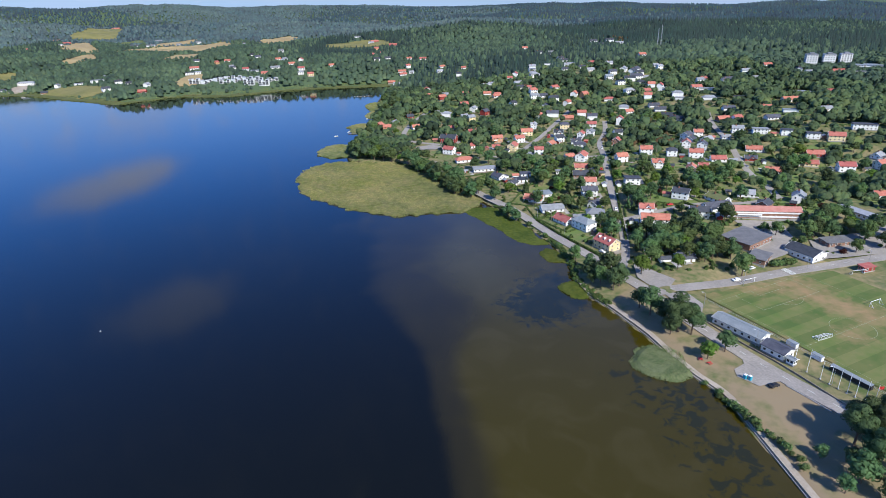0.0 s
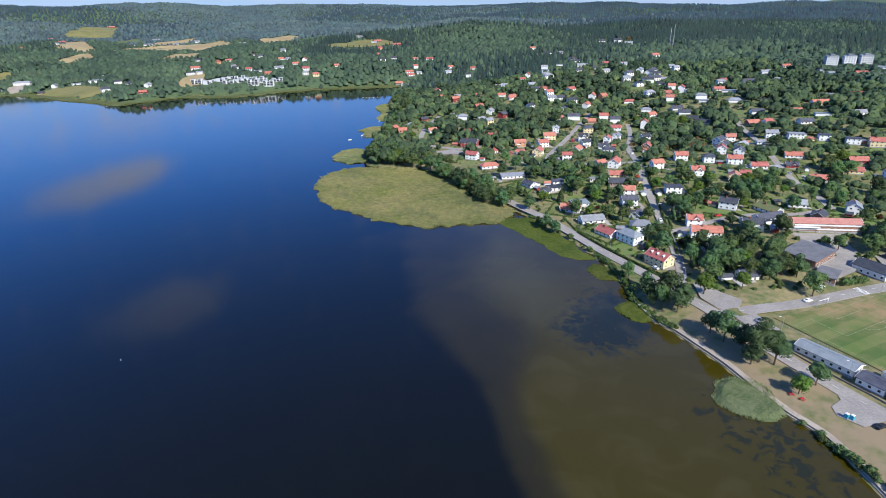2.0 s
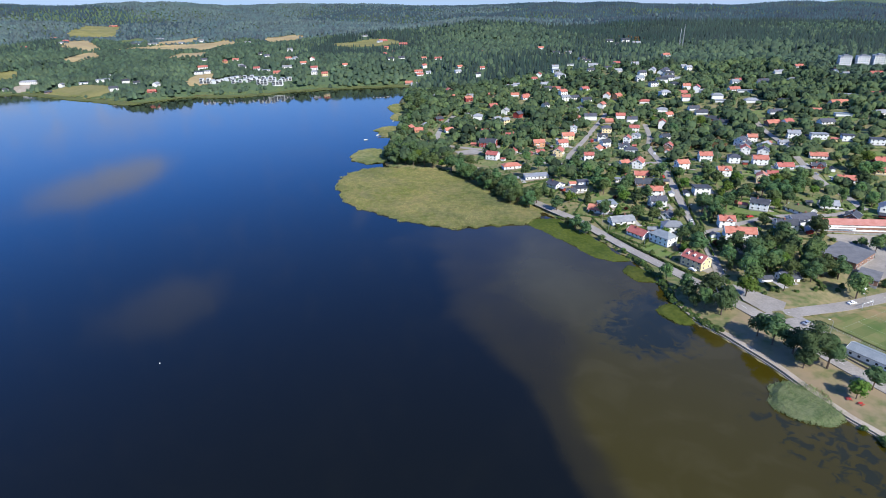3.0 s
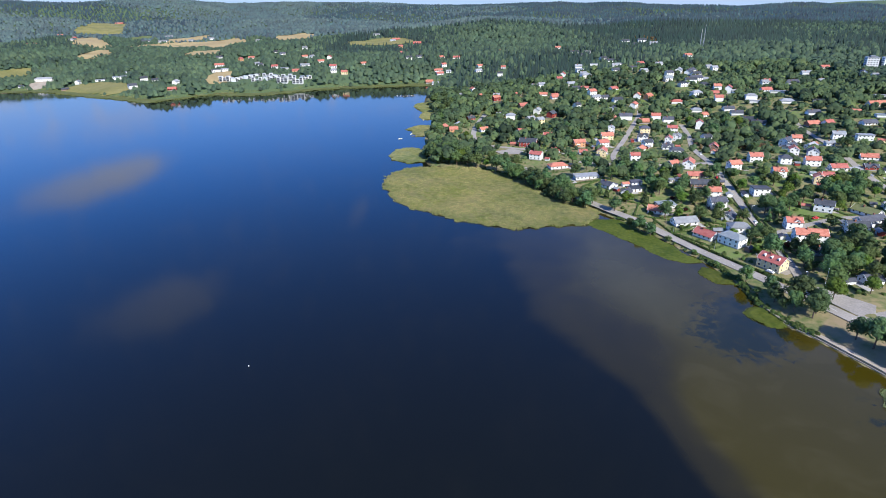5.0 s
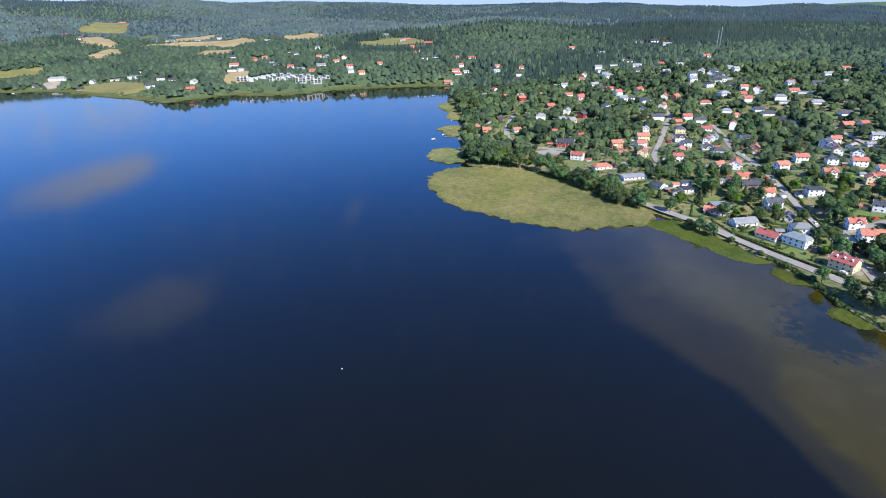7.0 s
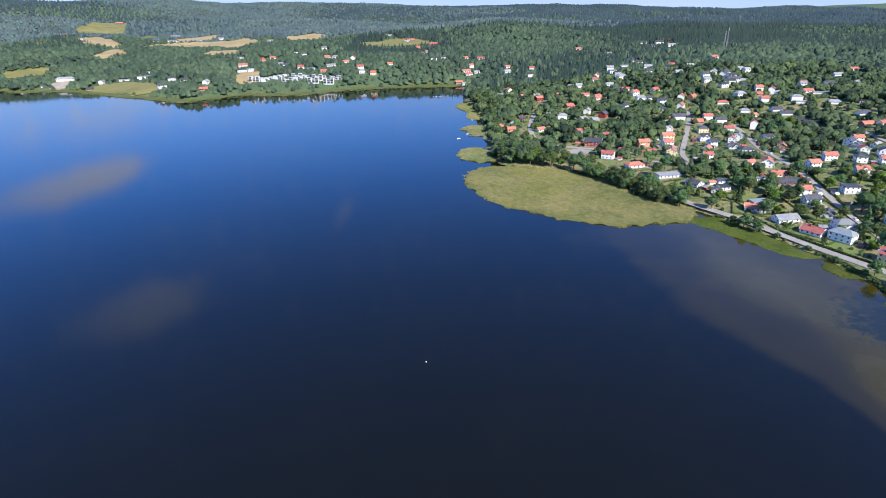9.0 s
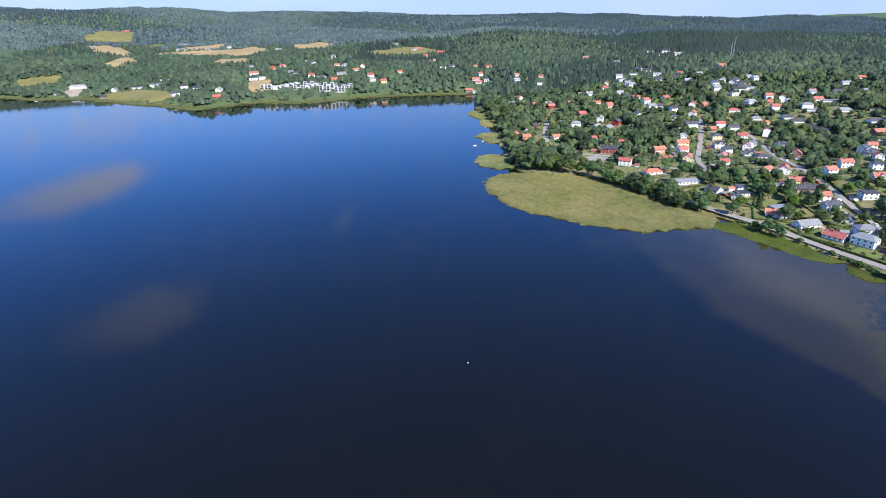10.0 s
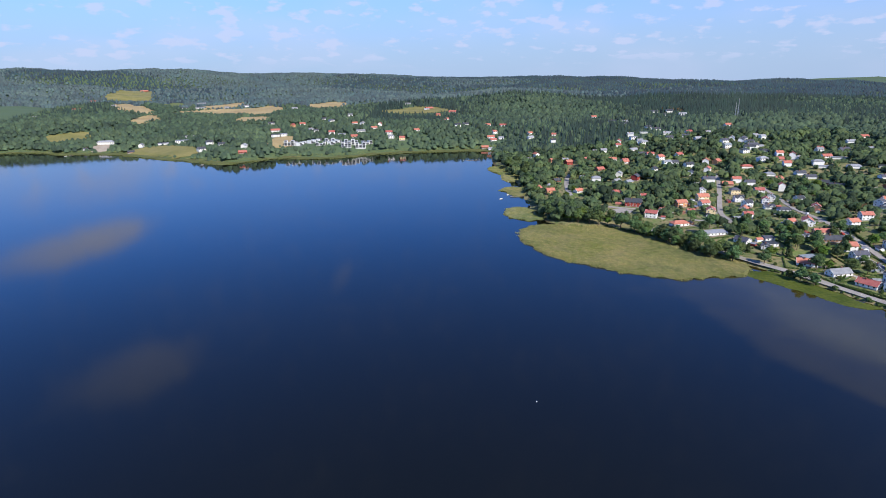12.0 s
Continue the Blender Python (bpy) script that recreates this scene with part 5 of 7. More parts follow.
        if m:
            pick = rs.integers(0, boughs, (n, m))
            row = np.arange(n)[:, None]
            g = rs.normal(size=(n, m, 3))
            g[..., 2] = np.abs(g[..., 2]) * 0.9 - 0.25
            g /= np.linalg.norm(g, axis=2)[..., None]
            w = br[row, pick] * rs.uniform(0.92, 1.12, (n, m))
            c = np.stack([bx[row, pick] + g[..., 0] * w, by[row, pick] + g[..., 1] * w, bz[row, pick] + g[..., 2] * rise[row, pick] * 1.02], -1)
            t = np.cross(g, rs.normal(size=g.shape))
            t /= np.linalg.norm(t, axis=2)[..., None]
            b = np.cross(g, t)
            size = (R[:, None] * 1.5 / math.sqrt(m) * rs.uniform(0.7, 1.4, (n, m)))[..., None]
            q = turned_out(np.stack([c - t * size, c - b * size * 0.8, c + t * size * 0.9, c + b * size * 0.8], 2).reshape(-1, 4, 3), g.reshape(-1, 3))
            k = len(v) + np.arange(len(q) * 4).reshape(-1, 4)
            soft = g * 0.85 + np.array((0, 0, 0.3)) + 0.16 * rs.normal(size=g.shape)
            soft /= np.linalg.norm(soft, axis=2)[..., None]
            v, nv = np.concatenate([v, q.reshape(-1, 3)]), np.concatenate([nv, np.repeat(soft.reshape(-1, 3), 4, 0)])
            f = np.concatenate([f, k[:, :3], k[:, [0, 2, 3]]])
            tone_v = np.concatenate([tone_v, np.repeat(tones, 4 * m)])
        me = outward(big_mesh(name, v, f, mat), nv)
        attribute(me, "tone", np.clip(tone_v, 0, 1))
    return tagged(new(name, me), label, category, kind="stuff")


def scatter(count, x0, x1, y0, y1, rs):
    return rs.uniform(x0, x1, count), rs.uniform(y0, y1, count)


def before_houses(x, y, reach=95.0, half=9.0):
    """How far each place lies in the open foreground of a house or field, where only low growth stands: 0 to 1."""
    out = np.zeros(x.shape)
    for hx, hy, L, W in HOUSE_PLACES + [(-57, 697, 12, 6), (-55, 662, 12, 6), (-49, 735, 12, 6), (-28, 592, 20, 10)]:
        far = math.hypot(hx + 110, hy - 20)
        if far < 520:
            continue
        ux, uy = -(hx + 110) / far, -(hy - 20) / far
        dx, dy = x - hx, y - hy
        along, across = dx * ux + dy * uy, np.abs(dx * uy - dy * ux)
        r = min(reach, 8 + 0.05 * far) if far < 1000 else 75
        out = np.maximum(out, np.where((along > 0) & (along < r) & (across < half + 0.35 * L), 1 - 0.55 * along / r, 0))
    for q in OPEN_GROUND[3:]:
        c = q.mean(0)
        far = math.hypot(c[0] + 110, c[1] - 20)
        ux, uy = -(c[0] + 110) / far, -(c[1] - 20) / far
        for s in (0.02, 0.04, 0.06):
            out = np.maximum(out, np.where(inside(x - ux * far * s, y - uy * far * s, q), 1.05 - s * 9, 0))
    return out


def spaced(x, y, gap):
    """Thin out places to about one in each cell of that size."""
    key = np.stack([np.floor(x / gap), np.floor(y / gap)], -1)
    _, first = np.unique(key, axis=0, return_index=True)
    return x[first], y[first]


# ---- football ground ----
PU, PV = Vector((0.438, -0.899)), Vector((0.899, 0.438))
CORNER = Vector((131, 258))
PITCH_Z = 2.55


def on_pitch(u, v):
    p = CORNER + PU * u + PV * v
    return p.x, p.y


PITCH = [on_pitch(-14, -3), on_pitch(-13, 84), on_pitch(108, 92), on_pitch(108, -3)]
OPEN_GROUND = [np.array(PITCH), PARK]


def road_edge(w):
    """Where the turf meets the verge of the road, at w metres from the touchline."""
    n = Vector((-33, 109)).normalized()
    p = CORNER + PV * w - Vector((110, 266))
    return -(p.dot(n) + 5.2) / PU.dot(n) if PU.dot(n) else -9


def turf(name, u0, u1, mat, label, lift):
    us, vs = np.linspace(u0, u1, max(2, int((u1 - u0) / 3) + 1)), np.linspace(-2.5, 80, 34)
    v = [(*on_pitch(max(u, road_edge(w)), w), PITCH_Z + lift) for u in us for w in vs]
    k = len(vs)
    f = [(i * k + j, (i + 1) * k + j, (i + 1) * k + j + 1, i * k + j + 1) for i in range(len(us) - 1) for j in range(k - 1)]
    me = mesh_of(name, v, f, mat)
    p = np.array(v)
    burnt = sum(k * np.exp(-((p[:, 0] - a) ** 2 + (p[:, 1] - b) ** 2) / r ** 2) for a, b, r, k in SCORCHED) + 0.07 * roll(p[:, 0] * 4, p[:, 1] * 4)
    attribute(me, "scorch", np.clip(burnt, 0, 1))
    return child(name, me, pitch_root, label)


pitch_root = tagged(new("football_pitch"), "mown grass football pitch with scorched patches and white lines", "football pitch", kind="structure")
M["chalk"] = material("worn chalk line", (0.2, 0.23, 0.12), (0.36, 0.38, 0.25), 0.9, 0.3, 2.0)
SCORCHED = ((128, 270, 12, 0.5), (150, 275, 13, 0.55), (176, 273, 15, 0.5), (184, 249, 11, 0.45), (196, 238, 12, 0.5), (175, 224, 8, 0.65), (180, 260, 9, 0.25), (143, 221, 5, 0.7), (150, 205, 6, 0.8), (135, 240, 5, 0.5))
M["turf_light"] = material("mown turf, light stripe", (0.108, 0.155, 0.036), (0.17, 0.175, 0.06), 0.9, 0.03, 0.16)
M["turf_dark"] = material("mown turf, dark stripe", (0.078, 0.126, 0.028), (0.13, 0.148, 0.045), 0.9, 0.03, 0.16)
for turf_mat in (M["turf_light"], M["turf_dark"]):
    n, l = turf_mat.node_tree.nodes, turf_mat.node_tree.links
    b = n["Principled BSDF"]
    burn, rough_edge, both = n.new("ShaderNodeAttribute"), n.new("ShaderNodeTexNoise"), n.new("ShaderNodeMath")
    burn.attribute_name, both.operation = "scorch", "ADD"
    rough_edge.inputs["Scale"].default_value, rough_edge.inputs["Detail"].default_value = 0.25, 6
    l.new(n["Geometry"].outputs["Position"], rough_edge.inputs["Vector"])
    l.new(burn.outputs["Fac"], both.inputs[0])
    l.new(rough_edge.outputs["Fac"], both.inputs[1])
    far_in, mix = n.new("ShaderNodeMapRange"), n.new("ShaderNodeMix")
    far_in.inputs["From Min"].default_value, far_in.inputs["From Max"].default_value, mix.data_type = 0.62, 1.2, "RGBA"
    l.new(both.outputs[0], far_in.inputs["Value"])
    l.new(far_in.outputs[0], mix.inputs[0])
    l.new(b.inputs["Base Color"].links[0].from_socket, mix.inputs[6])
    mix.inputs[7].default_value = (0.3, 0.205, 0.1, 1)
    l.new(mix.outputs[2], b.inputs["Base Color"])
for i in range(19):
    turf("mown_stripe", -9 + i * 6, -3 + i * 6, "turf_light" if i % 2 else "turf_dark", "", 0)


def marking(points, closed=False, wide=0.075):
    s = Shape()
    q = points + points[:1] if closed else points
    for (a, b), (c, d) in zip(q, q[1:]):
        n = Vector((d - b, a - c))
        if n.length < 1e-6:
            continue
        n = n.normalized() * wide
        s.add([(*on_pitch(a - n.x, b - n.y), PITCH_Z + 0.03), (*on_pitch(c - n.x, d - n.y), PITCH_Z + 0.03), (*on_pitch(c + n.x, d + n.y), PITCH_Z + 0.03), (*on_pitch(a + n.x, b + n.y), PITCH_Z + 0.03)], [(0, 1, 2, 3)])
    child("pitch_line", s.mesh("pitch_line", "chalk"), pitch_root)


def arc(u, v, r, a0, a1, n=28):
    return [(u + r * math.cos(radians(a0 + (a1 - a0) * i / n)), v + r * math.sin(radians(a0 + (a1 - a0) * i / n))) for i in range(n + 1)]


marking([(0, 0), (92, 0), (92, 62), (0, 62)], True, 0.06)
marking([(46, 0), (46, 62)])
marking(arc(46, 31, 9.15, 0, 360, 48))
for g, s in ((0, 1), (92, -1)):
    marking([(g, 11), (g + s * 16.5, 11), (g + s * 16.5, 51), (g, 51)])
    marking([(g, 22), (g + s * 5.5, 22), (g + s * 5.5, 40), (g, 40)])
    marking(arc(g + s * 11, 31, 9.15, -53 if s > 0 else 127, 53 if s > 0 else 233, 16))


def goal(x, y, turn, net=None):
    root = tagged(new("football_goal"), "white tubular football goal" + (" with a green net" if net else ""), "football goal", "goals on the football ground")
    for px in (-3.66, 3.66):
        child("post", Shape().tube((px, 0, 0), (px, 0, 2.44), 0.12, 0.12).mesh("post", "white"), root)
    child("crossbar", Shape().tube((-3.78, 0, 2.44), (3.78, 0, 2.44), 0.12, 0.12).mesh("crossbar", "white"), root)
    for px in (-3.66, 3.66):
        child("stay", Shape().tube((px, 0, 2.44), (px, 1.9, 0.05), 0.05, 0.05, 5).tube((px, 0, 0.06), (px, 1.9, 0.06), 0.05, 0.05, 5).mesh("stay", "white"), root)
    if net:
        s = Shape()
        for i in range(19):
            px = -3.6 + 0.4 * i
            s.tube((px, 0.05, 2.4), (px, 1.85, 0.05), 0.025, 0.025, 3)
        for i in range(6):
            k = i / 6
            s.tube((-3.6, 0.05 + 1.8 * k, 2.4 - 2.35 * k), (3.6, 0.05 + 1.8 * k, 2.4 - 2.35 * k), 0.025, 0.025, 3)
        child("net", s.mesh("net", "algae"), root, "green net")
    root.matrix_basis = pose(x, y, PITCH_Z + 0.02, 0, 0, turn)


goal(215, 284, 10, True)
goal(202, 251, 205)
goal(154, 276.5, 22)


def dugout(x, y, turn, length, label, mat):
    root = tagged(new("dugout"), label, "shelter", "shelters beside the pitch")
    child("back_wall", Shape().box(-length / 2, 0.9, 0, length / 2, 1.0, 2.0).mesh("back_wall", mat), root)
    child("roof", Shape().add([(-length / 2, -0.9, 2.15), (length / 2, -0.9, 2.15), (length / 2, 1.1, 1.95), (-length / 2, 1.1, 1.95), (-length / 2, -0.9, 2.25), (length / 2, -0.9, 2.25), (length / 2, 1.1, 2.05), (-length / 2, 1.1, 2.05)],
                                 [(3, 2, 1, 0), (4, 5, 6, 7), (0, 1, 5, 4), (1, 2, 6, 5), (2, 3, 7, 6), (3, 0, 4, 7)]).mesh("roof", "roof_u"), root)
    for sx in (-1, 1):
        child("side_wall", Shape().box(sx * length / 2 - 0.04, -0.8, 0, sx * length / 2 + 0.04, 0.9, 1.98).mesh("side_wall", mat), root)
    child("bench", Shape().box(-length / 2 + 0.2, 0.3, 0.4, length / 2 - 0.2, 0.8, 0.48).mesh("bench", "wood"), root)
    root.matrix_basis = pose(x, y, PITCH_Z, 0, 0, turn)


dugout(145, 217, 116, 4.5, "small shelter with a grey sheet roof beside the pitch", "white")
dugout(150, 207, 116, 4.5, "small shelter with a grey sheet roof beside the pitch", "white")
dugout(155, 193, 116, 16, "long dark green spectators shelter behind the fence", "black")


def stand(x, y, turn):
    root = tagged(new("training_goals"), "row of small white training goals standing on the pitch", "training goals")
    for i in range(6):
        px = -4.0 + i * 1.6
        child("goal_frame", Shape().tube((px, 0, 0), (px, 0, 1.6), 0.08, 0.08, 5).tube((px, 0, 1.6), (px, 3.2, 0.1), 0.08, 0.08, 5).tube((px, 0, 0.1), (px, 3.2, 0.1), 0.08, 0.08, 5).mesh("goal_frame", "white"), root)
    for py, pz in ((0, 1.6), (1.6, 0.85), (3.2, 0.1), (0, 0.08)):
        child("bar", Shape().tube((-4.0, py, pz), (4.0, py, pz), 0.08, 0.08, 5).mesh("bar", "white"), root)
    root.matrix_basis = pose(x, y, PITCH_Z + 0.02, 0, 0, turn)


stand(162, 222, 20)


def flagpole(x, y, tall, flag=False):
    z = max(height(x, y), 1.8)
    root = tagged(new("flagpole"), "tall white flagpole" + (" with a red flag" if flag else "") + " beside the football ground", "flagpole", "flagpoles")
    child("pole", Shape().tube((0, 0, -0.3), (0, 0, tall), 0.13, 0.07, 7).mesh("pole", "white"), root)
    child("knob", Shape().tube((0, 0, tall), (0, 0, tall + 0.2), 0.16, 0.08, 7).mesh("knob", "metal"), root)
    child("socket", Shape().box(-0.3, -0.3, -0.2, 0.3, 0.3, 0.35).mesh("socket", "kerb"), root)
    if flag:
        v = [(0.1 + 0.25 * i, 0.12 * math.sin(i * 1.3), tall - 0.4 - 1.3 * j) for j in (0, 1) for i in range(8)]
        child("flag", mesh_of("flag", v, [(i, i + 1, i + 9, i + 8) for i in range(7)], "red"), root, "red flag")
    root.matrix_basis = pose(x, y, z)


for i, (x, y) in enumerate([(139, 204), (141.5, 199), (144, 194), (145.5, 190.5), (147, 187.5), (148.5, 184.5), (150, 182), (152.5, 180), (154, 177.5), (155.5, 175)]):
    flagpole(x, y, 10.5 if i < 2 else 8.5, i == 8)
flagpole(107, 304, 10.0)


def fence(line, label, tall=1.2, gap=3.0, mat="metal"):
    p = rounded(line, 12)
    root = tagged(new("fence"), label, "fence")
    a = p[0]
    places = [a]
    for q in p[1:]:
        if np.hypot(*(q - a)) >= gap:
            places.append(q)
            a = q
    pts = [Vector((q[0], q[1], max(height(q[0], q[1]), 1.2))) for q in places]
    post = Shape().tube((0, 0, -0.2), (0, 0, tall), 0.05, 0.05, 5).mesh("post", mat)
    for q in pts:
        child("post", post, root).matrix_basis = Matrix.Translation(q)
    for k in (0.98, 0.55):
        s = Shape()
        for q, r in zip(pts, pts[1:]):
            s.tube(q + Vector((0, 0, tall * k)), r + Vector((0, 0, tall * k)), 0.035, 0.035, 4)
        child("rail", s.mesh("rail", mat), root)


fence([on_pitch(-4, -5), on_pitch(40, -5), on_pitch(100, -5)], "low steel rail fence along the football pitch")


# ---- park by the lake ----
yard("car_park", [(121, 212.5), (124, 213), (131, 199), (132, 193.5), (126.8, 193), (118.7, 190.4), (112.9, 196.8), (113.9, 201.8), (119.5, 205.5)], "asphalt", 0.22, "worn asphalt car park beside the shore road", "car park")
yard("car_park", [(106, 264), (117, 266.5), (121, 253), (116.5, 243), (110, 249)], "asphalt", 0.22, "small asphalt car park by the junction", "car park")
yard("bay_yard", [(-42, 594), (-24, 602), (-13, 592), (-20, 581), (-36, 582)], "asphalt", 0.3, "grey asphalt yard by a large red house", "yard")
OPEN_GROUND.append(np.array([(-44, 596), (-24, 606), (-11, 592), (-18, 560), (-34, 560)], float))
yard("junction_yard", [(100.6, 301), (107.8, 294), (116.8, 279.7), (112, 273), (103, 271), (98, 284)], "asphalt", 0.21, "asphalt yard with islands by the road junction")
yard("school_yard", [(210, 355), (206, 332), (190, 308), (176, 300), (170, 310), (186, 337), (180, 358)], "asphalt", 0.22, "asphalt school yard", "yard")
yard("school_yard", [(214, 330), (250, 336), (270, 345), (268, 312), (222, 304), (206, 302)], "asphalt", 0.22, "asphalt yard in front of low sheds", "yard")
BANK = rounded(SHORE[1:11], 8)
drape("footpath", [tuple(p + np.array((1.9, 0.6))) for p in BANK[::4]], 2.6, "gravel", 0.14, 2.0, label="pale gravel path along the lake bank", category="path", thick=0.5)
drape("bank_edge", [tuple(p + np.array((0.35, 0.1))) for p in BANK[::4]], 0.6, "gravel", 0.2, 2.0, label="stone edging of the lake bank", category="bank", thick=1.3)
drape("low_wall", [(147, 171), (142.8, 180.8), (138.2, 193.5), (133.2, 205.6), (128.8, 213.7), (122.8, 224.7), (116.9, 237.1), (112.5, 247)], 0.3, "wood", 0.8, 2.0, label="low dark wall between shore road and football ground", category="wall", thick=1.2)
drape("kerb", [(129, 190.5), (134, 181), (137, 174)], 0.4, "kerb", 0.3, label="concrete kerb beside the shore road", category="kerb")


def road_marks(line, offset, length, gap, wide, label, lift):
    p = rounded(line, 10)
    root = tagged(new("road_marking"), label, "road marking", kind="structure")
    run = np.concatenate([[0], np.cumsum(np.hypot(*np.diff(p, axis=0).T))])
    s = 2.0
    while s + length < run[-1]:
        q = [np.array([np.interp(d, run, p[:, 0]), np.interp(d, run, p[:, 1])]) for d in (s, s + length)]
        t = (q[1] - q[0]) / np.hypot(*(q[1] - q[0]))
        n = np.array([-t[1], t[0]])
        v = []
        for e, sg in ((q[0], -1), (q[0], 1), (q[1], 1), (q[1], -1)):
            r = e + n * (offset + sg * wide / 2)
            v.append((r[0], r[1], 0))
        z = max(land(np.array([a[0] for a in v]), np.array([a[1] for a in v])).max(), 0) + lift
        child("dash", mesh_of("dash", [(a, b, z) for a, b, _ in v], [(0, 3, 2, 1)], "line"), root)
        s += length + gap


road_marks(SHORE_ROAD, 0.0, 3.0, 7.0, 0.18, "dashed white centre line of the shore road", 0.34)
road_marks(PITCH_ROAD, 0.0, 3.0, 7.0, 0.18, "dashed white centre line of the road", 0.34)
zebra = tagged(new("road_marking"), "white zebra crossing on the asphalt road", "road marking", kind="structure")
for i in range(8):
    x, y = 181 + 0.31 * (i - 4) * -0.9 * 1.0, 289.5 + (i - 4) * 0.9
    child("stripe", mesh_of("stripe", [(x - 1.7, y - 0.7, height(x, y) + 0.5), (x + 1.7, y + 0.4, height(x, y) + 0.5), (x + 1.55, y + 0.85, height(x, y) + 0.5), (x - 1.85, y - 0.25, height(x, y) + 0.5)], [(0, 1, 2, 3)], "line"), zebra)


def car(x, y, turn, mat, colour):
    z = height(x, y) + 0.28
    root = tagged(new("car"), f"{colour} parked car on the asphalt", "car", "parked cars")
    prof = [(-2.15, 0.3), (-2.15, 0.75), (-1.95, 0.9), (-1.3, 0.95), (-0.75, 1.4), (0.95, 1.42), (1.6, 0.95), (2.1, 0.85), (2.15, 0.3)]
    body = Shape()
    k = len(prof)
    v = [(a, sy * (0.86 if b < 1 else 0.7), b) for sy in (-1, 1) for a, b in prof]
    body.add(v, [tuple(range(k)), tuple(range(2 * k - 1, k - 1, -1))] + [(i, i + k, (i + 1) % k + k, (i + 1) % k) for i in range(k)])
    child("body", body.mesh("body", mat), root)
    child("windscreen", Shape().add([(-1.26, -0.66, 0.98), (-1.26, 0.66, 0.98), (-0.8, 0.6, 1.39), (-0.8, -0.6, 1.39)], [(0, 1, 2, 3)]).mesh("windscreen", "glass"), root)
    child("rear_window", Shape().add([(1.56, -0.66, 1.0), (1.56, 0.66, 1.0), (1.02, 0.6, 1.41), (1.02, -0.6, 1.41)], [(3, 2, 1, 0)]).mesh("rear_window", "glass"), root)
    for sy in (-1, 1):
        child("side_window", Shape().add([(-1.1, sy * 0.83, 1.0), (1.4, sy * 0.83, 1.0), (0.9, sy * 0.735, 1.36), (-0.7, sy * 0.735, 1.36)], [(0, 1, 2, 3)]).mesh("side_window", "glass"), root)
        for px in (-1.35, 1.35):
            w = child("wheel", Shape().tube((px, sy * 0.72, 0.32), (px, sy * 0.9, 0.32), 0.32, 0.32, 12).mesh("wheel", "black"), root)
            child("rim", Shape().tube((px, sy * 0.9, 0.32), (px, sy * 0.915, 0.32), 0.2, 0.18, 10).mesh("rim", "metal"), w)
    root.matrix_basis = pose(x, y, z - 0.08, 0, 0, turn)


M["silver"] = material("silver car paint", (0.42, 0.43, 0.45), (0.48, 0.49, 0.5), 0.3, 0.5, 3.0, metal=0.5)
for x, y, a, mat, colour in ((124, 190, 20, "black", "dark"), (149, 280, 18, "white", "white"), (115.5, 260, 30, "silver", "silver"), (163, 293, 30, "white", "white"), (97, 352, 80, "silver", "silver"),
                             (121, 470, 80, "red", "red"), (96, 420, 10, "black", "dark"), (139, 545, 70, "white", "white"), (240, 470, 95, "silver", "silver"), (88, 322, 120, "white", "white"), (203, 340, 30, "black", "dark"), (262, 320, 15, "silver", "silver"), (114, 392, 80, "white", "white"), (150, 388, 10, "red", "red")):
    car(x, y, a, mat, colour)


def toilet(x, y, turn, mat, colour):
    root = tagged(new("portable_toilet"), f"{colour} portable toilet cabin in the park", "portable toilet", "portable toilets")
    child("cabin", Shape().box(-0.6, -0.6, 0, 0.6, 0.6, 2.1).mesh("cabin", mat), root)
    child("roof", Shape().add([(-0.65, -0.65, 2.1), (0.65, -0.65, 2.1), (0.65, 0.65, 2.1), (-0.65, 0.65, 2.1), (-0.3, -0.3, 2.35), (0.3, -0.3, 2.35), (0.3, 0.3, 2.35), (-0.3, 0.3, 2.35)], [(0, 1, 5, 4), (1, 2, 6, 5), (2, 3, 7, 6), (3, 0, 4, 7), (4, 5, 6, 7)]).mesh("roof", "white"), root)
    child("door", Shape().box(-0.45, -0.64, 0.1, 0.45, -0.6, 1.95).mesh("door", mat), root)
    root.matrix_basis = pose(x, y, height(x, y), 0, 0, turn)


toilet(115.3, 195.5, 30, "blue", "turquoise")
toilet(116.8, 194.6, 30, "blue", "turquoise")


def bench(x, y, turn):
    root = tagged(new("picnic_bench"), "red-brown wooden picnic bench on dry grass", "bench", "benches in the park")
    child("top", Shape().box(-0.9, -0.38, 0.7, 0.9, 0.38, 0.76).mesh("top", "red"), root)
    for sy in (-0.75, 0.75):
        child("seat", Shape().box(-0.9, sy - 0.14, 0.42, 0.9, sy + 0.14, 0.47).mesh("seat", "red"), root)
    for px in (-0.65, 0.65):
        child("leg", Shape().tube((px, -0.8, 0.02), (px, -0.2, 0.7), 0.05, 0.05, 4).tube((px, 0.8, 0.02), (px, 0.2, 0.7), 0.05, 0.05, 4).box(px - 0.04, -0.8, 0.36, px + 0.04, 0.8, 0.42).mesh("leg", "wood"), root)
    root.matrix_basis = pose(x, y, height(x, y), 0, 0, turn)


bench(105.5, 206, 30)
bench(103, 209, 80)


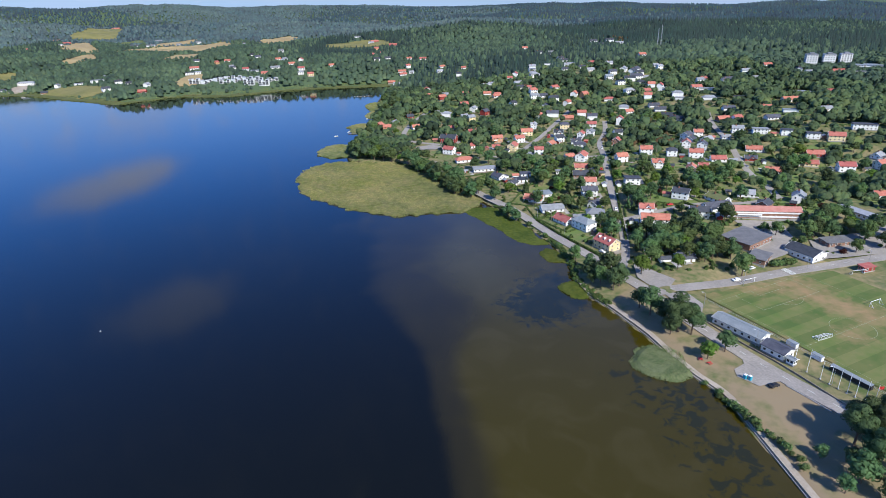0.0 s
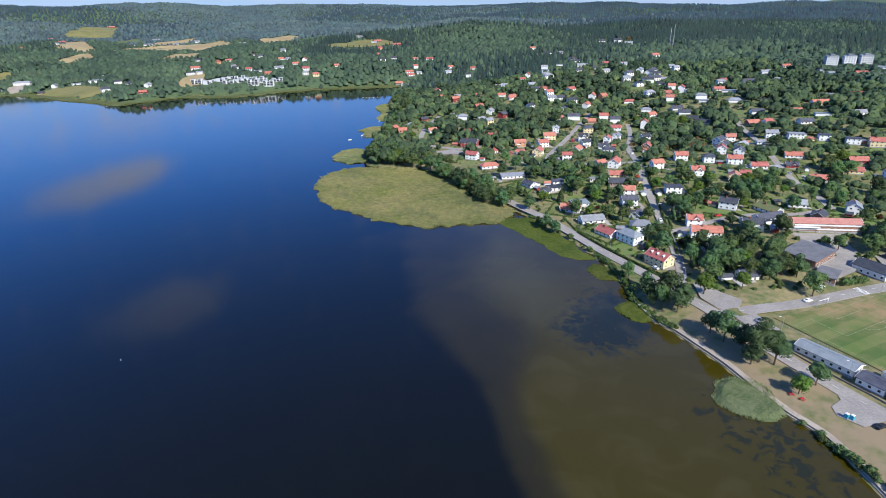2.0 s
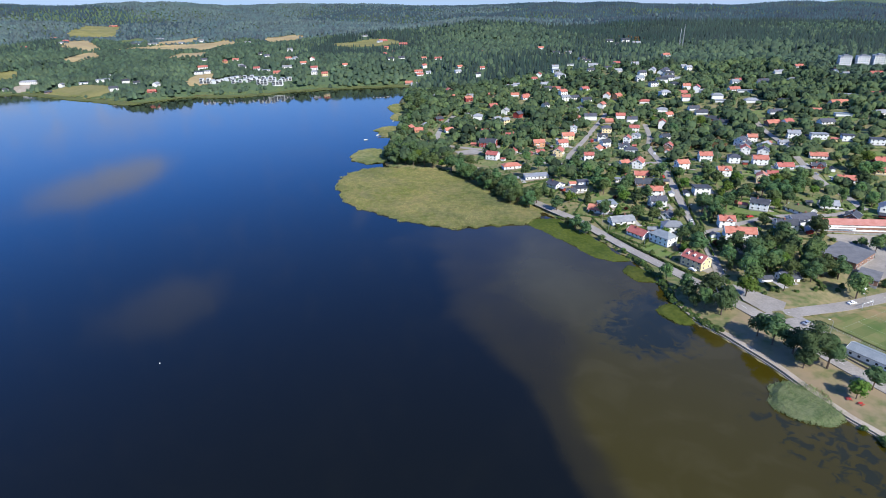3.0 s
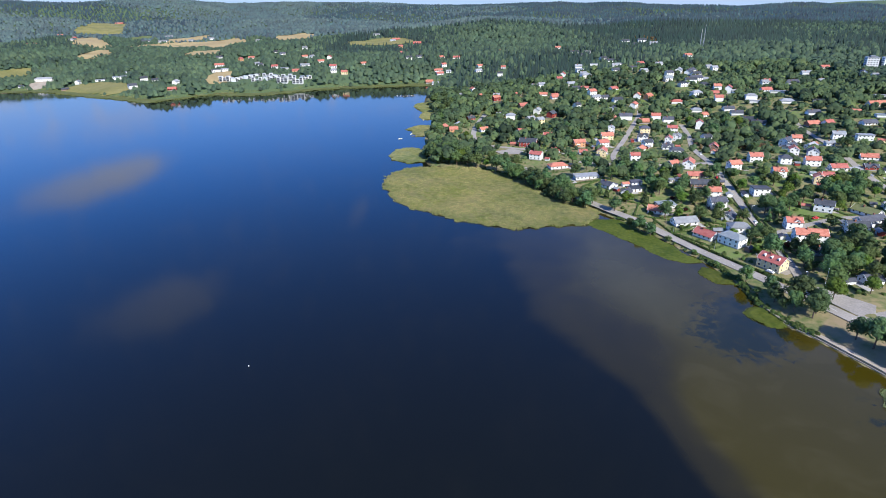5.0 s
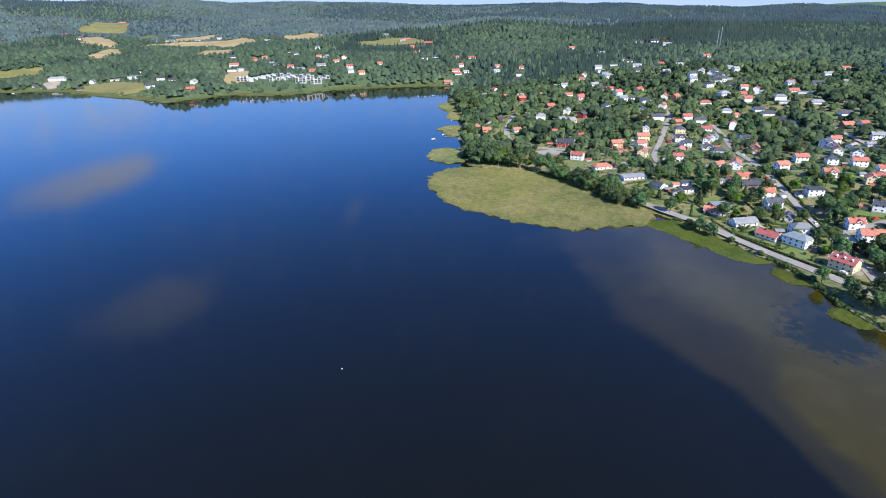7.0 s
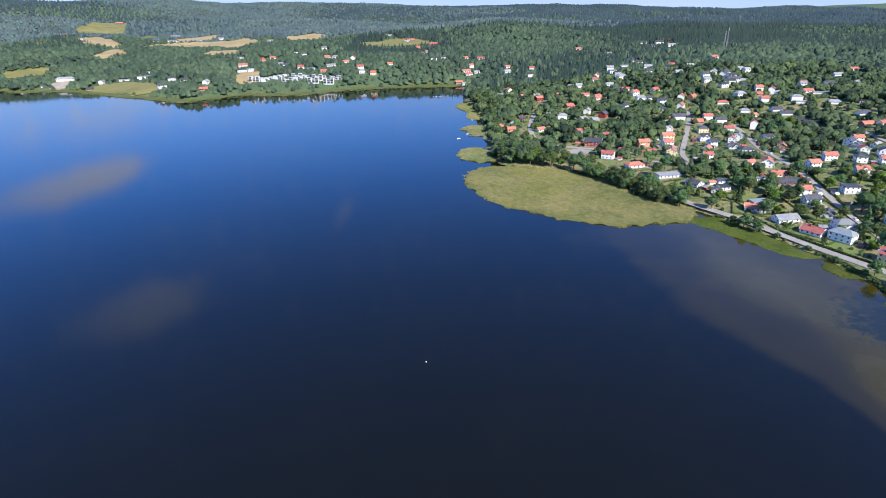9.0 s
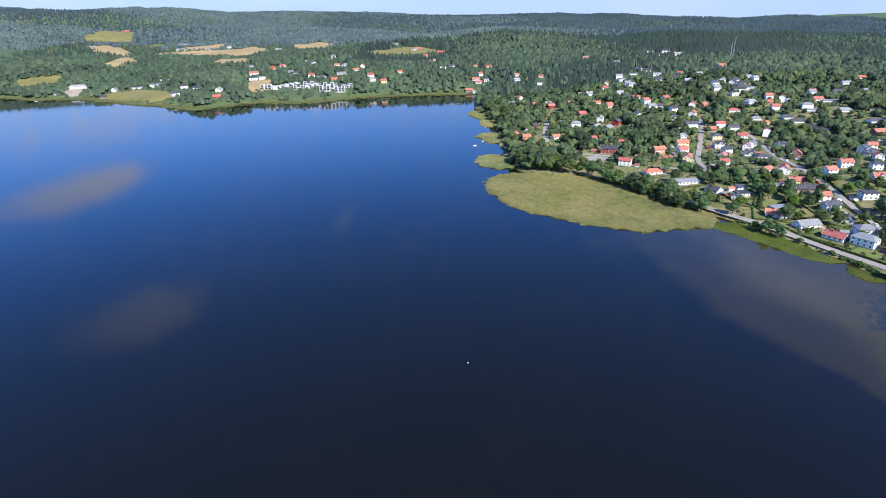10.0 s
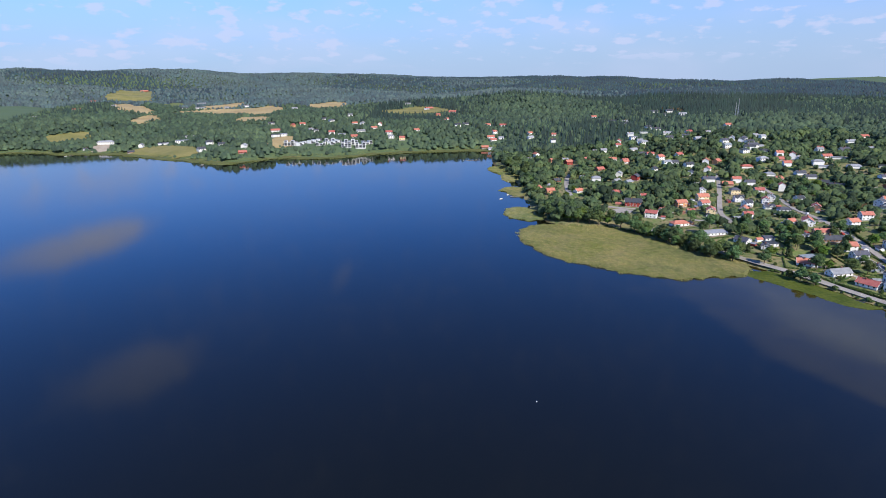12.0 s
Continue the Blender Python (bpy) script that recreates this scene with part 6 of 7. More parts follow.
def lamp_post(x, y, tall=8.0, turn=0):
    root = tagged(new("street_lamp"), "grey steel street lamp on a tall post", "street lamp", "street lamps")
    child("post", Shape().tube((0, 0, -0.3), (0, 0, tall), 0.1, 0.06, 7).mesh("post", "metal"), root)
    child("arm", Shape().tube((0, 0, tall - 0.05), (1.4, 0, tall + 0.25), 0.05, 0.04, 6).mesh("arm", "metal"), root)
    child("head", Shape().box(1.2, -0.16, tall + 0.16, 2.0, 0.16, tall + 0.32).mesh("head", "white"), root)
    root.matrix_basis = pose(x, y, height(x, y), 0, 0, turn)


for x, y, a in ((146, 190, 150), (130, 218, 150), (120, 250, 150), (107, 293, 200), (98, 306, 210), (84, 330, 210), (71, 354, 210), (57, 383, 210), (106, 345, 0), (115, 402, 0), (126, 470, 0), (137, 540, 0), (150, 274, 100), (190, 288, 100), (228, 296, 100)):
    lamp_post(x, y, 8.0, a)


def utility_pole(x, y, tall=9.5):
    root = tagged(new("utility_pole"), "weathered wooden utility pole between gardens", "utility pole", "utility poles")
    child("pole", Shape().tube((0, 0, -0.5), (0, 0, tall), 0.15, 0.1, 7).mesh("pole", "wood"), root)
    child("crossarm", Shape().box(-0.8, -0.06, tall - 0.6, 0.8, 0.06, tall - 0.48).mesh("crossarm", "wood"), root)
    root.matrix_basis = pose(x, y, height(x, y))


for x, y in ((35, 436), (55, 392), (62, 412), (88, 505), (100, 420), (84, 556), (150, 470), (158, 455), (175, 500), (196, 545), (-40, 660), (-60, 740), (10, 640), (120, 610), (205, 640), (65, 372)):
    utility_pole(x, y)

# ---- school, club house and other long buildings ----


def long_building(x, y, turn, L, W, n, roof, wall, form, label, category="building", pitch=0.36):
    ob = build_house(L, W, n, roof, wall, form, False, True, pitch)
    ob.name = "building"
    ob.matrix_basis = pose(x, y, height(x, y) + 0.25, 0, 0, turn)
    HOUSE_PLACES.append((x, y, min(L, 26), W))
    tagged(ob, label, category)
    return ob


long_building(128.3, 229.4, 122.2, 23, 7.6, 1.2, "u", "w", "g", "long low white club house with a grey metal roof", "club house")
long_building(136.2, 212.3, 120, 10, 7.4, 1.2, "d", "w", "g", "low white building with a dark roof beside the road")
long_building(138.2, 204.6, 120, 3, 2.6, 1, "u", "w", "g", "small grey-roofed shed by the fence", "shed")
SCHOOL = long_building(201, 362.5, -8.5, 44, 10, 2, "s", "b", "g", "long two-storey brick school with a red tiled roof", "school")
school_band = Shape().box(-22.5, -5.2, 1.0, 22.5, -5.12, 2.0).box(-22.5, -5.2, 3.6, 22.5, -5.12, 4.6).mesh("facade_band", "white")
child("facade_band", school_band, SCHOOL, "white band across the brick facade")
long_building(174, 325.5, 36, 24, 18, 1.5, "k", "b", "f", "large low brick school hall with a dark flat roof", "school")
long_building(171.5, 302.5, 48, 13, 9, 1.2, "k", "b", "f", "low brick annex with a dark flat roof", "school")
long_building(200.5, 309, 117.5, 17, 12.2, 1.5, "d", "w", "g", "long white hall with a dark blue-grey roof")
long_building(226, 323, 10, 16, 8, 1, "k", "b", "f", "low brown shed with a flat grey roof", "shed")
long_building(222, 288.5, 15, 7, 4, 1, "r", "R", "f", "small red shed with a red roof by the pitch", "shed")
long_building(262, 362, 110, 26, 9, 1, "g", "w", "f", "long low building with a flat grey roof")


def tower_block(x, y, turn):
    root = tagged(new("apartment_tower"), "tall white apartment tower with many windows among trees", "apartment building", "apartment towers")
    child("wall", Shape().box(-7.6, -8, -3, 7.6, 8, 17.2).mesh("wall", "wall_w"), root)
    child("roof", Shape().box(-7.9, -8.3, 17.2, 7.9, 8.3, 17.7).box(-3, -4, 17.7, 3, 4, 19.7).mesh("roof", "roof_g"), root)
    for k in range(6):
        for px in (-5.4, -1.8, 1.8, 5.4):
            window(root, px, -8.03, 1.6 + 2.85 * k, 1.8, 1.4, 0, False)
        for py in (-4.5, 0, 4.5):
            child("balcony", Shape().box(-8.5, py - 1.5, 0.4 + 2.85 * k, -7.62, py + 1.5, 1.5 + 2.85 * k).mesh("balcony", "roof_g"), root)
    root.matrix_basis = pose(x, y, height(x, y), 0, 0, turn)
    HOUSE_PLACES.append((x, y, 26, 16))


for x, y, a in ((543, 934, -20), (572, 938, -20), (602, 946, -20)):
    tower_block(x, y, a)
long_building(600, 880, -30, 40, 16, 2, "u", "w", "f", "large pale blue-grey building behind trees")


def terrace(x, y, turn, bays, n=3):
    root = tagged(new("terraced_block"), "white modern terraced apartment block near the lake", "apartment building", "white terraced blocks")
    for i in range(bays):
        z = 2.9 * (n - (i % 2))
        child("bay", Shape().box(i * 6.2, -5 + (i % 2), -2, i * 6.2 + 6, 5, z).box(i * 6.2 - 0.1, -5.2 + (i % 2), z, i * 6.2 + 6.1, 5.1, z + 0.3).mesh("bay", "wall_w"), root)
        child("roof", Shape().box(i * 6.2 + 0.2, -4.8 + (i % 2), z + 0.3, i * 6.2 + 5.8, 4.8, z + 0.36).mesh("roof", "roof_g"), root)
        for k in range(n - (i % 2)):
            window(root, i * 6.2 + 3, -5.03 + (i % 2), 1.6 + 2.9 * k, 4.6, 2.0, 0, False)
            child("balcony", Shape().box(i * 6.2 + 0.6, -6.3 + (i % 2), 0.2 + 2.9 * k, i * 6.2 + 5.4, -5.02 + (i % 2), 0.4 + 2.9 * k).box(i * 6.2 + 0.6, -6.3 + (i % 2), 0.4 + 2.9 * k, i * 6.2 + 5.4, -6.2 + (i % 2), 1.2 + 2.9 * k).mesh("balcony", "roof_g"), root)
    root.matrix_basis = pose(x, y, height(x, y), 0, 0, turn)
    HOUSE_PLACES.append((x + bays * 3.1 * math.cos(radians(turn)), y + bays * 3.1 * math.sin(radians(turn)), bays * 6.2, 10))


for x, y, a, b, n in ((-496, 1108, 5, 4, 3), (-470, 1102, 70, 5, 2), (-452, 1118, 60, 5, 2), (-436, 1100, 10, 3, 2), (-424, 1128, 15, 4, 2), (-412, 1102, 60, 5, 2), (-388, 1092, 5, 3, 3), (-384, 1110, 10, 4, 3), (-362, 1096, 5, 3, 3), (-352, 1118, 30, 3, 2)):
    terrace(x, y, a, b, n)


def mast(x, y, tall):
    root = tagged(new("radio_mast"), "slender steel lattice radio mast rising from forest", "mast", "radio masts")
    for a in range(3):
        c, s = math.cos(a * 2.094), math.sin(a * 2.094)
        child("leg", Shape().tube((c * 1.6, s * 1.6, -1), (c * 0.5, s * 0.5, tall), 0.25, 0.18, 4).mesh("leg", "metal"), root)
    b = Shape()
    for k in range(12):
        u, w = k / 12, (k + 1) / 12
        for a in range(3):
            r0, r1 = 1.6 - 1.1 * u, 1.6 - 1.1 * w
            b.tube((math.cos(a * 2.094) * r0, math.sin(a * 2.094) * r0, tall * u), (math.cos((a + 1) * 2.094) * r1, math.sin((a + 1) * 2.094) * r1, tall * w), 0.1, 0.1, 3)
    child("bracing", b.mesh("bracing", "metal"), root)
    child("antenna", Shape().tube((0, 0, tall - 2), (0, 0, tall + 4), 0.3, 0.2, 5).mesh("antenna", "white"), root)
    root.matrix_basis = pose(x, y, height(x, y))


mast(392, 1190, 36)
mast(401, 1198, 42)

# ---- fields ----
for out, mat, label in (
        ([(-924, 1620), (-946, 1788), (-858, 1875), (-788, 1872), (-728, 1914), (-661, 1820), (-663, 1755), (-686, 1686), (-737, 1701), (-857, 1715)], "field", "ripe golden corn field between woods"),
        ([(-695, 1440), (-700, 1600), (-652, 1589), (-610, 1420), (-661, 1400)], "field", "narrow golden corn field"),
        ([(-617, 1950), (-540, 1990), (-490, 1930), (-500, 1850), (-596, 1870)], "field", "brown stubble field by the forest"),
        ([(-935, 1420), (-955, 1545), (-924, 1560), (-895, 1475), (-900, 1410)], "field", "small stubble field"),
        ([(-1333, 2101), (-1254, 2080), (-1027, 1720), (-970, 1650), (-970, 1580), (-1021, 1616), (-1095, 1677)], "field", "stubble field on a slope"),
        ([(-1457, 2265), (-1484, 2580), (-1439, 2664), (-1292, 2328), (-1317, 2277), (-1396, 2290)], "meadow", "pale dry meadow in the hills"),
        ([(-1149, 2060), (-1164, 2260), (-1070, 2096), (-1050, 1920)], "lawn", "green meadow among fields"),
        ([(-1030, 1235), (-1012, 1290), (-960, 1310), (-950, 1265), (-993, 1232)], "meadow", "green meadow beside the woods"),
        ([(-790, 1105), (-800, 1150), (-751, 1165), (-668, 1117), (-640, 1070), (-670, 1052), (-737, 1090)], "meadow", "lakeside lawn by white houses"),
        ([(-360, 1670), (-274, 1757), (-198, 1728), (-168, 1624), (-256, 1640), (-318, 1640)], "meadow", "pale pasture by red barns"),
        ([(-530, 1110), (-530, 1199), (-498, 1197), (-484, 1095)], "field", "bare yellow slope by the lake"),
        ([(-940, 1850), (-960, 2000), (-880, 2040), (-820, 1960), (-860, 1890)], "field", "golden field behind the farm")):
    patch("field", out, mat, 0.8, 9.0, label)
    OPEN_GROUND.append(np.array(out, float))
patch("sand_court", [(-875, 1145), (-904, 1206), (-875, 1212), (-849, 1150)], "gravel", 0.4, 4.0, "pale sand court near the far shore", "court", 1)
OPEN_GROUND.append(np.array([(-875, 1145), (-904, 1216), (-875, 1212), (-849, 1150)], float))


# ---- reeds ----
def frayed(x, y, amount):
    """Wavers places to and fro, for outlines that are not smooth."""
    wx = np.sin(x / 5.1 + 1.3 * np.sin(y / 7.3)) + 0.6 * np.sin(y / 2.3 + x / 3.1) 
    wy = np.cos(y / 4.7 + 1.1 * np.sin(x / 6.1)) + 0.6 * np.cos(x / 2.1 - y / 2.9) 
    return x + amount * wx, y + amount * wy


def reed_tone(x, y, out):
    """Low where the reeds are green or thin, high where they are dry and pale."""
    d = line_distance(x, y, out, True)
    belt = np.exp(-((d - 26 - 5 * np.sin(x / 21)) / 8) ** 2) * (0.5 + 0.5 * np.sin(x / 37 + 1.2))
    streaks = np.sin((0.8 * x + y) / 3.1 + 2.2 * np.sin(x / 9)) * np.sin(x / 5.3 - y / 17)
    return np.clip(0.56 + 0.14 * roll(x * 3 + 90, y * 3) * 0.5 + 0.1 * streaks - 0.3 * belt - 0.16 * np.exp(-d / 6), 0, 1)


def reeds(name, outline, mat, tall, gap, label, seed, wide=0.32):
    rs = np.random.default_rng(seed)
    out = rounded(outline, 5, True)
    # ragged rim
    c = out.mean(0)
    out = c + (out - c) * (1 + 0.03 * np.sin(np.arange(len(out)) * 2.1) + 0.006 * rs.normal(size=len(out)))[:, None]
    lo, hi = out.min(0), out.max(0)
    n = int((hi[0] - lo[0]) * (hi[1] - lo[1]) / gap ** 2)
    x, y = rs.uniform(lo[0], hi[0], n), rs.uniform(lo[1], hi[1], n)
    fray = 0.035 * min(40.0, math.sqrt((hi[0] - lo[0]) * (hi[1] - lo[1])))
    ok = inside(*frayed(x, y, fray), out)
    open_water = np.sin(x / 17 + 2 * np.sin(y / 23)) * np.sin(y / 12 + np.sin(x / 9)) > 0.86
    ok &= ~(open_water & (rs.random(n) < 0.7))
    x, y = x[ok], y[ok]
    n = len(x)
    z = np.maximum(land(x, y), -0.1)
    rim = np.clip(line_distance(x, y, out, True) / 2.5, 0.5, 1)
    clump = 0.9 + 0.14 * np.sin(x / 11 + np.sin(y / 13)) * np.cos(y / 9) + 0.13 * np.sin(x / 1.9 + 2 * np.sin(y / 3.3)) * np.cos(y / 2.1 + x / 5) + 0.06 * np.sin(x / 3.1 + 2 * np.sin(y / 4.3)) * np.cos(y / 2.7 + x / 8)
    h = tall * rim * clump * rs.uniform(0.86, 1.1, n)
    a = rs.uniform(0, math.pi, n)
    cx, cy = np.cos(a) * wide * 0.5, np.sin(a) * wide * 0.5
    lean = rs.normal(0, 0.16, (n, 2)) * h[:, None]
    v = np.stack([np.stack([x - cx, y - cy, z - 0.1], -1), np.stack([x + cx, y + cy, z - 0.1], -1), np.stack([x + lean[:, 0], y + lean[:, 1], z + h], -1)], 1)
    g = np.cross(v[:, 1] - v[:, 0], v[:, 2] - v[:, 0])
    back = g @ np.array([0.35, -0.9, 0.2]) < 0
    v[back] = v[back][:, ::-1]
    soft = np.array([(0.1, -0.35, 0.9)]) + 0.15 * rs.normal(size=(n, 3))
    soft /= np.linalg.norm(soft, axis=1)[:, None]
    me = outward(big_mesh(name, v.reshape(-1, 3), np.arange(3 * n).reshape(-1, 3), mat), np.repeat(soft, 3, 0))
    attribute(me, "tone", np.repeat(reed_tone(x, y, out) + 0.1 * rs.normal(size=n), 3))
    tagged(new(name, me), label, "reeds", kind="stuff")


def mat_sheet(name, outline, mat, z, step, label):
    out = rounded(outline, 5, True)
    lo, hi = out.min(0), out.max(0)
    X, Y = np.meshgrid(np.arange(lo[0], hi[0] + step, step), np.arange(lo[1], hi[1] + step, step))
    fray = 0.035 * min(40.0, math.sqrt((hi[0] - lo[0]) * (hi[1] - lo[1])))
    keep = inside(*frayed(X, Y, fray), out)
    rim = np.clip(line_distance(X, Y, out, True) / 3, 0.1, 1)
    Z = z * rim + 0.1 * np.sin(X * 1.7 + 2 * np.sin(Y)) * np.cos(Y * 1.3)
    i = np.arange(X.size).reshape(X.shape)
    cell = keep[:-1, :-1] & keep[1:, :-1] & keep[:-1, 1:] & keep[1:, 1:]
    f = np.stack([i[:-1, :-1], i[:-1, 1:], i[1:, 1:], i[1:, :-1]], -1)[cell]
    used, inv = np.unique(f, return_inverse=True)
    v = np.stack([X.ravel(), Y.ravel(), Z.ravel()], -1)[used]
    me = big_mesh(name, v, inv.reshape(-1, 4), mat)
    attribute(me, "tone", reed_tone(v[:, 0], v[:, 1], out))
    tagged(new(name, me), label, "reeds", kind="stuff")


BED = [(6, 404), (-20, 400), (-45, 398), (-76, 413), (-106, 436), (-129, 461), (-140, 490), (-145, 512), (-142, 531), (-130, 551), (-108, 559), (-84, 552), (-56, 545), (-26, 516), (2, 468), (22, 436)]
reeds("reed_bed", BED, "reed", 1.9, 0.42, "broad bed of yellow-green reeds in the shallow bay", 3)
mat_sheet("reed_litter", BED, "reed", 0.8, 1.5, "mat of reed litter between the stems")
for out, mat, tall, label in (
        ([(-108, 578), (-128, 573), (-147, 600), (-143, 622), (-132, 634), (-116, 628), (-108, 600)], "reed", 1.8, "small reed bed off the wooded point"),
        ([(-138, 728), (-123, 748), (-103, 738), (-104, 698), (-119, 687), (-127, 700), (-131, 716)], "reed", 1.8, "reeds by the jetty"),
        ([(-136, 900), (-120, 912), (-98, 880), (-100, 800), (-117, 784), (-125, 812), (-121, 838), (-133, 866)], "reed", 1.8, "reeds along the bay"),
        ([(6, 406), (18, 415), (31, 411), (40, 393), (56, 349), (57, 337), (43, 342), (31, 360), (18, 383)], "reed_green", 0.4, "green water plants along the bank"),
        ([(50, 325), (55, 334), (62, 331), (66, 320), (64, 311), (55, 313)], "reed_green", 0.8, "green water plants along the bank"),
        ([(54, 280), (60, 287), (67, 287), (71, 273), (67, 267), (58, 270)], "reed_green", 1.4, "green reeds along the bank"),
        ([(74, 210), (83, 222), (92, 219), (98, 204), (95, 197), (86, 196), (78, 200)], "reed_grey", 2.6, "dense clump of tall grey-green reeds at the bank")):
    reeds("reed_bed", out, mat, tall, 0.42, label, len(out) + int(tall * 10))
    mat_sheet("reed_litter", out, mat, tall * 0.6, 0.9, "mat of plant litter between the stems")
far_rim = [(-120, 1090), (-200, 1085), (-307, 1068), (-384, 1026), (-430, 1018), (-489, 1030), (-520, 1005), (-569, 972), (-640, 1010), (-700, 1040), (-757, 1075),
           (-830, 1112), (-925, 1122), (-998, 1155), (-1062, 1150), (-1200, 1080)]
FAR_REEDS = far_rim + [(-1200, 1112), (-1062, 1180), (-998, 1180), (-925, 1156), (-830, 1152), (-757, 1118), (-700, 1074), (-640, 1050), (-569, 1010), (-520, 1036), (-489, 1062), (-430, 1058), (-384, 1064), (-307, 1104), (-200, 1122), (-110, 1135), (-100, 1060)]
reeds("reed_fringe", FAR_REEDS, "reed_far", 1.5, 1.2, "green belt of reeds along the far shore", 21, 0.6)
mat_sheet("reed_litter", FAR_REEDS, "reed_far", 0.9, 4.0, "mat of plant litter in the far reed belt")


# ---- jetties, boats, buoy ----
def jetty(x, y, turn, length):
    root = tagged(new("jetty"), "grey weathered wooden jetty over the water", "jetty", "jetties")
    plank = Shape().box(0, -0.9, 0.5, 0.28, 0.9, 0.56).mesh("plank", "wood")
    for i in range(int(length / 0.32)):
        child("plank", plank, root).matrix_basis = pose(i * 0.32, 0, 0)
    for i in range(int(length / 4) + 1):
        for sy in (-0.8, 0.8):
            child("pile", Shape().tube((i * 4, sy, -1.5), (i * 4, sy, 0.9), 0.1, 0.1, 6).mesh("pile", "wood"), root)
    for sy in (-0.75, 0.75):
        child("beam", Shape().box(0, sy - 0.07, 0.36, length, sy + 0.07, 0.5).mesh("beam", "wood"), root)
    root.matrix_basis = pose(x, y, 0, 0, 0, turn)


def boat(x, y, turn, length=4.5, colour="white"):
    root = tagged(new("rowing_boat"), "small white open boat moored on the lake", "boat", "moored boats")
    n = 9
    rows = []
    for i in range(n):
        u = i / (n - 1)
        w = 0.8 * (1 - (1 - u) ** 2.6) if u < 1 else 0.8
        w = max(w, 0.04)
        x0 = -length / 2 + length * u
        rows += [(x0, -w, 0.5 + 0.15 * (1 - u)), (x0, -w * 0.7, -0.08), (x0, w * 0.7, -0.08), (x0, w, 0.5 + 0.15 * (1 - u))]
    f = [(i * 4 + j, i * 4 + j + 1, i * 4 + j + 5, i * 4 + j + 4) for i in range(n - 1) for j in range(3)] + [(n * 4 - 4, n * 4 - 3, n * 4 - 2, n * 4 - 1)]
    child("hull", mesh_of("hull", rows, f, "white"), root)
    for u in (-0.1, 0.25):
        child("thwart", Shape().box(length * u, -0.7, 0.26, length * u + 0.3, 0.7, 0.32).mesh("thwart", "wood"), root)
    root.matrix_basis = pose(x, y, 0.02, 0, 0, turn)


jetty(-112, 690, 185, 17)
jetty(-112, 722, 170, 12)
jetty(-556, 1010, 250, 14)
jetty(-893, 1128, 240, 18)
jetty(-140, 985, 190, 22)
for x, y, a in ((-141, 678, 30), (-119, 782, 80), (-163, 983, 95), (-157, 979, 92), (-151, 982, 88), (-145, 985, 95), (-168, 986, 90), (-561, 1000, 30), (-905, 1110, 20), (-508, 1040, 10), (-130, 700, 60)):
    boat(x, y, a)
buoy = tagged(new("buoy"), "small white mooring buoy floating on dark water", "buoy")
child("float", Shape().tube((0, 0, -0.2), (0, 0, 0.2), 0.2, 0.3, 10).tube((0, 0, 0.2), (0, 0, 0.4), 0.3, 0.12, 10).mesh("float", "white"), buoy)
child("ring", Shape().tube((0, 0, 0.4), (0, 0, 0.6), 0.06, 0.06, 6).mesh("ring", "metal"), buoy)
buoy.matrix_basis = pose(-176, 244, 0)

SHEDS = {}


def shed(x, y, turn, L, W, wall, roof):
    key = (L, W, wall, roof)
    z = min(height(x + a, y + b) for a, b in ((0, 0), (L / 2, 0), (-L / 2, 0), (0, W / 2), (0, -W / 2)))
    m = pose(x, y, z, 0, 0, turn)
    if key in SHEDS:
        return copy_thing(SHEDS[key], m)
    ob = SHEDS[key] = tagged(new("shed"), f"small {WALL_WORDS[wall]} garden shed with a {ROOF_WORDS[roof]} roof", "shed", "garden sheds and garages")
    e = W / 2
    child("wall", Shape().add([(-L / 2, -e, -1), (L / 2, -e, -1), (L / 2, e, -1), (-L / 2, e, -1), (-L / 2, -e, 2.3), (L / 2, -e, 2.3), (L / 2, e, 2.3), (-L / 2, e, 2.3), (-L / 2, 0, 2.3 + e * 0.5), (L / 2, 0, 2.3 + e * 0.5)],
                              [(0, 1, 5, 4), (2, 3, 7, 6), (1, 2, 6, 9, 5), (3, 0, 4, 8, 7)]).mesh("wall", "wall_" + wall), ob)
    child("roof", roof_mesh(L, W, 2.3, e * 0.5, "g", "roof_" + roof), ob)
    child("door", Shape().box(-L * 0.3, -e - 0.05, 0.1, L * 0.1, -e + 0.02, 2.0).mesh("door", "white"), ob)
    ob.matrix_basis = m
    return ob


# ground of the gardens, plot by plot
near, tint = np.full(GX.shape, 1e9), np.zeros(GX.shape)
for k, (x, y, turn, L, W) in enumerate(PLOTS):
    d = np.hypot(GX - x, GY - y)
    tint = np.where(d < near, 0.16 + 0.11 * (k * 7 % 5), tint)
    near = np.minimum(near, d)
attribute(ground.data, "garden", np.where((near < 22) & in_town, tint, 0.2 * in_town))

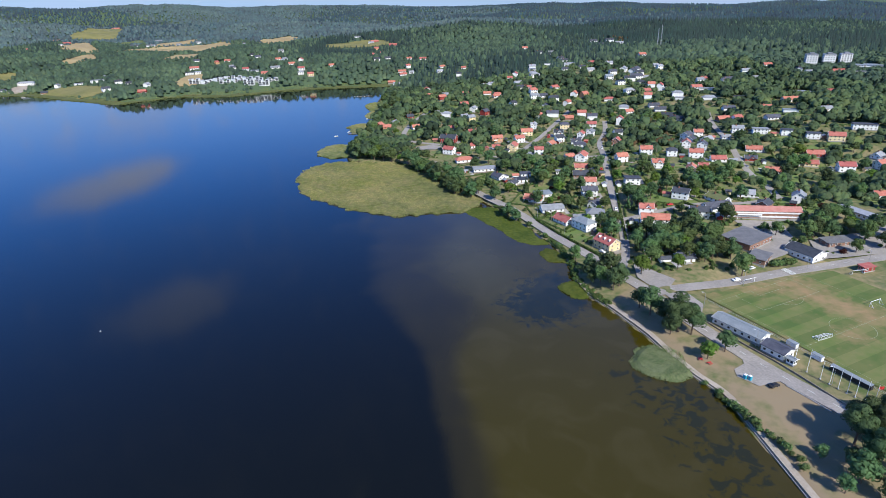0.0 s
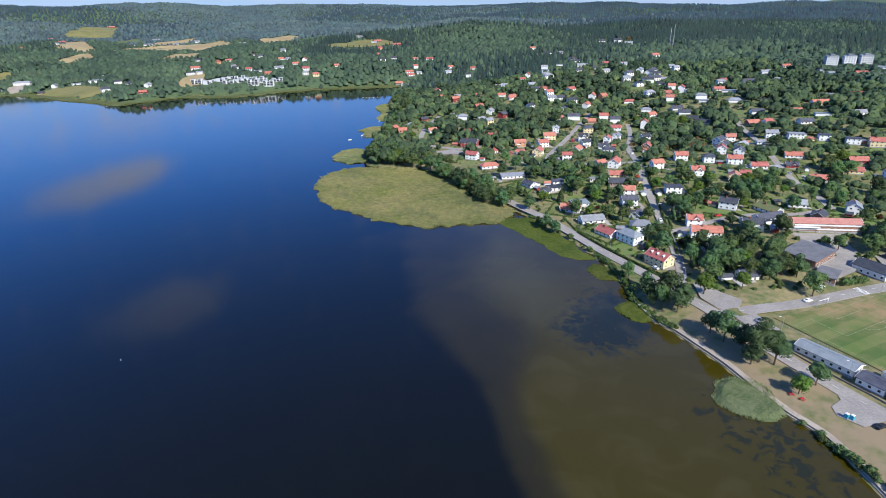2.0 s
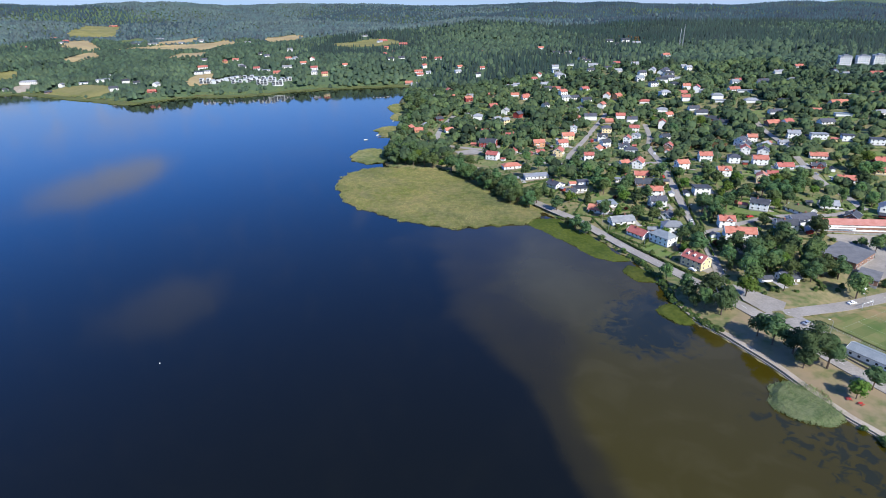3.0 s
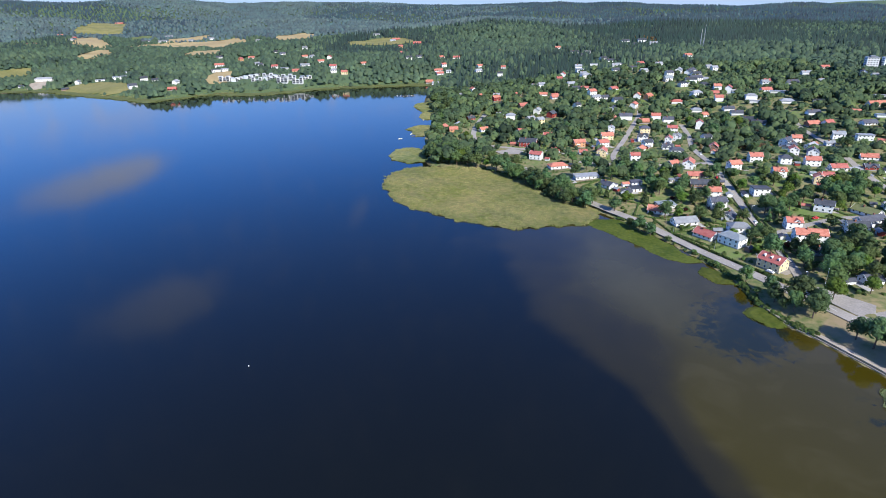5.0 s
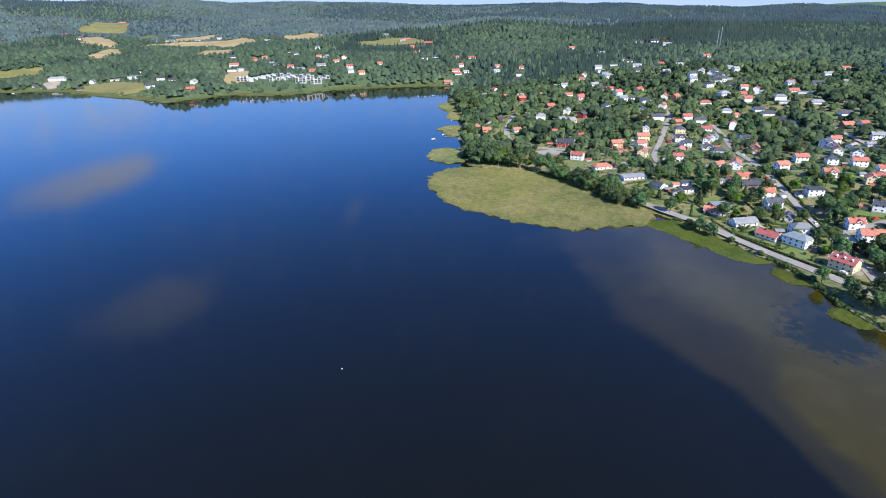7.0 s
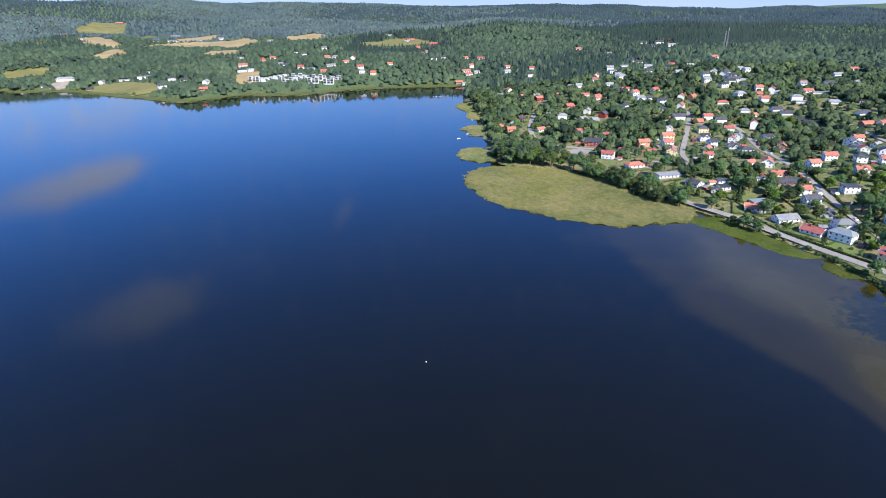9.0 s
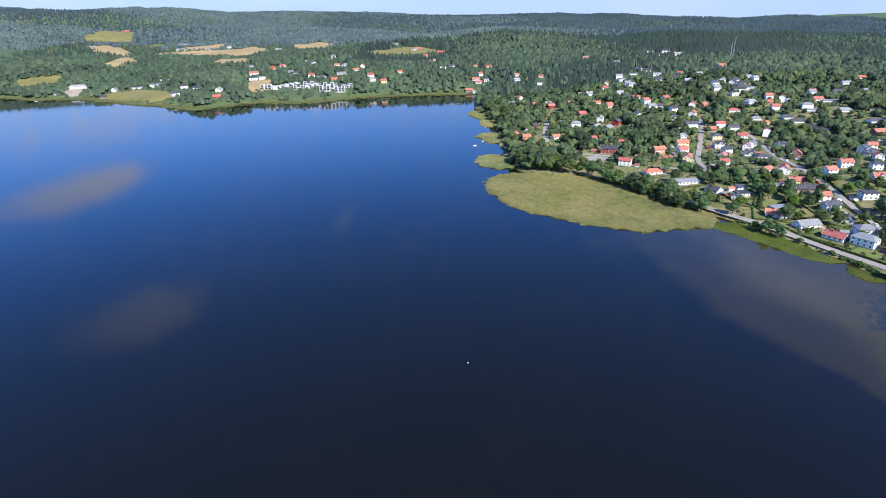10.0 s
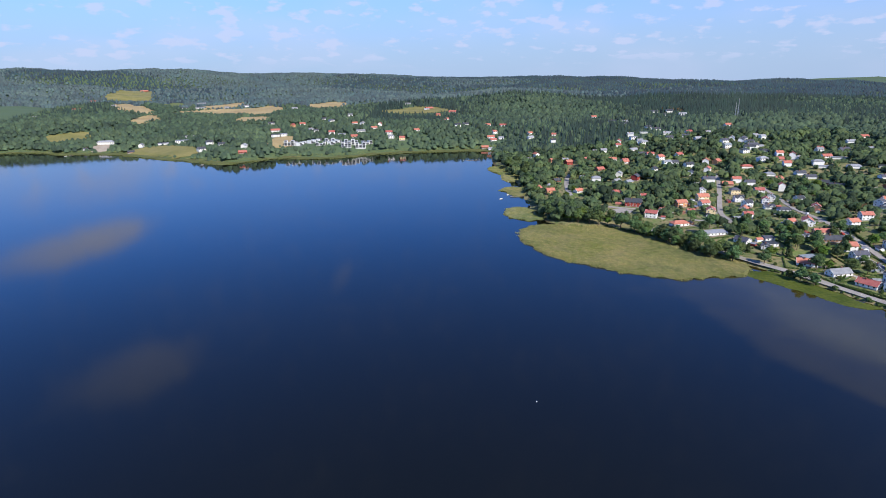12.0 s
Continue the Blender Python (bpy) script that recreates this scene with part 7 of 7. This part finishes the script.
# ---- single trees along shore and in the park ----
for kind, x, y, s in (
        ("dark", 93, 246, 0.85), ("dark", 98, 239, 0.9), ("dark", 90, 253, 0.75), ("tall", 101, 231, 0.9), ("tall", 106, 228, 0.75), ("dark", 97, 229, 0.8), ("light", 106, 209.5, 0.85), ("dark", 115.3, 214.5, 0.85),
        ("tall", 134, 157, 1.0), ("tall", 140, 163, 1.0), ("tall", 144, 157, 1.0), ("tall", 134, 146, 1.05), ("dark", 126, 141, 1.0), ("dark", 120, 152, 0.5), ("tall", 151, 168, 0.85), ("dark", 119, 137, 0.7), ("tall", 150, 150, 1.0), ("tall", 141, 139, 1.1), ("dark", 130, 133, 0.9), ("tall", 160, 158, 0.9), ("dark", 128, 149, 0.6),
        ("round", 77, 279, 0.9), ("dark", 82, 272, 0.75), ("light", 101, 288, 1.0), ("dark", 82, 285, 0.9), ("dark", 73, 289, 0.7), ("round", 70, 312, 0.75), ("dark", 75, 298, 0.6), ("dark", 86, 276, 0.9), ("round", 73, 281, 0.5),
        ("dark", 42, 382, 0.7), ("dark", 37, 390, 0.85), ("round", 33, 397, 0.7), ("dark", 30, 424, 0.9), ("round", 18, 440, 0.95), ("dark", 12, 448, 1.0), ("round", 4, 458, 1.0), ("dark", -4, 468, 1.05), ("round", -10, 476, 1.0), ("dark", -16, 486, 1.1), ("dark", -20, 496, 1.0), ("round", -6, 480, 0.95), ("dark", 2, 472, 1.0),
        ("round", -28, 512, 1.1), ("dark", -36, 522, 1.1), ("dark", -45, 534, 1.15), ("light", -54, 546, 0.9), ("round", -62, 548, 1.15), ("dark", -70, 552, 1.2), ("round", -80, 556, 1.1), ("light", -88, 562, 1.1), ("dark", -96, 566, 1.0), ("light", -76, 562, 1.2), ("dark", -104, 580, 1.1), ("round", -104, 596, 1.1), ("dark", -98, 608, 1.2), ("round", -90, 590, 1.15), ("dark", -82, 580, 1.2), ("round", -70, 572, 1.15), ("dark", -58, 566, 1.1), ("round", -48, 556, 1.0), ("dark", -36, 548, 1.0), ("round", -28, 540, 1.0),
        ("round", -104, 640, 0.9), ("dark", -100, 660, 1.0), ("round", -98, 690, 0.9), ("dark", -96, 715, 1.0), ("round", -96, 745, 1.1), ("dark", -96, 770, 1.2), ("round", -94, 800, 1.2), ("dark", -90, 830, 1.3), ("round", -84, 850, 1.3), ("dark", -100, 850, 1.2), ("round", -104, 880, 1.3), ("dark", -92, 890, 1.3), ("round", -100, 910, 1.2), ("dark", -82, 905, 1.3), ("light", -68, 660, 0.9), ("light", -52, 690, 0.8),
        ("red", 113, 352, 0.8), ("dark", 140, 300, 0.9), ("round", 132, 305, 0.9), ("dark", 128, 316, 1.0), ("round", 150, 318, 1.1), ("dark", 146, 332, 1.1), ("light", 140, 328, 1.0), ("dark", 148, 344, 1.0), ("round", 134, 336, 1.0), ("dark", 124, 330, 0.95), ("dark", 118, 318, 1.0), ("round", 112, 310, 0.9), ("spruce", 108, 322, 0.6), ("dark", 120, 342, 0.9), ("round", 152, 354, 0.9),
        ("round", 212, 330, 0.95), ("dark", 218, 332, 1.0), ("round", 223, 338, 1.05), ("dark", 230, 346, 1.1), ("round", 238, 350, 1.0), ("dark", 226, 330, 0.85), ("round", 154.4, 285.5, 1.0), ("round", 244, 325, 1.1), ("dark", 252, 330, 1.0), ("round", 262, 322, 1.0), ("dark", 284, 340, 1.1), ("round", 280, 352, 1.1), ("spruce", 30, 448, 0.7), ("spruce", 26, 455, 0.75),
        ("bush", 104, 180, 0.8), ("bush", 105, 177, 0.9), ("bush", 106, 174, 1.0), ("bush", 107, 170, 0.9), ("bush", 99, 194, 0.7), ("bush", 102, 188, 0.8), ("bush", 107, 166, 0.7), ("bush", 76, 290, 1.0), ("bush", 70, 300, 1.0), ("bush", 68, 316, 1.0), ("bush", 64, 334, 0.9), ("bush", 58, 352, 0.9), ("bush", 50, 372, 1.0), ("bush", 112, 147, 0.9), ("bush", 176, 295.5, 1.4), ("bush", 180, 296.5, 1.4), ("bush", 184, 297.5, 1.5), ("bush", 188, 298.5, 1.4)):
    tree(kind, x, y, s * (1.0 if kind == "bush" else 0.86 if y < 170 else 1.25 if 222 < y < 300 and x < 112 else 1.05))

WOOD_EDGE = [(155, 302), (125, 314), (122, 292),
             (133, 317), (132, 330), (149, 305), (146, 314), (152, 322), (123, 323), (137, 320), (144, 338)]
for group in (WOOD_EDGE, [(60, 510), (66, 492), (71, 476), (76, 460), (80, 441), (69, 447), (54, 498), (83, 481), (60, 479), (66, 460), (30, 515), (23, 539), (17, 500), (88, 453)],
              [(130, 409), (135, 403), (141, 403), (129, 394), (125, 403), (104, 359), (161, 434), (163, 421), (167, 446)],
              [(265, 540), (275, 481), (276, 469), (293, 493), (291, 505), (285, 469), (257, 441), (245, 426), (280, 505), (321, 483), (341, 495), (331, 463), (321, 440), (298, 429), (281, 429), (269, 402), (269, 415), (289, 402)],
              [(215, 447), (208, 419), (195, 418), (187, 418), (201, 445), (173, 420), (171, 403), (202, 643), (183, 596), (197, 694), (216, 670), (203, 589), (186, 630), (211, 685), (183, 541), (187, 583), (226, 650)],
              [(94, 689), (73, 724), (39, 652), (42, 627), (72, 670), (203, 635), (216, 664), (231, 673), (224, 689), (286, 701), (192, 717), (186, 694)]):
    for x, y in group:
        if clear_of(np.array([x]), np.array([y]), 1.0)[0]:
            tree(("dark", "round", "dark", "round", "light")[int(rng.integers(0, 5))], x, y, float(rng.uniform(0.8, 1.1)))

for k in range(14):
    tree("bush", 101.5 + 0.85 * k + float(rng.uniform(-0.7, 0.7)), 186 - 2.7 * k, float(rng.uniform(0.55, 0.95)))
for i, (x, y) in enumerate([(-19, 489), (-15, 479), (-10, 473), (-7, 461), (-4, 453), (-1, 446), (5, 449), (8, 441), (-8, 494), (-3, 482), (-24, 499), (-29, 510), (-12, 466), (0, 470), (-34, 514), (12, 436)]):
    tree(("dark", "round", "bush", "dark", "round")[i % 5], x, y, 0.95 if i % 5 != 2 else 1.6)

# ---- drives, terraces, sheds and hedges of the gardens ----
def flat_patch(name, x, y, turn, u0, v0, u1, v1, mat, label, category, lift=0.16):
    """A level paved or boarded patch beside a house, in the house's own axes."""
    c, s = math.cos(radians(turn)), math.sin(radians(turn))
    p = [(x + c * u - s * v, y + s * u + c * v) for u in np.linspace(u0, u1, 4) for v in np.linspace(v0, v1, 4)]
    z = land(np.array([a for a, b in p]), np.array([b for a, b in p])) + lift
    f = [(i * 4 + j, (i + 1) * 4 + j, (i + 1) * 4 + j + 1, i * 4 + j + 1) for i in range(3) for j in range(3)]
    return tagged(new(name, mesh_of(name, [(a, b, h) for (a, b), h in zip(p, z)], f, mat)), label, category, kind="structure")


M["paving"] = material("pale concrete paving", (0.34, 0.32, 0.29), (0.46, 0.44, 0.4), 0.9, 0.4, 3.0)
M["dry_lawn"] = material("scorched garden lawn", (0.15, 0.165, 0.06), (0.25, 0.2, 0.1), 0.95, 0.12, 0.8)
rp = np.random.default_rng(91)
for k, (x, y, turn, L, W) in enumerate(PLOTS):
    if math.hypot(x, y) > 660 or L > 20 or L < 6:
        continue
    side = float(rp.choice((-1, 1)))
    drive = float(rp.uniform(6, 10))
    if rp.random() < 0.75:
        u = side * (L / 2 + 0.4)
        flat_patch("drive", x, y, turn, u, -W / 2 - drive * 0.6, u + side * 3.2, W * 0.3, ("gravel", "paving", "asphalt")[int(rp.integers(0, 3))], "pale drive beside a house", "drive")
    if rp.random() < 0.7:
        flat_patch("terrace", x, y, turn, -L * 0.35, -W / 2 - float(rp.uniform(2.5, 4.0)), L * 0.2, -W / 2 - 0.1, ("wood", "paving")[int(rp.integers(0, 2))], "paved terrace in front of a house", "terrace", 0.3)
    if rp.random() < 0.6:
        u = -side * (L / 2 + 1.0)
        flat_patch("lawn", x, y, turn, u, -W / 2 - 2, u - side * float(rp.uniform(5, 8)), W / 2 + 3, ("dry_lawn", "lawn")[int(rp.integers(0, 2))], "garden lawn", "lawn", 0.1)
for x, y, turn, L, W in PLOTS:
    if math.hypot(x, y) > 640 or L > 20:
        continue
    c, s = math.cos(radians(turn)), math.sin(radians(turn))
    side, back = float(rng.choice((-1, 1))), float(rng.uniform(-3, 3))
    u, v = side * (L / 2 + float(rng.uniform(4, 7))), back
    px, py = x + c * u - s * v, y + s * u + c * v
    if rng.random() < 0.6 and clear_of(np.array([px]), np.array([py]), 1.6)[0]:
        l, w = float(rng.choice((3.6, 5.0, 6.2))), float(rng.choice((2.8, 3.6)))
        shed(px, py, turn + float(rng.choice((0, 90))), l, w, ("w", "R", "w", "b", "y")[int(rng.integers(0, 5))], ("d", "r", "g", "d")[int(rng.integers(0, 4))])
        HOUSE_PLACES.append((px, py, l, w))
hx, hy = [], []
for x, y, turn, L, W in PLOTS:
    if math.hypot(x, y) > 690 or L > 20:
        continue
    c, s = math.cos(radians(turn)), math.sin(radians(turn))
    a, b = L / 2 + float(rng.uniform(6, 9)), W / 2 + float(rng.uniform(6, 10))
    for p, q in (((-a, -b), (a, -b)), ((a, -b), (a, b)), ((a, b), (-a, b)), ((-a, b), (-a, -b))):
        if rng.random() < 0.4:
            continue
        k = np.arange(0, 1, 0.75 / math.hypot(q[0] - p[0], q[1] - p[1]))
        u, v = p[0] + (q[0] - p[0]) * k, p[1] + (q[1] - p[1]) * k
        hx.append(x + c * u - s * v)
        hy.append(y + s * u + c * v)
hx, hy = np.concatenate(hx), np.concatenate(hy)
ok = clear_of(hx, hy, 0.4)
crowns("garden_hedges", hx[ok], hy[ok], None, "clipped green hedges round the gardens", "hedge", 0, (1.2, 1.9), (0.55, 0.8), 19, "hedges", domes=(1, 4))

# ---- garden trees of the near town ----
rs = np.random.default_rng(11)
x, y = scatter(5200, 40, 380, 300, 640, rs)
x, y = spaced(x, y, 8.5)
ok = clear_of(x, y, 2.6) & inside(x, y, TOWN) & (rs.random(len(x)) < 0.58) & (line_distance(x, y, STREETS[0][0]) > 17)
x, y = x[ok], y[ok]
order = np.argsort(np.hypot(x - 60, y - 250))
x, y = x[order], y[order]
for i in range(min(140, len(x))):
    k = ("round", "dark", "round", "bush", "light", "dark", "spruce", "bush", "round", "red", "dark", "round")[int(rs.integers(0, 12))]
    tree(k, float(x[i]), float(y[i]), float(rs.uniform(0.6, 1.0)))
crowns("garden_trees", x[140:], y[140:], None, "garden trees between the villas", "woods", 80, (4.5, 14), (2.2, 5.8), 5, "trees", domes=(4, 5))

# ---- shrubs of gardens and bank ----
x, y = scatter(16000, -90, 420, 290, 900, rs)
x, y = spaced(x, y, 4.6)
ok = clear_of(x, y, 0.6) & inside(x, y, TOWN) & (rs.random(len(x)) < 0.34)
crowns("garden_shrubs", x[ok], y[ok], None, "shrubs and flower beds of the gardens", "hedge", 8, (1.0, 3.0), (0.7, 1.7), 15, "shrubs", domes=(1, 5))
p = rounded(SHORE[8:20], 40)
p = p + rs.normal(0, 0.7, p.shape) + np.array([2.0, 0.8])
ok = (shore_distance(p[:, 0], p[:, 1]) > 0.2) & (line_distance(p[:, 0], p[:, 1], STREETS[0][0]) > 4.4)
crowns("bank_shrubs", p[ok, 0], p[ok, 1], None, "low green shrubs and tall grass along the bank", "hedge", 14, (0.8, 2.6), (0.8, 1.7), 16, "shrubs")
x, y = np.concatenate([rs.normal(c, 16, 40) for c in (228, 192, 400, 380)]), np.concatenate([rs.normal(c, 16, 40) for c in (635, 570, 1480, 790)])
crowns("withered_trees", x, y, None, "withered brown trees on a dry slope", "dry_tree", 30, (3, 9), (1.5, 3.5), 17, "trees")

# ---- hedges ----


def hedge(line, label, wide=1.1, tall=1.5):
    p = rounded(line, 60)
    rs2 = np.random.default_rng(len(p) + int(abs(line[0][0])))
    keep = [p[0]]
    for q in p[1:]:
        if np.hypot(*(q - keep[-1])) > 0.8:
            keep.append(q)
    p = np.array(keep)
    n, m = len(p), 34
    g = rs2.uniform(-1, 1, (n, m, 3))
    c = np.stack([p[:, None, 0] + g[..., 0] * 0.55 * wide, p[:, None, 1] + g[..., 1] * 0.55 * wide, land(p[:, 0], p[:, 1])[:, None] + tall * (0.5 + 0.5 * g[..., 2])], -1)
    t, b = rs2.normal(size=c.shape), rs2.normal(size=c.shape)
    t /= np.linalg.norm(t, axis=2)[..., None]
    b = np.cross(t, b)
    b /= np.linalg.norm(b, axis=2)[..., None]
    s = 0.38
    v = np.stack([c - t * s, c - b * s, c + t * s, c + b * s], 2).reshape(-1, 3)
    tagged(new("hedge", big_mesh("hedge", v, np.arange(len(v)).reshape(-1, 4), "hedge")), label, "hedge", "hedges")


hedge([(92, 306), (84, 320), (76, 335), (67, 353), (56, 379)], "clipped green hedge along the shore road")
hedge([(107, 340), (115, 384), (122, 425)], "clipped green hedge along the street")
hedge([(124, 440), (137, 505)], "clipped green hedge along the street")
hedge([(137, 512), (160, 520)], "clipped green hedge round a garden")
hedge([(160, 390), (172, 366)], "clipped green hedge between gardens")
hedge([(238, 500), (252, 545)], "clipped green hedge along the street")
hedge([(266, 350), (285, 330)], "clipped green hedge by the low sheds")
hedge([(73, 360), (85, 372), (98, 360)], "clipped green hedge round a garden")
hedge([(62, 384), (76, 398)], "clipped green hedge between gardens")

# ---- woods ----
rs = np.random.default_rng(23)
x, y = scatter(30000, -110, 480, 560, 1010, rs)
x, y = spaced(x, y, 8.5)
ok = clear_of(x, y, 2.5) & (rs.random(len(x)) < np.where(before_houses(x, y) > 0.1, 0.55, 0.92))
ok &= ~((x < 380) & (y < 640) & (x > 40))
crowns("town_trees", x[ok], y[ok], None, "broadleaf trees among the villas", "woods", 18, (4.5, 16), (2.2, 6.4), 31, "trees", domes=(3, 5))
x, y = scatter(9000, 380, 640, 300, 720, rs)
x, y = spaced(x, y, 9.0)
ok = clear_of(x, y, 3.0) & (rs.random(len(x)) < 0.75)
crowns("town_trees", x[ok], y[ok], None, "broadleaf trees on the slope", "woods", 18, (5, 17), (2.3, 6.4), 32, "trees", domes=(3, 5))
x, y = scatter(14000, 440, 960, 690, 1010, rs)
x, y = spaced(x, y, 8.5)
ok = clear_of(x, y, 3.0) & ~((x < 480) & (y < 1010)) & ~((x < 640) & (y < 720)) & (rs.random(len(x)) < 0.93)
crowns("town_trees", x[ok], y[ok], None, "dense broadleaf trees on the upper slope", "hill_woods", 8, (7, 16), (3.0, 6.2), 33, "trees", domes=(2, 5))
x, y = scatter(140000, -1250, 1050, 900, 1850, rs)
ok = (np.hypot(x, y) > 940) & (np.abs(np.arctan2(x + 100, y)) < 0.78)
x, y = spaced(x[ok], y[ok], 9.5)
keep = clear_of(x, y, 4.0) & (rs.random(len(x)) < np.where(before_houses(x, y) > 0.1, 0.55, 1)) & ~((y < 1010) & (x > -110) & (x < 960))
part_pine = (np.sin(x / 130 + 1) * np.cos(y / 170) + 0.0011 * (y - 1350) + 0.75 * smooth01(x, 120, 420) - 0.9 * (x < -380) + rs.normal(0, 0.35, len(x))) > 0.25
k = keep & ~part_pine
crowns("woodland", x[k], y[k], None, "mixed green woodland on the hills", "hill_woods", 0, (8, 15), (3.6, 5.9), 41, domes=(1, 5))
k = keep & part_pine
crowns("spruce_forest", x[k], y[k], None, "dark spruce forest on the hills", "spruce", 2, (12, 19), (2.4, 3.8), 42, cone=True)
x, y = scatter(240000, -3000, 2600, 1700, 4500, rs)
ok = (np.abs(np.arctan2(x + 100, y)) < 0.80) & (y > 1850)
x, y = spaced(x[ok], y[ok], 12.5)
keep = clear_of(x, y, 4.0)
# left spruce stand imitates a cloud shadow; the dome hill's paler trees imitate sunlight
part_pine = (0.6 * np.sin(x / 230 + 1) * np.cos(y / 370) + 0.0007 * (x + 700) - 1.6 * np.exp(-((x - 40) ** 2 + (y - 1950) ** 2) / 330 ** 2) + 2.2 * np.exp(-((x + 1800) / 560) ** 2 - ((y - 2850) / 230) ** 2) + rs.normal(0, 0.3, len(x))) > 0.1
# both far woods wear the distance haze in their foliage colour
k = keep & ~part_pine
crowns("woodland", x[k], y[k], None, "distant mixed green woodland tinted with blue haze", "haze_woods", 0, (9, 15), (4.6, 7.0), 43, domes=(1, 4))
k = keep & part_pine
crowns("spruce_forest", x[k], y[k], None, "distant dark spruce forest tinted with haze, one stand as cloud shade", "haze_spruce", 2, (9, 13), (4.6, 6.8), 44, cone=True)
